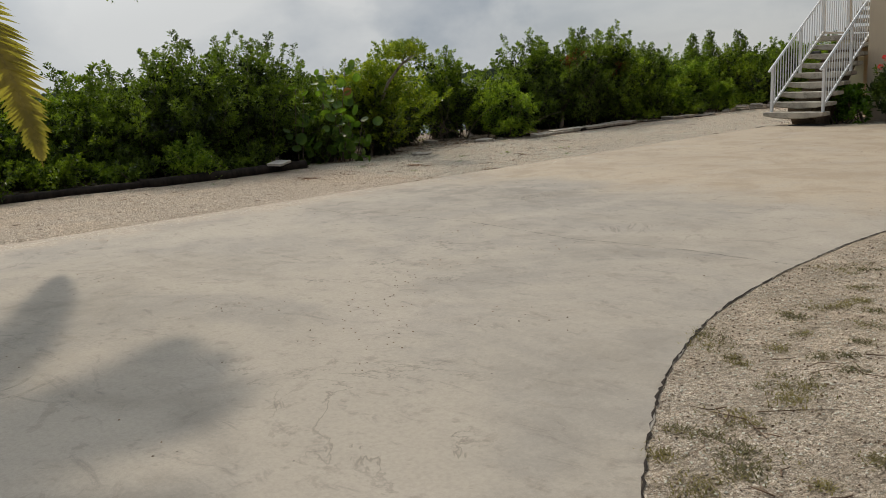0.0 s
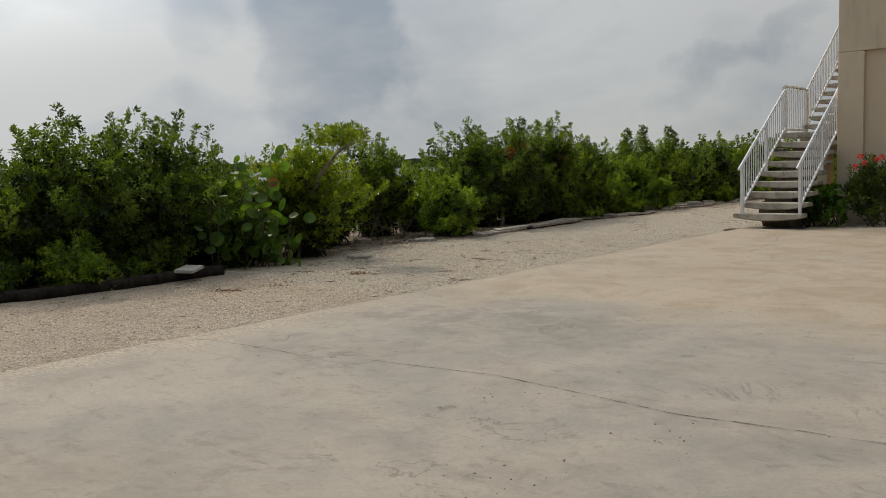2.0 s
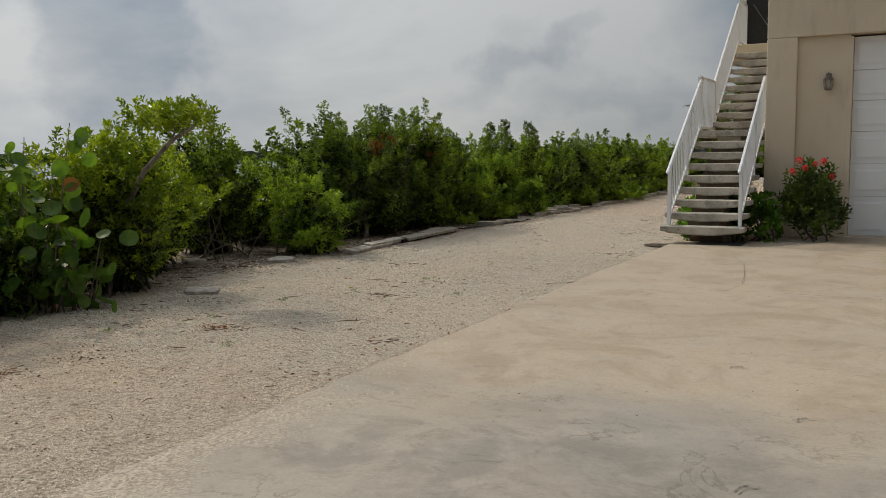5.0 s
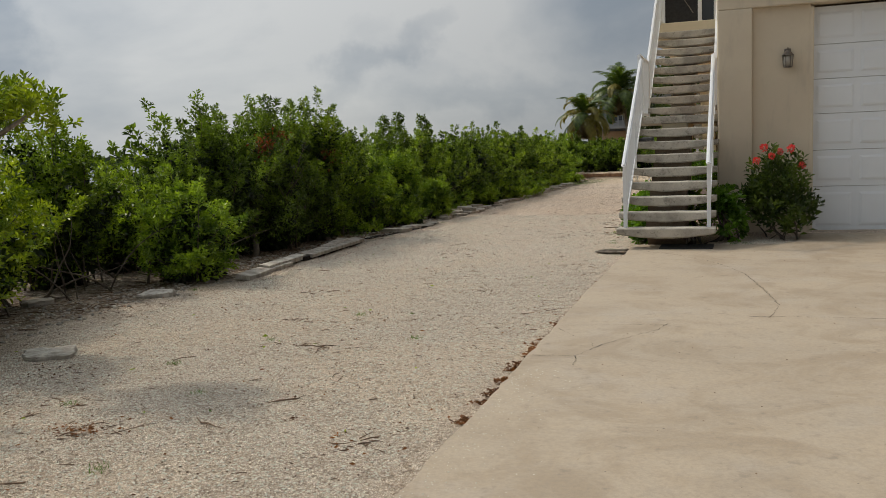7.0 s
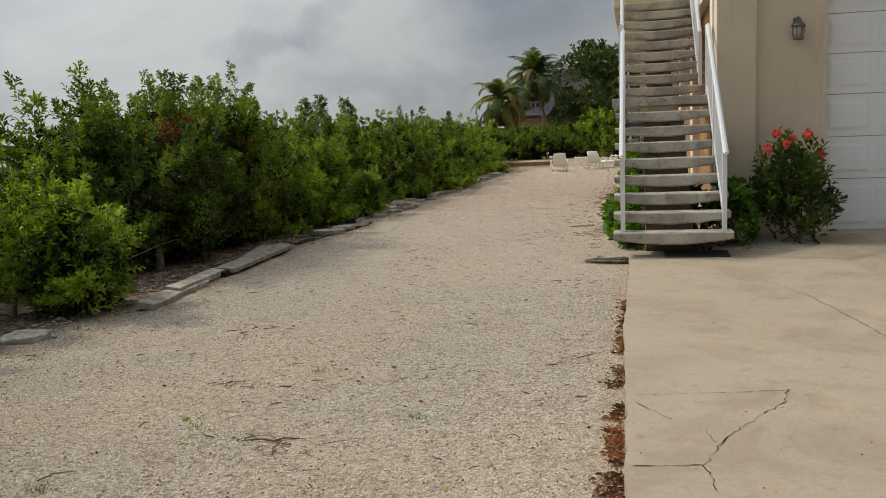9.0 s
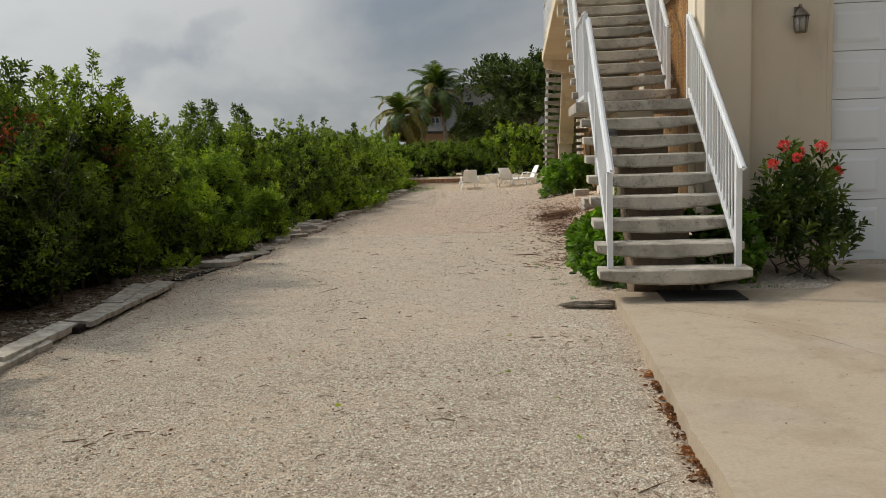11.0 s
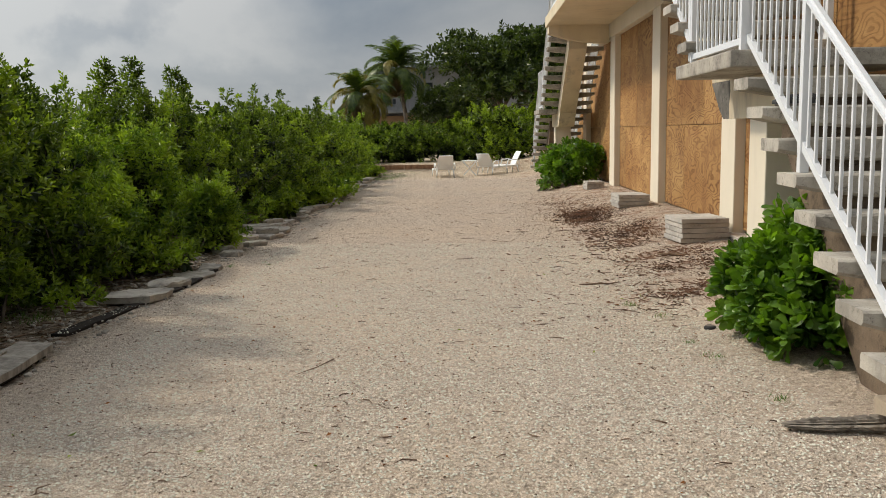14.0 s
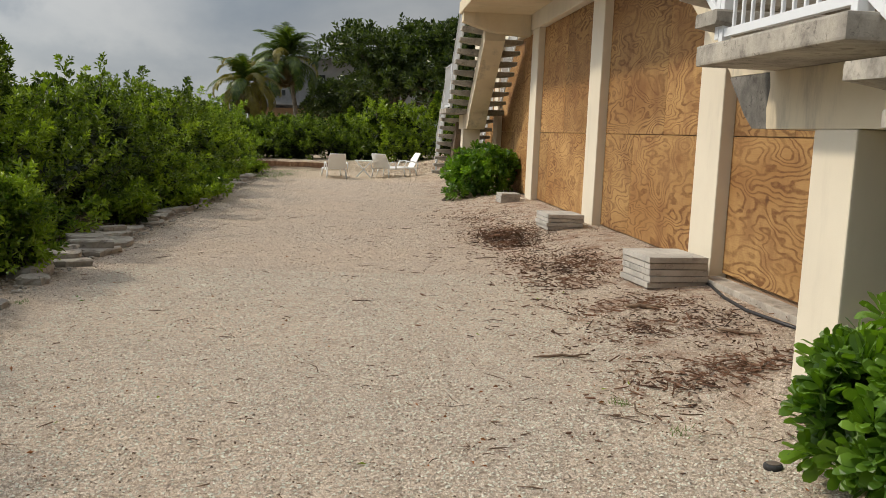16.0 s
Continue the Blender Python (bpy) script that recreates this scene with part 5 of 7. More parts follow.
# leaning bare limb over the yellow-green shrub
limb = thing("leaning_limb", "leaning grey limb with a yellow-green tuft of leaves", "branch", "", (-14.2, 10.6, 0))
bm = bmesh.new()
tube(bm, [(0, 0, -0.04), (0.0, 0.25, 0.5), (0.22, 0.15, 1.0), (0.7, 0.02, 1.45), (1.1, 0.05, 1.78), (1.4, 0.16, 1.97)], [0.042, 0.038, 0.034, 0.03, 0.024, 0.012], 7)
part("limb", bm, M["drift"], limb)
bm = bmesh.new()
tube(bm, [(1.1, 0.05, 1.78), (1.05, 0.3, 2.1), (1.1, 0.5, 2.3)], [0.01, 0.007, 0.003], 5)
part("twig", bm, M["bark"], limb)
# the leaf tuft at the limb's end
rng = np.random.default_rng(77)
P = np.array([1.05, 0.12, 1.98]) + np.clip(rng.normal(size=(170, 3)), -1.5, 1.5) * np.array([0.27, 0.24, 0.08])
V, F = leafy_shoots(P, unit(rng.normal(size=P.shape) * 0.6 + np.array([0, 0, 0.8])), np.full(170, 0.16), 9, 0.085, 0.04, rng)
raw_mesh("foliage", V, F, M["lime_leaf"], limb)["label"] = "tuft of yellow-green leaves"
for i, (y, lx) in enumerate(((17.9, 0.7), (20.4, 0.65))):
    t = thing("forked_tree", "grey forked trunk at the foot of the shrubs", "trunk", "trunks under the shrubs", (-15.35, y, ground_z(-15.35, y)))
    bm = bmesh.new()
    tube(bm, [(0.35, -0.5, -0.05), (0.2, -0.25, 0.16), (0, 0, 0.42), (-0.15, 0.2, 0.9), (-0.3, 0.25, 1.5)], [0.055, 0.05, 0.045, 0.035, 0.02], 8)
    tube(bm, [(0, 0, 0.42), (0.1, 0.35, 0.95), (0.05, 0.5, 1.5)], [0.035, 0.028, 0.012], 7)
    part("trunk", bm, M["bark"], t)


# naupaka by the stairs: big paddle leaves in rosettes
def naupaka(x, y, blobs, count, seed, label, leaf=0.125, per=11):
    return shrub((x, y), blobs, count, per, leaf, leaf * 0.42, "naupaka", seed, label, make=paddle_arrays, name="naupaka_shrub", group="naupaka shrubs by the house", up=0.75, length=(0.06, 0.12), inner=0.3, stems=6, spread=0.9, low=-0.8)


naupaka(-9.02, 19.5, [(0, 0, 0.36, 0.42, 0.52, 0.36), (-0.22, 0.02, 0.28, 0.3, 0.4, 0.28), (0.08, 0.05, 0.6, 0.28, 0.38, 0.27), (0.15, -0.4, 0.36, 0.28, 0.34, 0.32), (-0.06, -0.36, 0.16, 0.3, 0.3, 0.16), (0.05, 0.1, 0.16, 0.42, 0.5, 0.15)], 620, 31, "glossy bright green naupaka shrub beside the stair")
naupaka(-8.02, 18.75, [(0, 0, 0.34, 0.2, 0.3, 0.34), (-0.1, -0.1, 0.48, 0.14, 0.2, 0.24)], 90, 32, "glossy green naupaka shrub between stair and garage")
naupaka(-8.62, 18.9, [(0, 0, 0.42, 0.32, 0.3, 0.36)], 70, 33, "glossy green naupaka shrub under the stair")
naupaka(-8.8, 34.8, [(0, 0, 0.46, 0.62, 0.8, 0.5), (-0.35, -0.3, 0.34, 0.42, 0.5, 0.36), (0.35, -0.1, 0.48, 0.4, 0.5, 0.44)], 420, 34, "large glossy green naupaka shrub at the far stair's foot", leaf=0.15)
naupaka(-9.4, 34.1, [(0, 0, 0.1, 0.22, 0.26, 0.12)], 30, 35, "small bright green shrub on the gravel", leaf=0.1)


# ixora with red flower heads by the garage
def ixora():
    rng = np.random.default_rng(41)
    x, y = -7.3, 18.95
    root = thing("ixora_bush", "upright ixora bush with red flower clusters beside the garage door", "bush", "", (x, y, 0.08))
    blobs = [(0, 0, 0.5, 0.36, 0.34, 0.46), (0.16, -0.1, 0.34, 0.26, 0.28, 0.3), (-0.16, 0, 0.55, 0.24, 0.24, 0.34), (0.03, 0, 0.88, 0.27, 0.24, 0.26)]
    P, D, L = shoots(blobs, 215, rng, 0.35, 1.2, (0.16, 0.34), -0.9)
    V, F = leafy_shoots(P, D, L, 10, 0.125, 0.056, rng)
    raw_mesh("foliage", V, F, M["ixora"], root)
    stems_mesh("stem", (0, 0, 0), blobs, rng, root, M["bark"], 10, 0.014)
    for fx, fy, fz, r in ((-0.2, -0.12, 1.36, 0.075), (0.16, -0.1, 1.34, 0.07), (-0.3, -0.1, 1.18, 0.065), (0.3, -0.15, 1.1, 0.06), (-0.1, -0.2, 1.24, 0.055), (0.02, 0.1, 1.3, 0.05)):
        n, r = 100, r * 0.7
        u = unit(rng.normal(size=(n, 3)) + np.array([0, 0, 0.5]))
        V, F = leaf_arrays(np.array([fx, fy, fz]) + u * r * rng.uniform(0.5, 1.0, (n, 1)), unit(u + rng.normal(size=u.shape) * 0.4), 0.026, 0.024, rng)
        raw_mesh("flower_head", V, F, M["petal"], root)["label"] = "red ixora flower cluster"


ixora()


# ---- palms ----
def frond_mesh(seed, long, mat, droop=1.0, pairs=50, leaflet=0.55, tatter=0.0):
    """One feather frond that leaves the origin along +y and arches down."""
    rng = np.random.default_rng(seed)
    bm_pts, n = [], 14
    p, ang = np.array([0.0, 0.0, 0.0]), radians(48)
    for i in range(n + 1):
        bm_pts.append(p.copy())
        ang -= radians(9.5 * droop) * (0.5 + i / n)
        p = p + np.array([0, math.cos(ang), math.sin(ang)]) * long / n
    pts = np.array(bm_pts)
    f = np.linspace(0.14, 0.99, pairs)
    V, F = [], []
    for s in (-1, 1):
        for k, q in enumerate(f):
            if rng.random() < tatter:
                continue
            i = min(int(q * n), n - 1)
            u = q * n - i
            c = pts[i] * (1 - u) + pts[i + 1] * u
            d = unit(pts[i + 1] - pts[i])
            side = np.array([s, 0, 0.0])
            up = np.cross(np.array([1.0, 0, 0]), d)
            ln = leaflet * (math.sin(math.pi * min(1, q * 0.9 + 0.12)) ** 0.6) * rng.uniform(0.85, 1.1)
            way = unit(side * 0.85 + d * 0.62 + up * 0.2 + rng.normal(size=3) * 0.06)
            w = 0.034
            a, prev = c, None
            dirn = way.copy()
            for j in range(4):
                half = unit(np.cross(dirn, up + 0.01)) * w * (1.0 - 0.25 * j) * (0.05 if j == 3 else 1)
                base = len(V)
                V += [a - half, a + half]
                if prev is not None:
                    F.append((prev, prev + 1, base + 1, base))
                prev = base
                dirn = unit(dirn + np.array([0, 0, -0.34 * droop]))
                a = a + dirn * ln / 3
    # rachis
    for i in range(n):
        r = 0.018 * (1 - i / n) + 0.004
        base = len(V)
        for q in (pts[i], pts[i + 1]):
            V += [q + np.array([-r, 0, 0]), q + np.array([r, 0, 0]), q + np.array([0, 0, r])]
        F += [(base, base + 1, base + 4, base + 3), (base + 1, base + 2, base + 5, base + 4), (base + 2, base, base + 3, base + 5)]
    ob = raw_mesh("frond", V, F, mat)
    me = ob.data
    bpy.data.objects.remove(ob)
    return me


def palm(x, y, z, height, long, seed, label, lean=(0.2, 0.0), count=17, dead=5, yellow=0.2, thick=0.13, hang=None, tilts=(46, 82), green="frond"):
    r = random.Random(seed)
    root = thing("coconut_palm", label, "palm tree", "", (x, y, z))
    bm = bmesh.new()
    pts = [(lean[0] * f * f * height, lean[1] * f * f * height, f * height) for f in (0, 0.12, 0.3, 0.5, 0.7, 0.85, 1.0)]
    tube(bm, [(px, py, pz - 0.08 if i == 0 else pz) for i, (px, py, pz) in enumerate(pts)], [thick * 1.5, thick * 1.1, thick, thick * 0.95, thick * 0.9, thick * 0.9, thick * 0.8], 10)
    part("trunk", bm, M["palmbark"], root, "ringed grey palm trunk")
    meshes = [frond_mesh(seed * 10 + k, long, M[green], 0.75 + 0.22 * k, leaflet=long * 0.25) for k in range(3)]
    ym = frond_mesh(seed * 10 + 5, long, M["dryfrond"], 1.25, leaflet=long * 0.22)
    dm = frond_mesh(seed * 10 + 7, long * 0.9, M["deadfrond"], 1.7, leaflet=long * 0.18, tatter=0.35)
    for k in range(count + dead):
        isdead = k >= count
        me = dm if isdead else (ym if r.random() < yellow else meshes[k % 3])
        ob = new("frond", me)
        ob.parent = root
        tilt = r.uniform(-112, -62) if isdead else tilts[0] - tilts[1] * (k / count) + r.uniform(-8, 8)
        ob.matrix_basis = pose(*pts[-1], tilt * 1.0, r.uniform(-12, 12), k * 137.5 + r.uniform(-12, 12))
        if isdead:
            ob["label"] = "dead hanging brown frond"
    if hang:
        low = frond_mesh(seed * 10 + 9, long * 1.55, M["dryfrond"], 0.45, pairs=70, leaflet=long * 0.19)
        for tilt, way, k in hang:
            ob = new("frond", meshes[0] if k else low)
            ob.parent = root
            ob.matrix_basis = pose(*pts[-1], tilt, 0, way)
            ob["label"] = "arching green frond" if k else "long yellowed frond that hangs low"
    return root


palm(-14.9, 66, 0.3, 4.7, 2.75, 3, "coconut palm with a full green crown beyond the yard", (-0.14, 0.0), 38, 16, 0.1, tilts=(62, 125))
palm(-16.9, 62, 0.3, 3.1, 2.6, 4, "shorter coconut palm with yellowing and dead fronds", (-0.1, 0.0), 30, 24, 0.45, tilts=(58, 120))
palm(-9.15, 0.25, 0.03, 2.6, 1.75, 5, "coconut palm with drooping yellowed fronds beside the driveway", (1.0, 0.385), 7, 0, 0.3, 0.12, [(-64, 52, 0), (-22, 8, 1), (-16, 18, 1), (-20, -4, 1), (-24, -14, 1), (-18, -24, 1)], (56, 26), "sunfrond")


# ---- trees and shrubs beyond the yard ----
def big_tree(x, y, h, w, seed, mat="tree_leaf", leaf=0.34, count=900, label="large dark green broadleaf tree beyond the yard"):
    r = random.Random(seed)
    rng = np.random.default_rng(seed)
    root = thing("tree", label, "tree", "trees beyond the yard", (x, y, 0.3))
    blobs = []
    for _ in range(30):
        a, q = r.uniform(0, 6.28), math.sqrt(r.random()) * 0.86 * w
        z = h * r.uniform(0.32, 0.86)
        s = r.uniform(0.13, 0.32) * w * (1.1 - 0.4 * abs(z / h - 0.55))
        q *= 1.15 - 0.75 * max(0, z / h - 0.5)
        blobs.append((math.cos(a) * q, math.sin(a) * q, z, s, s, s * 0.62))
    P, D, L = shoots(blobs, count, rng, 0.3, 0.4, (0.3, 0.75))
    V, F = leafy_shoots(P, D, L, 9, leaf, leaf * 0.5, rng)
    raw_mesh("crown", V, F, M[mat], root)
    bm = bmesh.new()
    tube(bm, [(0, 0, -0.2), (0.1, 0, h * 0.2), (0.0, 0.1, h * 0.42), (0, 0, h * 0.7)], [0.28, 0.22, 0.16, 0.05], 9)
    for b in blobs[:9]:
        tube(bm, [(0.05, 0, h * 0.28), (b[0] * 0.5, b[1] * 0.5, (h * 0.3 + b[2]) / 2 + 0.2), (b[0], b[1], b[2])], [0.11, 0.07, 0.02], 6)
    part("trunk", bm, M["bark"], root)


big_tree(-9.6, 62, 7.6, 3.6, 61, count=1500)
big_tree(-6.2, 58, 6.6, 3.2, 62, count=1200)
big_tree(-3.0, 60, 7.0, 3.6, 64, count=900)
big_tree(-12.6, 68, 3.9, 2.0, 63, count=500, label="dark green broadleaf tree beside the palms")
rr = random.Random(9)
for i, (x, y, h, w, mat) in enumerate((
        (-15.2, 47.4, 1.3, 1.3, "dark_leaf"), (-13.3, 48.0, 1.35, 1.3, "dark_leaf"), (-11.6, 49.0, 1.45, 1.2, "dark_leaf"), (-9.6, 48.6, 2.0, 1.5, "mid_leaf"), (-7.4, 48.2, 2.1, 1.6, "dark_leaf"),
        (-5.0, 48.4, 2.3, 1.6, "mid_leaf"), (-18.0, 47.5, 1.7, 1.7, "mid_leaf"), (-17.0, 52.0, 1.7, 1.8, "mid_leaf"), (-14.0, 53.5, 1.45, 1.8, "dark_leaf"), (-10.5, 54.0, 1.9, 1.8, "mid_leaf"), (-7.0, 54, 2.6, 1.8, "mid_leaf"),
        (-20.5, 55.0, 2.3, 2.0, "mid_leaf"), (-19.0, 60.0, 2.5, 2.0, "dark_leaf"), (-22.5, 64.0, 2.4, 2.2, "mid_leaf"))):
    r = random.Random(700 + i)
    blobs = [(0, 0, h * 0.46, w * 0.9, w * 0.8, h * 0.44)] + [(r.uniform(-0.8, 0.8) * w, r.uniform(-0.6, 0.6) * w, h * r.uniform(0.4, 0.75), 0.42 * w, 0.42 * w, h * 0.26) for _ in range(6)]
    sp = [(r.uniform(-0.8, 0.8) * w, r.uniform(-0.5, 0.5) * w, h * 0.75, h * r.uniform(0.98, 1.1), 0.22) for _ in range(3)]
    for _ in range(4):
        a = r.uniform(3.4, 6.0)
        blobs.append((math.cos(a) * 0.8 * w, math.sin(a) * 0.8 * w, h * 0.22, 0.45 * w, 0.45 * w, h * 0.24))
    shrub((x, y), blobs, 420, 11, 0.17, 0.08, mat, 700 + i, "green leafy shrub behind the timber wall", group="shrubs behind the timber wall", spires=sp, stems=4, low=-0.9, shade=0.25)


# ---- things round the house ----
def wall_lamp():
    x, y, z = -7.16, YF + 0.085, 2.62
    root = thing("wall_lamp", "small bronze lantern with frosted glass on the stucco wall", "lamp", "", (x, y, z))
    bm = bmesh.new()
    box(bm, -0.045, 0.045, -0.02, 0.0, 0.02, 0.26, bevel=0.006)
    tube(bm, [(0, -0.01, 0.22), (0, -0.06, 0.27), (0, -0.1, 0.25)], 0.009, 6)
    part("backplate", bm, M["bronze"], root)
    bm = bmesh.new()
    tube(bm, [(0, -0.1, 0.235), (0, -0.1, 0.17), (0, -0.1, 0.15)], [0.018, 0.075, 0.092], 6)
    tube(bm, [(0, -0.1, 0.232), (0, -0.1, 0.275)], [0.014, 0.006], 6)
    part("cap", bm, M["bronze"], root)
    bm = bmesh.new()
    tube(bm, [(0, -0.1, 0.15), (0, -0.1, -0.01)], [0.072, 0.056], 6)
    part("lamp_glass", bm, M["lampglass"], root, "frosted glass")
    bm = bmesh.new()
    for k in range(6):
        a = 2 * math.pi * k / 6
        bar(bm, (math.cos(a) * 0.076, -0.1 + math.sin(a) * 0.076, 0.15), (math.cos(a) * 0.06, -0.1 + math.sin(a) * 0.06, -0.01), 0.008, 0.008)
    tube(bm, [(0, -0.1, -0.005), (0, -0.1, -0.022)], [0.064, 0.05], 6)
    part("cage", bm, M["bronze"], root)


wall_lamp()

mat_z = slab_z(17.85)
dm = mesh_object("doormat", boxes((-8.86, -8.16, 17.5, 17.98, mat_z, mat_z + 0.014), bevel=0.004), M["seal"])
tagged(dm, "thin black rubber doormat at the foot of the stair", "doormat")


def shoe(x, y, z, turn):
    """A low dark slip-on shoe left on a tread."""
    root = thing("shoe", "dark brown slip-on shoe lying on a concrete tread", "shoe", "", (x, y, z))
    root.rotation_euler.z = radians(turn)
    bm = bmesh.new()
    rows = []
    for f, w, h in ((-0.13, 0.026, 0.05), (-0.10, 0.034, 0.062), (-0.04, 0.033, 0.056), (0.02, 0.038, 0.06), (0.07, 0.043, 0.05), (0.11, 0.036, 0.034), (0.135, 0.018, 0.022)):
        rows.append([bm.verts.new((math.cos(a) * w, f, 0.014 + max(0.0, math.sin(a)) * h)) for a in [math.pi * k / 8 for k in range(9)]])
    for a, b in zip(rows, rows[1:]):
        for k in range(8):
            bm.faces.new((a[k], a[k + 1], b[k + 1], b[k]))
    bm.faces.new(rows[0])
    bm.faces.new(rows[-1][::-1])
    bmesh.ops.recalc_face_normals(bm, faces=bm.faces)
    part("upper", bm, M["seal"], root)
    part("sole", boxes((-0.036, 0.036, -0.132, 0.12, 0.0, 0.014), bevel=0.005), M["bronze"], root, "thin dark sole")


shoe(-9.2, 19.33, Z_FIRST + RISE * 6, 75)


def paver_stack(x, y, n, w, d, h, seed, turn, label):
    r = random.Random(seed)
    z0 = ground_z(x, y) - 0.02
    root = thing("paver_stack", label, "pavers", "stacks of pavers by the wall", (x, y, z0))
    root.rotation_euler.z = radians(turn)
    for k in range(n):
        bm = bmesh.new()
        ox, oy = r.uniform(-0.012, 0.012), r.uniform(-0.012, 0.012)
        box(bm, -w / 2 + ox, w / 2 + ox, -d / 2 + oy, d / 2 + oy, k * h + 0.003, (k + 1) * h - 0.002, bevel=0.005)
        part("paver", bm, M["paver"], root)


paver_stack(-8.56, 24.1, 5, 0.56, 0.6, 0.057, 1, 6, "neat stack of square grey concrete pavers beside the column")
paver_stack(-8.62, 28.1, 4, 0.5, 0.62, 0.055, 2, 3, "neat stack of grey concrete pavers beside the wall")
paver_stack(-8.62, 32.3, 3, 0.36, 0.42, 0.06, 3, 4, "small stack of grey concrete pavers at the column's foot")


def slab_stone(x, y, w, d, h, turn, seed, tilt=0.0, z=0.0, mat="stone", label="flat pale stone slab on the gravel's edge", name="edging_stone", group="edging stones"):
    """An uneven flat stone with a broken outline."""
    r = random.Random(seed)
    bm = bmesh.new()
    n = 20
    ring = []
    cut = [r.choice((0.0, 0.1, 0.2, 0.34)) for _ in range(4)]
    for k in range(n):
        a = 2 * math.pi * (k + 0.5) / n
        c, s = math.cos(a), math.sin(a)
        # corners broken off, some more than others
        q = 1 / max(abs(c), abs(s)) ** 0.95 * r.uniform(0.88, 1.03) * (1 - cut[k * 4 // n] * math.sin(2 * a) ** 2)
        ring.append((c * q * w / 2, s * q * d / 2))
    rows = []
    for k, z0, wob in ((0.97, -0.03, 0.0), (1.0, h * 0.3, 0.006), (1.02, h * 0.72, 0.008), (0.95, h, 0.009), (0.6, h + 0.003, 0.008)):
        rows.append([bm.verts.new((px * k + r.uniform(-wob, wob), py * k + r.uniform(-wob, wob), z0 + r.uniform(-wob, wob) * 0.8)) for px, py in ring])
    for lo, hi in zip(rows, rows[1:]):
        for k in range(n):
            j = (k + 1) % n
            bm.faces.new((lo[k], lo[j], hi[j], hi[k]))
    m = bm.verts.new((0, 0, h + 0.002))
    for k in range(n):
        bm.faces.new((rows[-1][k], rows[-1][(k + 1) % n], m))
    ob = mesh_object(name, bm, M[mat])
    ob.matrix_basis = pose(x, y, ground_z(x, y) + z, tilt, 0, turn)
    return tagged(ob, label, "stone", group)


rs = random.Random(12)
slab_stone(-13.15, 11.07, 0.42, 0.37, 0.04, 30, 1, mat="stonew")
slab_stone(-14.14, 13.78, 0.34, 0.3, 0.06, 10, 2, tilt=5, mat="stonew")
slab_stone(-15.2, 13.1, 0.36, 0.3, 0.055, 60, 3)
slab_stone(-14.55, 10.95, 0.35, 0.3, 0.06, 60, 13)
for i, (x, y, w, d, h, t, z) in enumerate((
        (-14.2, 21.33, 0.5, 0.62, 0.06, -12, 0.05), (-14.16, 21.95, 0.45, 0.6, 0.06, -20, 0.05), (-14.1, 22.6, 0.4, 0.35, 0.06, 30, 0.0), (-14.05, 23.05, 0.3, 0.4, 0.06, 30, 0.0),
        (-14.1, 24.0, 0.34, 0.36, 0.1, 10, 0.0), (-14.2, 24.35, 0.42, 0.35, 0.1, 50, 0.03), (-14.2, 25.0, 0.55, 0.6, 0.09, 5, 0.0), (-14.25, 25.15, 0.5, 0.5, 0.07, 25, 0.1), (-14.15, 25.8, 0.5, 0.6, 0.1, -8, 0.0),
        (-14.2, 26.0, 0.45, 0.55, 0.08, 20, 0.1), (-14.15, 26.6, 0.5, 0.55, 0.11, 12, 0.0), (-14.25, 27.2, 0.42, 0.4, 0.12, 40, 0.0), (-14.3, 27.9, 0.4, 0.5, 0.08, 5, 0.0), (-14.2, 28.7, 0.4, 0.55, 0.08, 15, 0.0))):
    k = rs.uniform(0.75, 1.3)
    slab_stone(x + rs.uniform(-0.06, 0.05), y, w * k, d * k * 0.95, h * 0.62, t + rs.uniform(-25, 25), 20 + i, rs.uniform(-4, 4), z=z * 0.8)
    if y > 23.8 and i % 2:
        slab_stone(x - rs.uniform(0.02, 0.14), y + rs.uniform(-0.15, 0.15), w * k * 0.8, d * k * d * k * 0.7, h * 0.6, t, 50 + i, rs.uniform(-5, 5), z=z * 0.8 + h * 0.5)
y = 29.4
k = 0
while y < 43.5:
    slab_stone(-14.25 + rs.uniform(-0.12, 0.08) - 0.008 * (y - 29), y, rs.uniform(0.22, 0.5), rs.uniform(0.25, 0.75), rs.uniform(0.04, 0.11), rs.uniform(-30, 30), 60 + k)
    y += rs.uniform(0.42, 0.75)
    k += 1


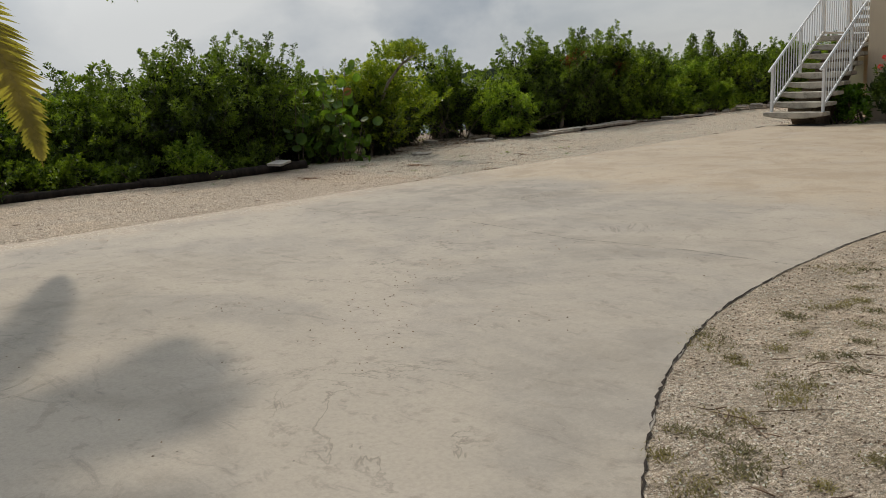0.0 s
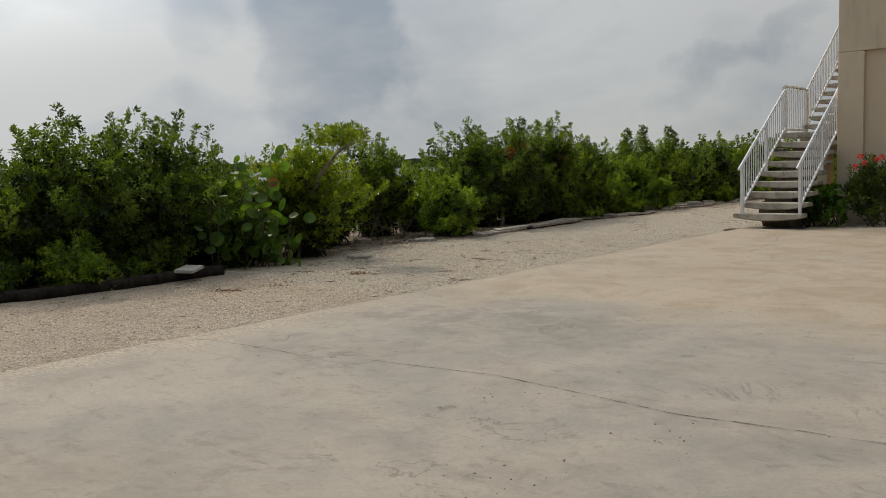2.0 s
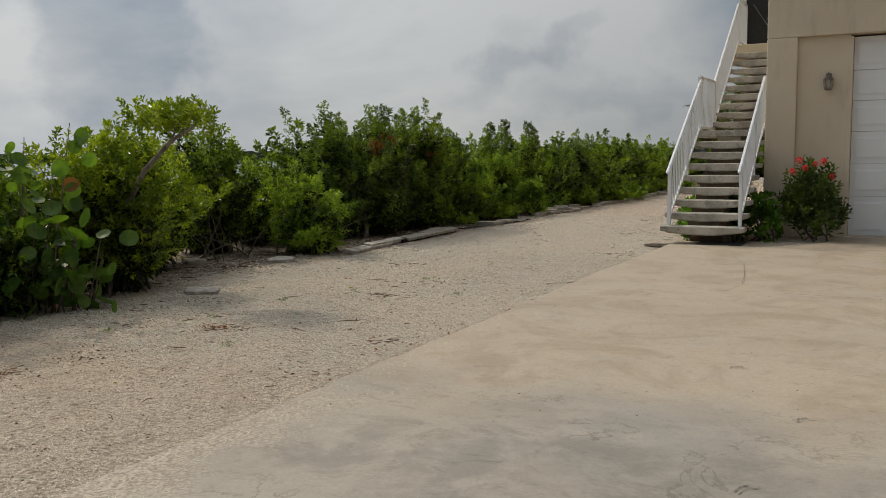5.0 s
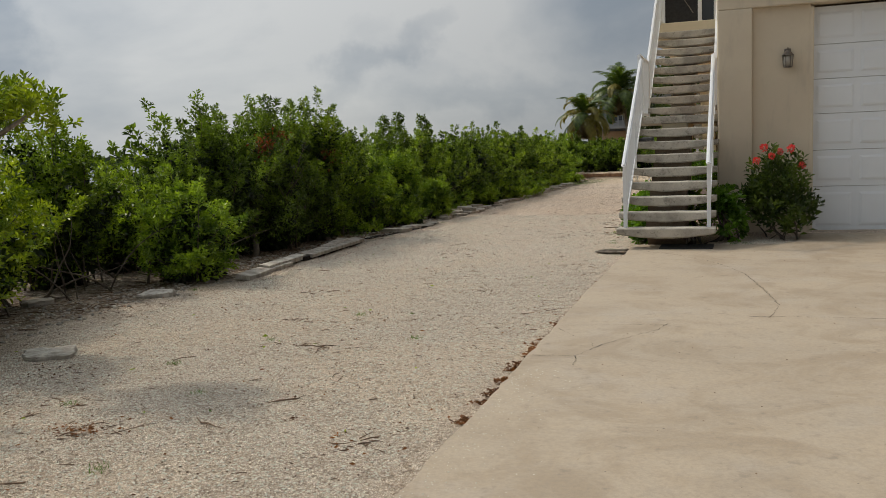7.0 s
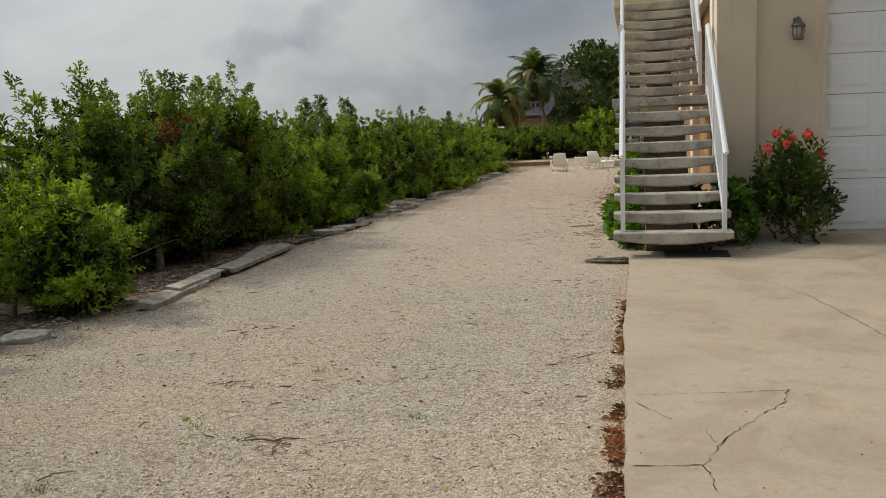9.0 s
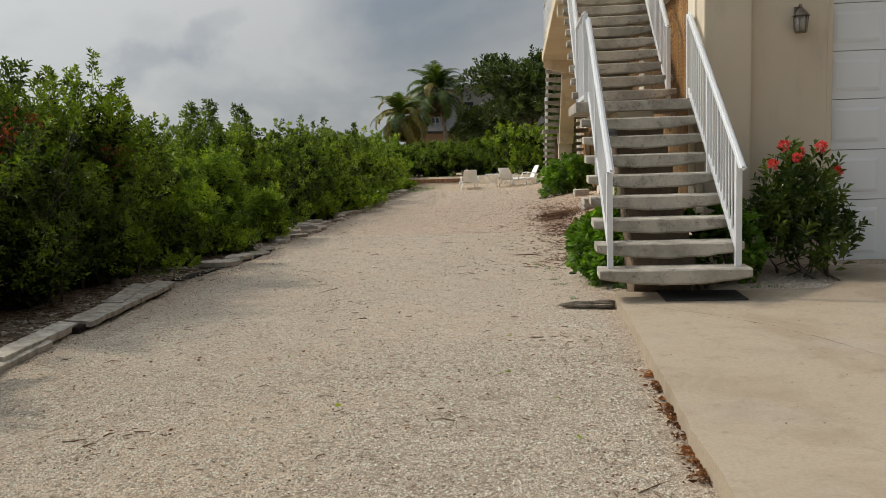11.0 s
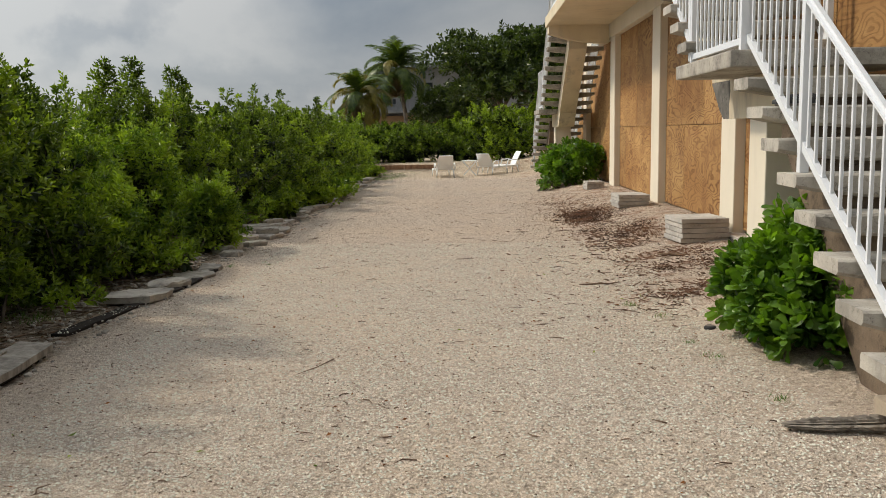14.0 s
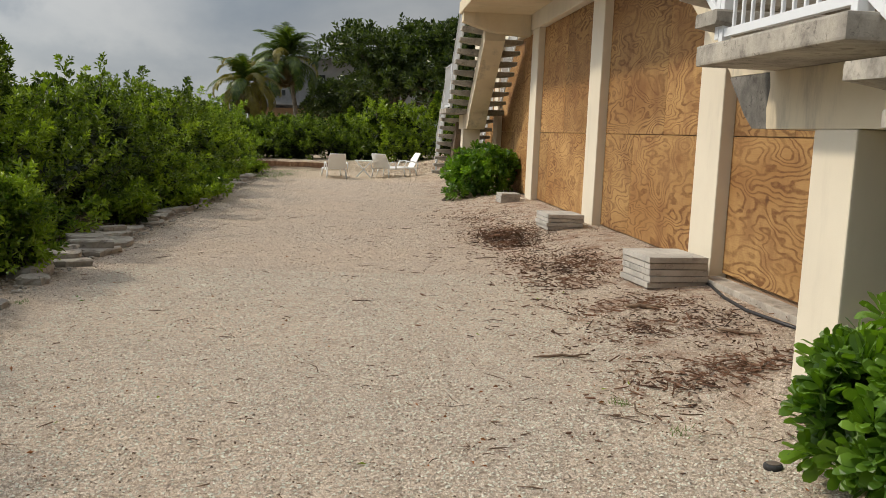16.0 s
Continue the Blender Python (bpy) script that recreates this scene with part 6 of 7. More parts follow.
def board_thing(p0, p1, w, h, mat, label, z=0.0, roll=0.0, name="edging_board", sag=0.0):
    a, b = Vector((*p0, ground_z(*p0) + z)), Vector((*p1, ground_z(*p1) + z))
    bm = bmesh.new()
    L = (b - a).length
    r = random.Random(int(L * 1000))
    n = max(4, int(L / 0.12))
    rows = []
    for i in range(n + 1):
        y = L * i / n
        k = r.uniform(-0.006, 0.006)
        e0, e1 = r.uniform(-0.012, 0.006) * w / 0.2, r.uniform(-0.012, 0.006) * w / 0.2
        zz = -sag * math.sin(math.pi * i / n)
        rows.append([bm.verts.new((sx * w / 2 + k + (e0 if sx > 0 else -e1), y, zz + hz + k)) for sx, hz in ((-1, -0.02), (1, -0.02), (1, h * 0.93), (0.93, h), (-0.93, h), (-1, h * 0.93))])
    for q, s in zip(rows, rows[1:]):
        for i in range(6):
            j = (i + 1) % 6
            bm.faces.new((q[i], q[j], s[j], s[i]))
    bm.faces.new(rows[0][::-1])
    bm.faces.new(rows[-1])
    bmesh.ops.recalc_face_normals(bm, faces=bm.faces)
    ob = mesh_object(name, bm, M[mat])
    d = b - a
    ob.matrix_basis = Matrix.Translation(a) @ Matrix.Rotation(math.atan2(-d.x, d.y), 4, "Z") @ Matrix.Rotation(math.asin(d.z / L), 4, "X") @ Matrix.Rotation(radians(roll), 4, "Y")
    return tagged(ob, label, "edging board", "edging along the shrubs")


board_thing((-13.84, 15.1), (-13.98, 16.5), 0.2, 0.04, "stonew", "pale weathered board along the gravel's edge", z=0.03, roll=9)
board_thing((-13.93, 15.8), (-14.06, 17.08), 0.17, 0.045, "stonew", "pale weathered board lying on another board", z=0.045, roll=7)
board_thing((-13.97, 17.0), (-14.12, 19.35), 0.11, 0.06, "log", "dark rotted timber along the gravel's edge")
board_thing((-13.99, 17.12), (-14.16, 19.4), 0.25, 0.03, "plank", "long grey flat board on dark timber", z=0.06, roll=5)
board_thing((-14.1, 18.0), (-14.3, 19.1), 0.2, 0.028, "plank", "grey flat board lying on a longer board", z=0.085, roll=3)
board_thing((-14.24, 19.9), (-14.04, 21.9), 0.13, 0.022, "log", "dark rotted timber sunk in the gravel")
board_thing((-14.02, 21.95), (-14.0, 23.0), 0.1, 0.025, "log", "dark rotted timber sunk in the gravel")


def log_thing(pts, r, label):
    root = thing("edging_log", label, "log", "edging along the shrubs")
    bm = bmesh.new()
    n = []
    for i, (a, b) in enumerate(zip(pts, pts[1:])):
        for k in range(5):
            f = k / 5
            x, y = a[0] + (b[0] - a[0]) * f, a[1] + (b[1] - a[1]) * f
            n.append((x + rs.uniform(-0.015, 0.015), y, ground_z(x, y) + r * 0.5))
    n.append((*pts[-1], ground_z(*pts[-1]) + r * 0.5))
    tube(bm, n, [r * rs.uniform(0.9, 1.08) for _ in n], 10)
    part("log", bm, M["log"], root)


log_thing([(-13.8, 0.5), (-13.65, 3.0), (-13.48, 4.6), (-13.42, 5.5)], 0.075, "dark weathered log along the gravel's edge")
log_thing([(-13.46, 5.45), (-13.36, 6.6), (-13.34, 7.6), (-13.36, 8.5)], 0.095, "thick dark weathered log along the gravel's edge")
bk = mesh_object("paver", boxes((-0.13, 0.13, -0.24, 0.24, 0, 0.045), bevel=0.008), M["paver"])
bk.matrix_basis = pose(-13.16, 7.85, ground_z(-13.2, 7.85) + 0.138, 2, 3, 38)
tagged(bk, "pale concrete paver lying on the dark log", "paver")


# driftwood, hose, garden light
root = thing("driftwood", "short grey-brown split piece of driftwood on the gravel by the slab", "driftwood", "", (-9.53, 17.8, 0.06))
bm = bmesh.new()
rd = random.Random(3)
# one split, weathered piece: ridges run along it, the thin end is torn
ridge = [rd.uniform(0.62, 1.2) for _ in range(36)]
rings = []
for k in range(33):
    f = k / 32
    body = min(1.0, 0.22 + 2.1 * f) * (1.0 if f < 0.9 else 1.0 - 3.5 * (f - 0.9))
    ring = []
    for j in range(36):
        a = 2 * math.pi * j / 36
        q = body * ridge[j] * rd.uniform(0.88, 1.1) * (1.0 + 0.14 * math.sin(7 * f + 1.0))
        ring.append(bm.verts.new((-0.23 + 0.5 * f + rd.uniform(-0.006, 0.006), 0.05 * (f - 0.4) ** 2 + 0.062 * q * math.cos(a), 0.014 + 0.034 * q * math.sin(a))))
    rings.append(ring)
for lo, hi in zip(rings, rings[1:]):
    for j in range(36):
        bm.faces.new((lo[j], hi[j], hi[(j + 1) % 36], lo[(j + 1) % 36]))
bm.faces.new(rings[0])
bm.faces.new(rings[-1][::-1])
bmesh.ops.recalc_face_normals(bm, faces=bm.faces)
part("stick", bm, M["drift"], root)
root = thing("garden_hose", "black garden hose lying along the foot of the wall", "hose")
bm = bmesh.new()
hose = [(-8.2, 24.0), (-8.28, 23.6), (-8.36, 23.2), (-8.4, 22.7), (-8.34, 22.3), (-8.3, 22.0)]
tube(bm, [(x, y, ground_z(x, y) + 0.015) for x, y in hose], 0.014, 7)
part("tube", bm, M["hose"], root)
bm = bmesh.new()
hose = [(-8.3, 22.0), (-8.4, 21.7), (-8.5, 21.4)]
tube(bm, [(x, y, ground_z(x, y) + 0.015) for x, y in hose], 0.012, 7)
part("green_end", bm, M["greenhose"], root, "green hose end")
root = thing("garden_light", "round black garden light lying on the gravel by the shrub", "light", "", (-9.52, 19.95, ground_z(-9.52, 19.95)))
bm = bmesh.new()
tube(bm, [(0, 0, -0.005), (0, 0, 0.012), (0, 0, 0.02)], [0.042, 0.042, 0.034], 16)
part("rim", bm, M["seal"], root)
bm = bmesh.new()
tube(bm, [(0, 0, 0.0205), (0, 0, 0.023)], [0.031, 0.029], 16)
part("lens", bm, M["bronze"], root)


# ---- sun loungers and table on the sandy yard ----
def lounger(x, y, turn, back, seed):
    root = thing("sun_lounger", "white plastic slatted sun lounger on the sand", "lounger", "loungers in the yard", (x, y, ground_z(x, y)))
    root.rotation_euler.z = radians(turn)
    root.scale = (0.94, 0.94, 0.82)
    m = M["plastic"]
    part("seat_frame", boxes((-0.3, -0.26, -0.1, 1.15, 0.27, 0.33), (0.26, 0.3, -0.1, 1.15, 0.27, 0.33), (-0.3, 0.3, 1.1, 1.15, 0.27, 0.33), bevel=0.012), m, root)
    for k in range(9):
        part("seat_slat", boxes((-0.26, 0.26, 0.02 + k * 0.12, 0.11 + k * 0.12, 0.315, 0.335), bevel=0.006), m, root)
    bm = bmesh.new()
    c, s = math.cos(radians(back)), math.sin(radians(back))
    n = 8
    rows = []
    for i in range(n + 1):
        f = i / n
        w = 0.27 * (1 - 0.12 * f ** 3)
        q = 0.6 * f
        bulge = 0.03 * math.sin(math.pi * f)
        rows.append([bm.verts.new((sx * w, -q * c + d * s, 0.32 + q * s + d * c + bulge)) for sx, d in ((-1, 0), (1, 0), (1, 0.025), (-1, 0.025))])
    for a, b in zip(rows, rows[1:]):
        for k in range(4):
            bm.faces.new((a[k], a[(k + 1) % 4], b[(k + 1) % 4], b[k]))
    bm.faces.new(rows[0][::-1])
    bm.faces.new(rows[-1])
    bmesh.ops.recalc_face_normals(bm, faces=bm.faces)
    part("backrest", bm, m, root)
    for sx in (-1, 1):
        bm = bmesh.new()
        tube(bm, [(sx * 0.31, -0.12, 0.3), (sx * 0.33, -0.1, 0.5), (sx * 0.33, 0.08, 0.56), (sx * 0.33, 0.3, 0.54), (sx * 0.32, 0.38, 0.3)], 0.022, 7)
        part("armrest", bm, m, root)
        for yy in (-0.05, 1.05):
            bm = bmesh.new()
            tube(bm, [(sx * 0.28, yy, 0.3), (sx * 0.3, yy + (0.05 if yy > 0.5 else -0.05), 0.0)], [0.028, 0.022], 7)
            part("leg", bm, m, root)


lounger(-12.03, 41.6, 10, 64, 1)
lounger(-10.7, 42.6, -28, 60, 2)
lounger(-9.75, 43.9, 108, 66, 3)
root = thing("side_table", "small white plastic folding side table", "table", "", (-11.25, 42.5, ground_z(-11.25, 42.5)))
part("table_top", boxes((-0.26, 0.26, -0.2, 0.2, 0.46, 0.49), bevel=0.01), M["plastic"], root)
for sx in (-1, 1):
    for sy in (-1, 1):
        bm = bmesh.new()
        bar(bm, (sx * 0.22, sy * 0.16, 0.46), (-sx * 0.2, sy * 0.16, 0.0), 0.03, 0.03)
        part("leg", bm, M["plastic"], root)
# timber wall at the end of the yard
root = thing("timber_wall", "low brown timber retaining wall at the end of the yard", "retaining wall")
for k in range(2):
    for x0, x1 in ((-14.6, -13.6), (-13.59, -12.2)):
        part("board", boxes((x0, x1, 45.1 + 0.01 * k, 45.25, 0.02 + 0.14 * k, 0.155 + 0.14 * k), bevel=0.008), M["redwood"], root)


# ---- neighbouring house behind the trees ----
def neighbour():
    root = thing("neighbour_house", "grey house with a low roof and balcony behind the trees", "house")
    wl = part("wall", boxes((-19, -6, 80, 92, 0, 6.2)), M["grey_wall"], root)
    part("roof", boxes((-15.5, -5, 79, 93, 6.2, 6.5), (-19.5, -15.4, 79.4, 93, 5.4, 5.7)), M["roof"], root)
    part("lower_wall", boxes((-18.8, -10, 79.7, 80.05, 0.2, 2.7)), M["brownwall"], root, "brown lower storey wall")
    b = part("balcony", boxes((-18.9, -14.5, 78.3, 80, 2.9, 3.1), (-18.9, -14.5, 78.3, 78.36, 3.9, 4.0)), M["grey_wall"], root)
    for k in range(12):
        part("baluster", boxes((-18.9 + k * 0.39, -18.82 + k * 0.39, 78.3, 78.36, 3.1, 3.9)), M["grey_wall"], b)
    for x in (-18.0, -15.2, -12.6):
        w = part("window", boxes((x, x + 1.3, 79.94, 80.02, 3.5, 5.2)), M["grey_wall"], root)
        part("pane", boxes((x + 0.08, x + 1.22, 79.9, 79.935, 3.58, 5.12)), M["glass"], w)
    part("antenna", boxes((-13.35, -13.3, 82, 82.05, 6.5, 8.4), (-13.7, -13.0, 82, 82.05, 7.3, 7.34)), M["white"], root)


neighbour()


# ---- loose stuff on the ground ----
def scatter_leaves(name, pts, size, mat, seed, label, cat, flat=0.35, ratio=0.45):
    rng = np.random.default_rng(seed)
    P = np.array(pts)
    D = unit(np.stack([rng.normal(size=len(P)), rng.normal(size=len(P)), rng.uniform(-0.05, flat, len(P))], axis=1))
    V, F = leaf_arrays(P, D, size * rng.uniform(0.35, 1.3, len(P)), size * ratio * rng.uniform(0.7, 1.2, len(P)), rng)
    tagged(raw_mesh(name, V, F, M[mat]), label, cat, kind="stuff")


rl = random.Random(77)
pts = []
for _ in range(2600):
    y = 10.0 + 5.6 * rl.random() ** 1.15
    x = -9.25 - abs(rl.gauss(0, 0.03 + 0.05 * max(0, noise.noise((y * 2.1, 7, 1)) + 0.3) * min(1, (16.5 - y) / 4)))
    if noise.noise((y * 2.4, 2, 5)) + noise.noise((y * 7.0, 4, 5)) > -0.08:
        pts.append((x, y, ground_z(x, y) + rl.uniform(0.004, 0.02)))
scatter_leaves("leaf_litter", pts, 0.036, "litter", 1, "red-brown dead leaves along the slab's edge", "dead leaves")
pts = []
for _ in range(2600):
    y = rl.uniform(20.5, 31)
    x = -9.35 + rl.gauss(0, 0.5)
    if x > -8.3:
        continue
    if noise.noise((x * 1.1, y * 0.8, 9)) + 0.9 * noise.noise((x * 3.6, y * 2.4, 3)) > 0.42:
        pts.append((x, y, ground_z(x, y) + rl.uniform(0.004, 0.02)))
scatter_leaves("leaf_mulch", pts, 0.03, "mulch", 2, "brown dead leaves and bark mulch on the gravel", "dead leaves", 0.3, 0.5)
pts = []
for cx, cy, n, s in ((-9.25, 28.0, 2000, 0.3), (-9.35, 27.0, 700, 0.2), (-9.05, 25.6, 700, 0.24), (-9.0, 24.9, 420, 0.16), (-9.55, 25.8, 360, 0.15), (-9.4, 22.4, 160, 0.22), (-9.3, 30.2, 420, 0.4), (-8.75, 22.9, 260, 0.2), (-8.85, 21.9, 160, 0.25), (-12.2, 9.5, 25, 0.25), (-12.6, 10.4, 50, 0.2), (-11.6, 8.1, 60, 0.12), (-14.3, 12.6, 260, 0.4), (-14.6, 20.0, 260, 0.5), (-14.7, 16.5, 250, 0.5), (-14.5, 17.9, 250, 0.35)):
    for _ in range(n):
        x, y = cx + rl.gauss(0, s), cy + rl.gauss(0, s * 1.6)
        pts.append((x, y, ground_z(x, y) + rl.uniform(0.004, 0.03)))
scatter_leaves("mulch_patch", pts, 0.034, "mulch", 3, "patches of dark brown mulch on the gravel", "mulch", 0.45, 0.36)


def twigs(name, region, n, seed, label, size=(0.05, 0.22), thick=0.004, zf=ground_z):
    r = random.Random(seed)
    bm = bmesh.new()
    for _ in range(n):
        x, y = region(r)
        z = zf(x, y) + thick
        a, l = r.uniform(0, 6.28), r.uniform(*size) * (2.2 if r.random() < 0.08 else 1)
        b = a + r.uniform(-1.0, 1.0)
        p0 = Vector((x, y, z))
        p1 = p0 + Vector((math.cos(a), math.sin(a), 0)) * l * 0.5 + Vector((0, 0, r.uniform(0, 0.012)))
        p2 = p1 + Vector((math.cos(b), math.sin(b), 0)) * l * 0.5
        p1 = p1 + Vector((r.uniform(-0.1, 0.1), r.uniform(-0.1, 0.1), 0)) * l
        if r.random() < 0.3:
            # a side twig
            tube(bm, [p1, p1.lerp(p2, 0.5) + Vector((math.sin(b), -math.cos(b), 0)) * l * 0.3], [thick * 0.5, thick * 0.25], 4, cap=False)
        t = thick * r.uniform(0.5, 1.3)
        tube(bm, [p0, p1, p2], [t, t, t * 0.5], 4, cap=False)
    tagged(mesh_object(name, bm, M["twig"]), label, "twigs", kind="stuff")


twigs("twigs", lambda r: (r.uniform(-14.0, -9.5), r.uniform(2, 40)), 900, 5, "dry twigs scattered over the gravel", (0.02, 0.09), 0.0028)
twigs("twig_litter", lambda r: (-9.2 + r.gauss(0, 0.42), r.uniform(20, 33)), 550, 6, "dry twigs and bark by the boarded wall", (0.02, 0.09), 0.0026)
twigs("bark_sticks", lambda r: (-9.75 + r.gauss(0, 0.65), 20.6 + 9.5 * r.random() ** 1.2), 28, 26, "dark fallen sticks lying near the boarded wall", (0.05, 0.2), 0.004)
twigs("gravel_sticks", lambda r: (r.uniform(-13.6, -10.2), r.uniform(8.5, 30)), 34, 27, "thin dark sticks lying on the gravel", (0.06, 0.2), 0.0035)
twigs("soil_twigs", lambda r: (r.uniform(-15.2, -14.25), r.uniform(10.5, 32)), 500, 7, "dry twigs on the soil under the shrubs", (0.06, 0.35), 0.006)


def bark_shards(name, heaps, seed, label, size=(0.02, 0.075)):
    """Split flat shards of bark that lie across one another in heaps."""
    r = random.Random(seed)
    V, F = [], []
    for cx, cy, sx, sy, n in heaps:
        for _ in range(n):
            x, y = cx + r.gauss(0, sx), cy + r.gauss(0, sy)
            if x > -8.32 and y > 20.3:
                continue
            l, w, h = r.uniform(*size), r.uniform(0.006, 0.02), r.uniform(0.002, 0.007)
            rot = Matrix.Translation((x, y, ground_z(x, y) + 0.004 + abs(r.gauss(0, 0.012)))) @ Euler((r.gauss(0, 0.3), r.gauss(0, 0.16), r.uniform(0, 6.28))).to_matrix().to_4x4()
            i = len(V)
            for px, k in ((-0.5, 0.35), (0.05, 1.0), (0.5, 0.25)):
                for py, pz in ((-1, 0), (1, 0), (0.7, 1), (-0.8, 1)):
                    V.append(tuple(rot @ Vector((px * l, py * w * k * 0.5 + r.uniform(-0.2, 0.2) * w, pz * h))))
            for b in (i, i + 4):
                F += [(b + k, b + (k + 1) % 4, b + 4 + (k + 1) % 4, b + 4 + k) for k in range(4)]
            F += [(i + 3, i + 2, i + 1, i), (i + 8, i + 9, i + 10, i + 11)]
    tagged(raw_mesh(name, V, F, M["mulch"]), label, "bark", kind="stuff")


bark_shards("bark_mulch", [(-9.45, 28.0, 0.2, 0.42, 520), (-9.5, 27.2, 0.16, 0.25, 160), (-9.35, 29.2, 0.25, 0.4, 120), (-9.15, 25.2, 0.28, 0.25, 210), (-9.45, 24.4, 0.22, 0.3, 150), (-9.05, 23.3, 0.35, 0.2, 130), (-9.2, 22.5, 0.3, 0.2, 110),
                           (-9.0, 21.45, 0.3, 0.14, 190), (-9.4, 21.2, 0.25, 0.16, 110), (-8.75, 22.4, 0.2, 0.3, 110), (-9.6, 20.4, 0.3, 0.3, 30), (-9.6, 26.0, 0.5, 0.9, 120), (-9.5, 31.0, 0.4, 0.7, 110), (-10.0, 23.0, 0.5, 1.2, 50)],
            91, "dark red-brown split bark lying in heaps on the gravel")


bark_shards("bark_chunks", [(-9.45, 28.0, 0.16, 0.3, 130), (-9.4, 27.1, 0.14, 0.25, 40), (-9.15, 25.3, 0.2, 0.2, 60), (-9.35, 24.5, 0.2, 0.25, 40), (-9.05, 23.3, 0.3, 0.15, 40), (-9.1, 22.5, 0.3, 0.15, 36), (-9.0, 21.4, 0.3, 0.12, 46), (-9.4, 21.2, 0.25, 0.12, 26)],
            92, "larger pieces of red-brown bark and stick on the gravel", (0.07, 0.19))


def fallen_stick(x, y, turn, long, thick, seed, label):
    """A forked dark stick with knots."""
    r = random.Random(seed)
    root = thing("fallen_stick", label, "stick", "sticks by the boarded wall", (x, y, ground_z(x, y)))
    root.rotation_euler.z = radians(turn)
    pts = [(long * (k / 6 - 0.5), r.uniform(-0.02, 0.02), thick * 0.7 + r.uniform(0, 0.01)) for k in range(7)]
    bm = bmesh.new()
    tube(bm, pts, [thick * f for f in (0.5, 0.9, 1.0, 1.1, 0.8, 0.7, 0.25)], 7)
    part("stem", bm, M["twig"], root)
    bm = bmesh.new()
    a = Vector(pts[3])
    tube(bm, [a, a + Vector((long * 0.12, -long * 0.12, 0.004)), a + Vector((long * 0.3, -long * 0.2, -0.004))], [thick * 0.8, thick * 0.6, thick * 0.2], 6)
    part("fork", bm, M["twig"], root)


fallen_stick(-10.02, 21.85, 12, 0.42, 0.009, 1, "forked dark stick lying on the gravel")
fallen_stick(-9.05, 23.1, -10, 0.34, 0.018, 2, "short thick dark stick near the pavers")
fallen_stick(-8.72, 22.1, -35, 0.3, 0.012, 3, "thin dark stick by the hose")
fallen_stick(-9.9, 26.2, 20, 0.3, 0.006, 4, "thin dark stick lying on the gravel")
fallen_stick(-11.05, 11.75, 15, 0.34, 0.005, 5, "thin forked dry stick lying on the gravel")
fallen_stick(-10.75, 9.75, -25, 0.3, 0.005, 6, "thin dry stick lying on the gravel")
fallen_stick(-10.55, 10.3, 48, 0.24, 0.005, 7, "thin bent dry stick lying on the gravel")


def grass_tufts(name, spots, mat, seed, label, h=0.06, rise=0.7):
    r = random.Random(seed)
    V, F = [], []
    for cx, cy, cz, rad, n in spots:
        for _ in range(n):
            x, y = cx + r.gauss(0, rad), cy + r.gauss(0, rad)
            a, l, w = r.uniform(0, 6.28), h * r.uniform(0.4, 1.2), 0.003
            dx, dy = math.cos(a), math.sin(a)
            i = len(V)
            V += [(x - dy * w, y + dx * w, cz), (x + dy * w, y - dx * w, cz), (x + dx * l * 0.7, y + dy * l * 0.7, cz + l * rise)]
            F.append((i, i + 1, i + 2))
    tagged(raw_mesh(name, V, F, M[mat]), label, "grass", kind="stuff")


spots = []
for cx, cy, rad, n in ((-2.4, 3.91, 0.08, 66), (-2.29, 3.79, 0.07, 46), (-1.73, 3.53, 0.11, 106), (-1.67, 3.35, 0.06, 56), (-1.71, 3.02, 0.06, 56), (-1.55, 2.75, 0.09, 86), (-1.46, 2.62, 0.06, 60), (-1.51, 2.42, 0.07, 68), (-1.75, 2.54, 0.04, 44), (-2.28, 4.52, 0.04, 38), (-2.19, 4.49, 0.03, 34), (-2.2, 4.77, 0.06, 42), (-2.12, 4.87, 0.04, 38), (-2.07, 5.04, 0.05, 46), (-2.19, 5.33, 0.05, 44), (-1.94, 4.88, 0.04, 38), (-1.72, 4.04, 0.03, 34), (-1.61, 3.87, 0.03, 35), (-2.04, 4.24, 0.02, 31), (-2.03, 3.94, 0.03, 32), (-1.8, 3.94, 0.03, 32), (-1.76, 4.29, 0.02, 29), (-2.11, 3.68, 0.02, 31), (-2.04, 3.62, 0.02, 31), (-1.83, 2.79, 0.03, 31), (-1.71, 2.81, 0.03, 31), (-1.16, 2.99, 0.03, 36), (-1.21, 2.69, 0.01, 26), (-2.37, 5.83, 0.09, 55), (-2.53, 5.72, 0.12, 52), (-1.8, 4.61, 0.07, 42)):
    for _ in range(max(4, n // 3)):
        spots.append((cx + rl.gauss(0, rad * 0.8), cy + rl.gauss(0, rad * 0.8), 0.0855 + 0.0033 * cy, 0.025, 12))
grass_tufts("grass_tufts", spots, "grass", 3, "dry olive grass tufts in the gravel bed", 0.034, 0.32)
spots = [(x, y, ground_z(x, y), 0.035, 30) for x, y in ((-11.6, 11.9), (-11.9, 11.0), (-10.9, 9.0), (-12.3, 9.0), (-10.4, 12.2), (-11.2, 10.3), (-9.7, 19.2), (-9.75, 19.6), (-9.6, 18.3), (-9.75, 20.4), (-9.9, 20.9), (-7.9, 18.3), (-7.7, 18.25), (-14.0, 14.3), (-13.9, 23.2), (-12.6, 6.3), (-11.9, 9.9), (-11.3, 13.1))]
grass_tufts("weeds", spots, "green_grass", 4, "small green weeds in the gravel", 0.05)
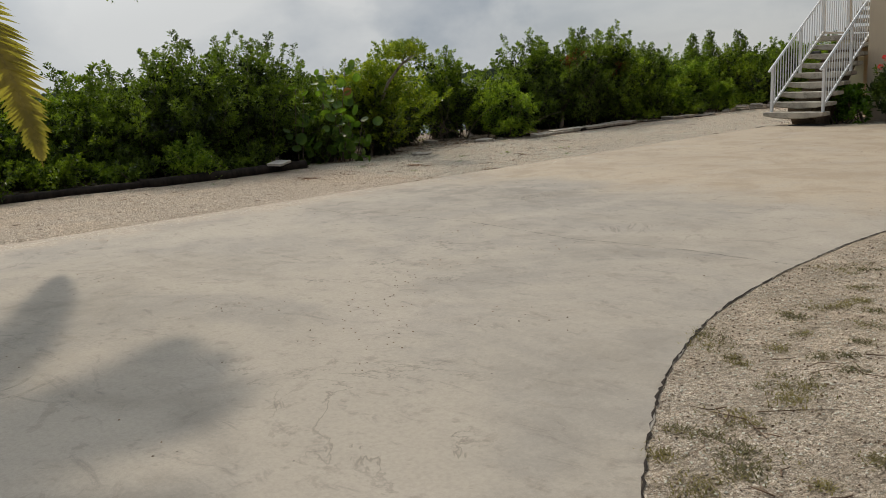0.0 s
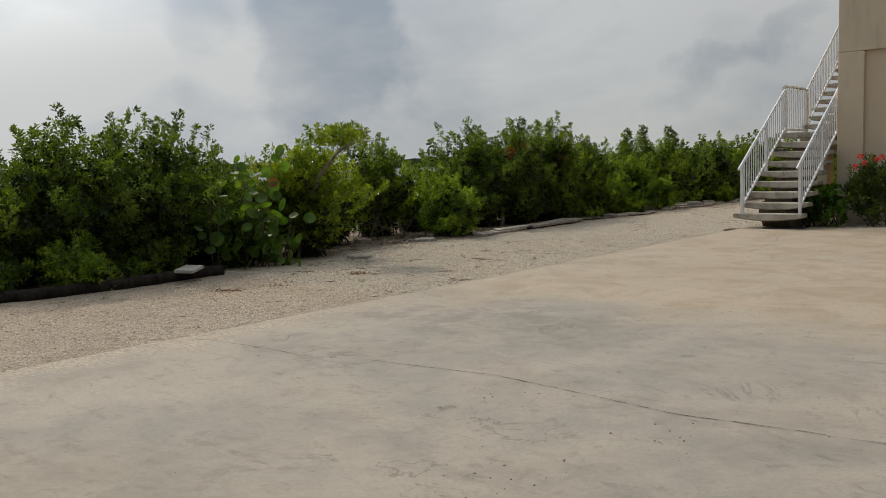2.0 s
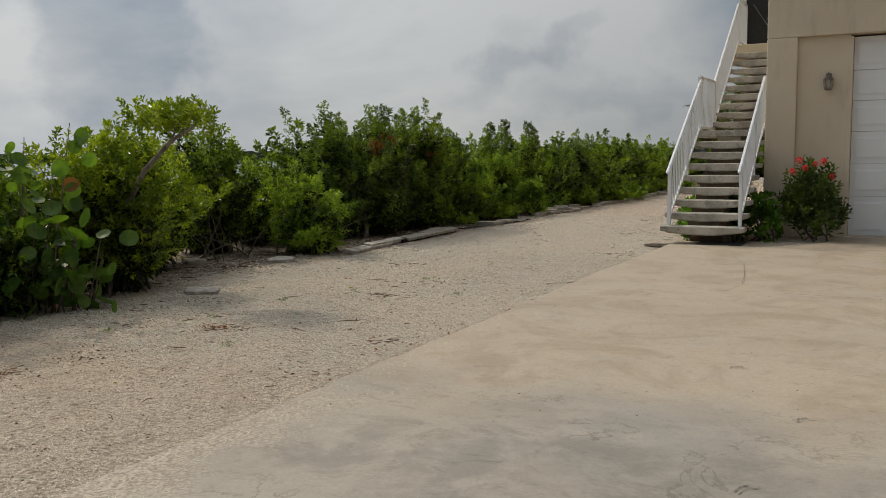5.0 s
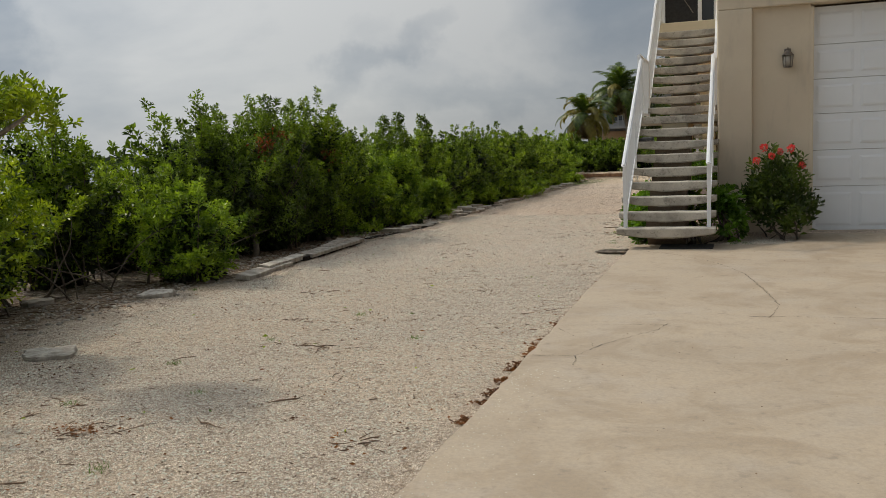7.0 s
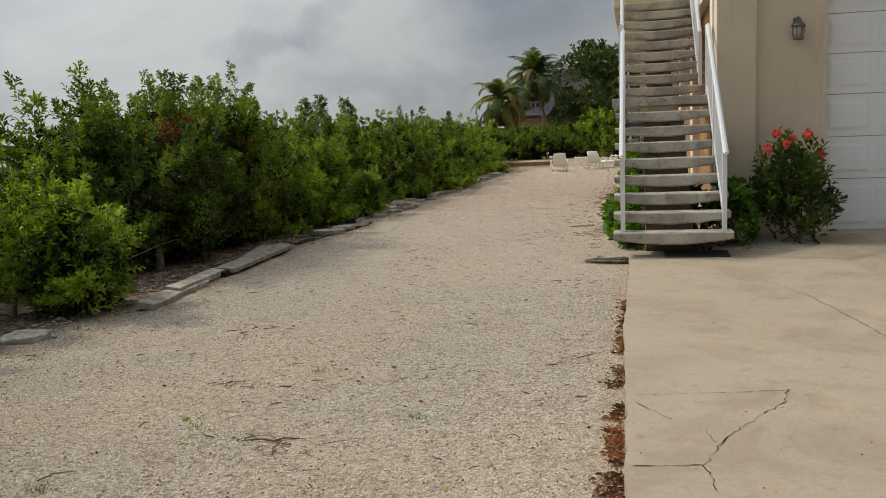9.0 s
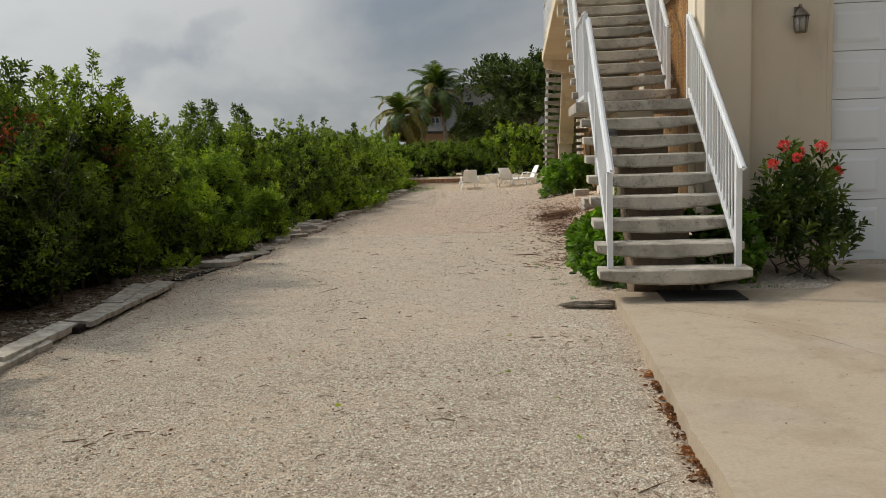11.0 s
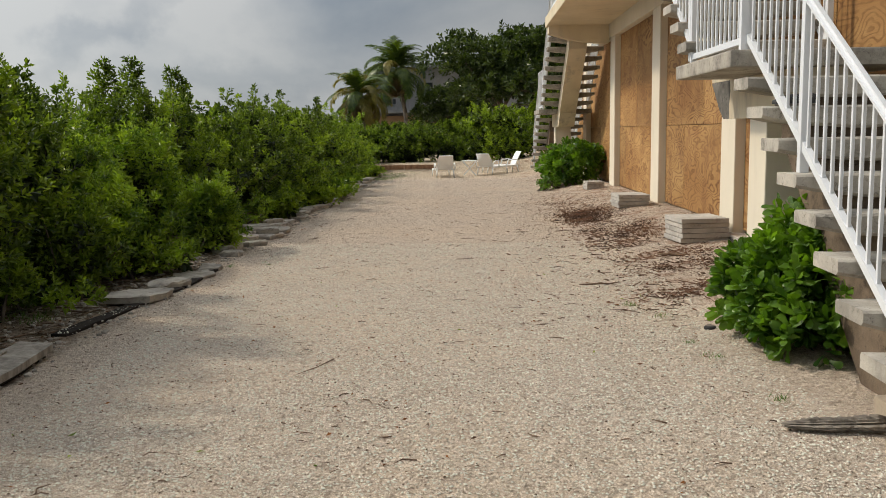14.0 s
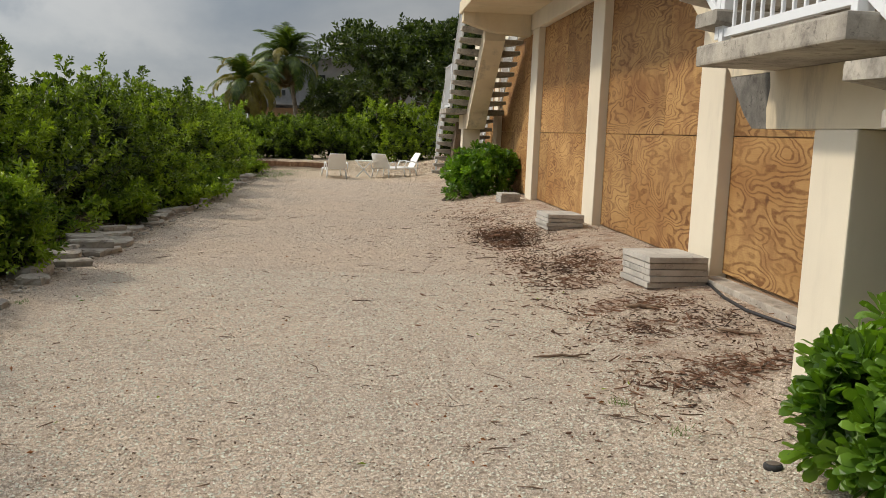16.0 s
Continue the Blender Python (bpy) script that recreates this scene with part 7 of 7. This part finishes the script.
spots = [(-14.85 + rl.gauss(0, 0.15), rl.uniform(20.2, 21.4), 0.06, 0.07, 40) for _ in range(9)] + [(-14.6 + rl.gauss(0, 0.15), rl.uniform(28.5, 36), 0.06, 0.15, 50) for _ in range(30)] + [(-14.0 + rl.gauss(0, 0.5), rl.uniform(40, 44), 0.05, 0.2, 60) for _ in range(20)]
grass_tufts("verge_grass", spots, "green_grass", 5, "green grass and weeds under the shrubs", 0.11)


def pebbles(name, region, n, seed, size, label, zf=ground_z, mat="pebble"):
    rng = np.random.default_rng(seed)
    r = random.Random(seed)
    bm = bmesh.new()
    if size[1] > 0.02:
        bmesh.ops.create_icosphere(bm, subdivisions=1, radius=1.0)
    else:
        # small grains need no more than eight faces
        ring = [bm.verts.new(p) for p in ((1, 0, 0), (0, 1, 0), (-1, 0, 0), (0, -1, 0), (0, 0, 1), (0, 0, -1))]
        for k in range(4):
            bm.faces.new((ring[k], ring[(k + 1) % 4], ring[4]))
            bm.faces.new((ring[(k + 1) % 4], ring[k], ring[5]))
        bm.verts.index_update()
    base = np.array([v.co[:] for v in bm.verts]) * np.array([1.0, 0.8, 0.6])
    tri = np.array([[v.index for v in f.verts] for f in bm.faces])
    bm.free()
    k = len(base)
    V, F = [], []
    for i in range(n):
        x, y = region(r)
        s = r.uniform(*size)
        a = r.uniform(0, 6.28)
        rot = np.array([[math.cos(a), -math.sin(a), 0], [math.sin(a), math.cos(a), 0], [0, 0, 1]])
        v = (base * rng.uniform(0.7, 1.15, (k, 1)) * s) @ rot.T + np.array([x, y, zf(x, y) + s * 0.2])
        V.append(v)
        F.append(tri + k * i)
    tagged(raw_mesh(name, np.concatenate(V), np.concatenate(F), M[mat]), label, "gravel", kind="stuff")


def bed_edge(y):
    """The x of the gravel bed's rim."""
    rim = sorted((q, p) for p, q in SLAB[12:27])
    for (y0, x0), (y1, x1) in zip(rim, rim[1:]):
        if y0 <= y <= y1:
            return x0 + (x1 - x0) * (y - y0) / (y1 - y0) + 0.02
    return 5.0


pebbles("gravel", lambda r: (r.uniform(-13.6, -9.4), 8.5 + 16.5 * r.random()), 76000, 3, (0.0035, 0.0105), "loose pale coral pebbles on the gravel")
# dark grains: loose debris, and dark spots in place of shadowed pits
pebbles("gravel_debris", lambda r: (r.uniform(-13.9, -9.45), 4 + 30 * r.random()), 13000, 8, (0.0025, 0.010), "dark bits of bark and soil in the gravel, also standing for small shaded pits", mat="twig")
pebbles("timber_gravel", lambda r: (lambda f: (-14.24 + 0.2 * f + r.gauss(0, 0.045), 19.9 + 2.0 * f))(r.random()), 170, 44, (0.004, 0.012), "pale gravel lying on the rotted timber", zf=lambda x, y: ground_z(x, y) + 0.02)
pebbles("rubble", lambda r: (r.uniform(-14.9, -13.95), r.uniform(3, 42)), 2900, 4, (0.008, 0.035), "pale rubble and stones along the edging", mat="stone")
pebbles("bed_gravel", lambda r: (r.uniform(-2.7, 0.3), r.uniform(2.0, 7.5)), 7000, 5, (0.003, 0.009), "loose pale pebbles in the gravel bed", zf=lambda x, y: 0.084 + 0.0033 * y if x > bed_edge(y) else -0.2)
pebbles("bed_soil", lambda r: (r.uniform(-2.75, 0.3), r.uniform(2.0, 8.5)), 3800, 9, (0.003, 0.009), "dark soil crumbs in the gravel bed", zf=lambda x, y: 0.085 + 0.0033 * y if x > bed_edge(y) else -0.2, mat="twig")
twigs("bed_twigs", lambda r: (r.uniform(-1.9, 0.2), r.uniform(2.2, 6.5)), 70, 19, "dry twigs in the gravel bed", (0.04, 0.2), 0.0035, zf=lambda x, y: 0.086 + 0.0033 * y)
GRIT = [(-4.4, 3.4), (-4.2, 3.0), (-4.7, 3.7), (-4.9, 4.3), (-3.8, 2.8), (-5.0, 2.6), (-4.6, 5.1), (-5.8, 5.3), (-3.4, 3.6)]
pebbles("grit_clusters", lambda r: (lambda c: (c[0] + r.gauss(0, 0.16), c[1] + r.gauss(0, 0.16)))(r.choice(GRIT)), 150, 16, (0.003, 0.009), "little clusters of dark grit on the driveway", zf=lambda x, y: slab_z(y), mat="twig")
pebbles("slab_grit", lambda r: (r.uniform(-9.2, -3.0), r.uniform(1.0, 17.5)), 420, 6, (0.0025, 0.008), "dark grit lying on the driveway", zf=lambda x, y: slab_z(y), mat="twig")

pebbles("bed_rubble", lambda r: (r.uniform(-8.0, -6.98), 18.15 + 1.2 * r.random()), 1500, 62, (0.004, 0.016), "pale rubble in the planting bed by the garage", zf=lambda x, y: 0.12)
pebbles("rim_gravel", lambda r: (-9.2 + abs(r.gauss(0, 0.2)), r.uniform(2, 11)), 900, 61, (0.002, 0.006), "pale grit washed over the driveway's rim", zf=lambda x, y: slab_z(y))


# clumps of fallen twigs and leaves on the gravel
CLUMPS = [(-11.82, 7.52), (-12.31, 9.22), (-11.15, 11.7), (-11.14, 12.86), (-11.97, 9.88), (-12.5, 10.5), (-11.4, 9.43), (-11.4, 9.5), (-12.9, 9.9), (-10.6, 14.6), (-11.7, 12.6), (-9.75, 9.6), (-9.8, 8.4), (-9.9, 20.9), (-9.55, 21.6), (-12.3, 14.2), (-11.9, 18.3), (-10.8, 20.3), (-9.6, 12.7), (-9.62, 13.5), (-9.55, 15.8), (-9.6, 16.6)]
twigs("twig_clumps", lambda r: (lambda c: (c[0] + r.gauss(0, 0.13), c[1] + r.gauss(0, 0.13)))(r.choice(CLUMPS)), 170, 15, "little clumps of fallen twigs on the gravel", (0.03, 0.13), 0.0035)
pts = []
for cx, cy in CLUMPS:
    near = (cx, cy) in ((-11.4, 9.43), (-11.82, 7.52))
    wide = 0.07 if near else rl.uniform(0.08, 0.2)
    for _ in range(95 if near else rl.randint(3, 18)):
        x, y = cx + rl.gauss(0, wide * 1.3), cy + rl.gauss(0, wide)
        pts.append((x, y, ground_z(x, y) + rl.uniform(0.003, 0.015)))
for _ in range(1500):
    x, y = rl.uniform(-14.0, -9.5), rl.uniform(4, 32)
    if noise.noise((x * 0.9, y * 0.9, 31)) > 0.05:
        pts.append((x, y, ground_z(x, y) + rl.uniform(0.003, 0.012)))
scatter_leaves("fallen_leaves", pts, 0.032, "litter", 11, "single fallen brown leaves on the gravel", "dead leaves", 0.2)
pts = []
for _ in range(60):
    x, y = rl.uniform(-13.6, -9.5), rl.uniform(7, 24)
    pts.append((x, y, ground_z(x, y) + 0.008))
scatter_leaves("yellow_leaves", pts, 0.045, "lime_leaf", 12, "single yellow-green fallen leaves on the gravel", "dead leaves", 0.2)
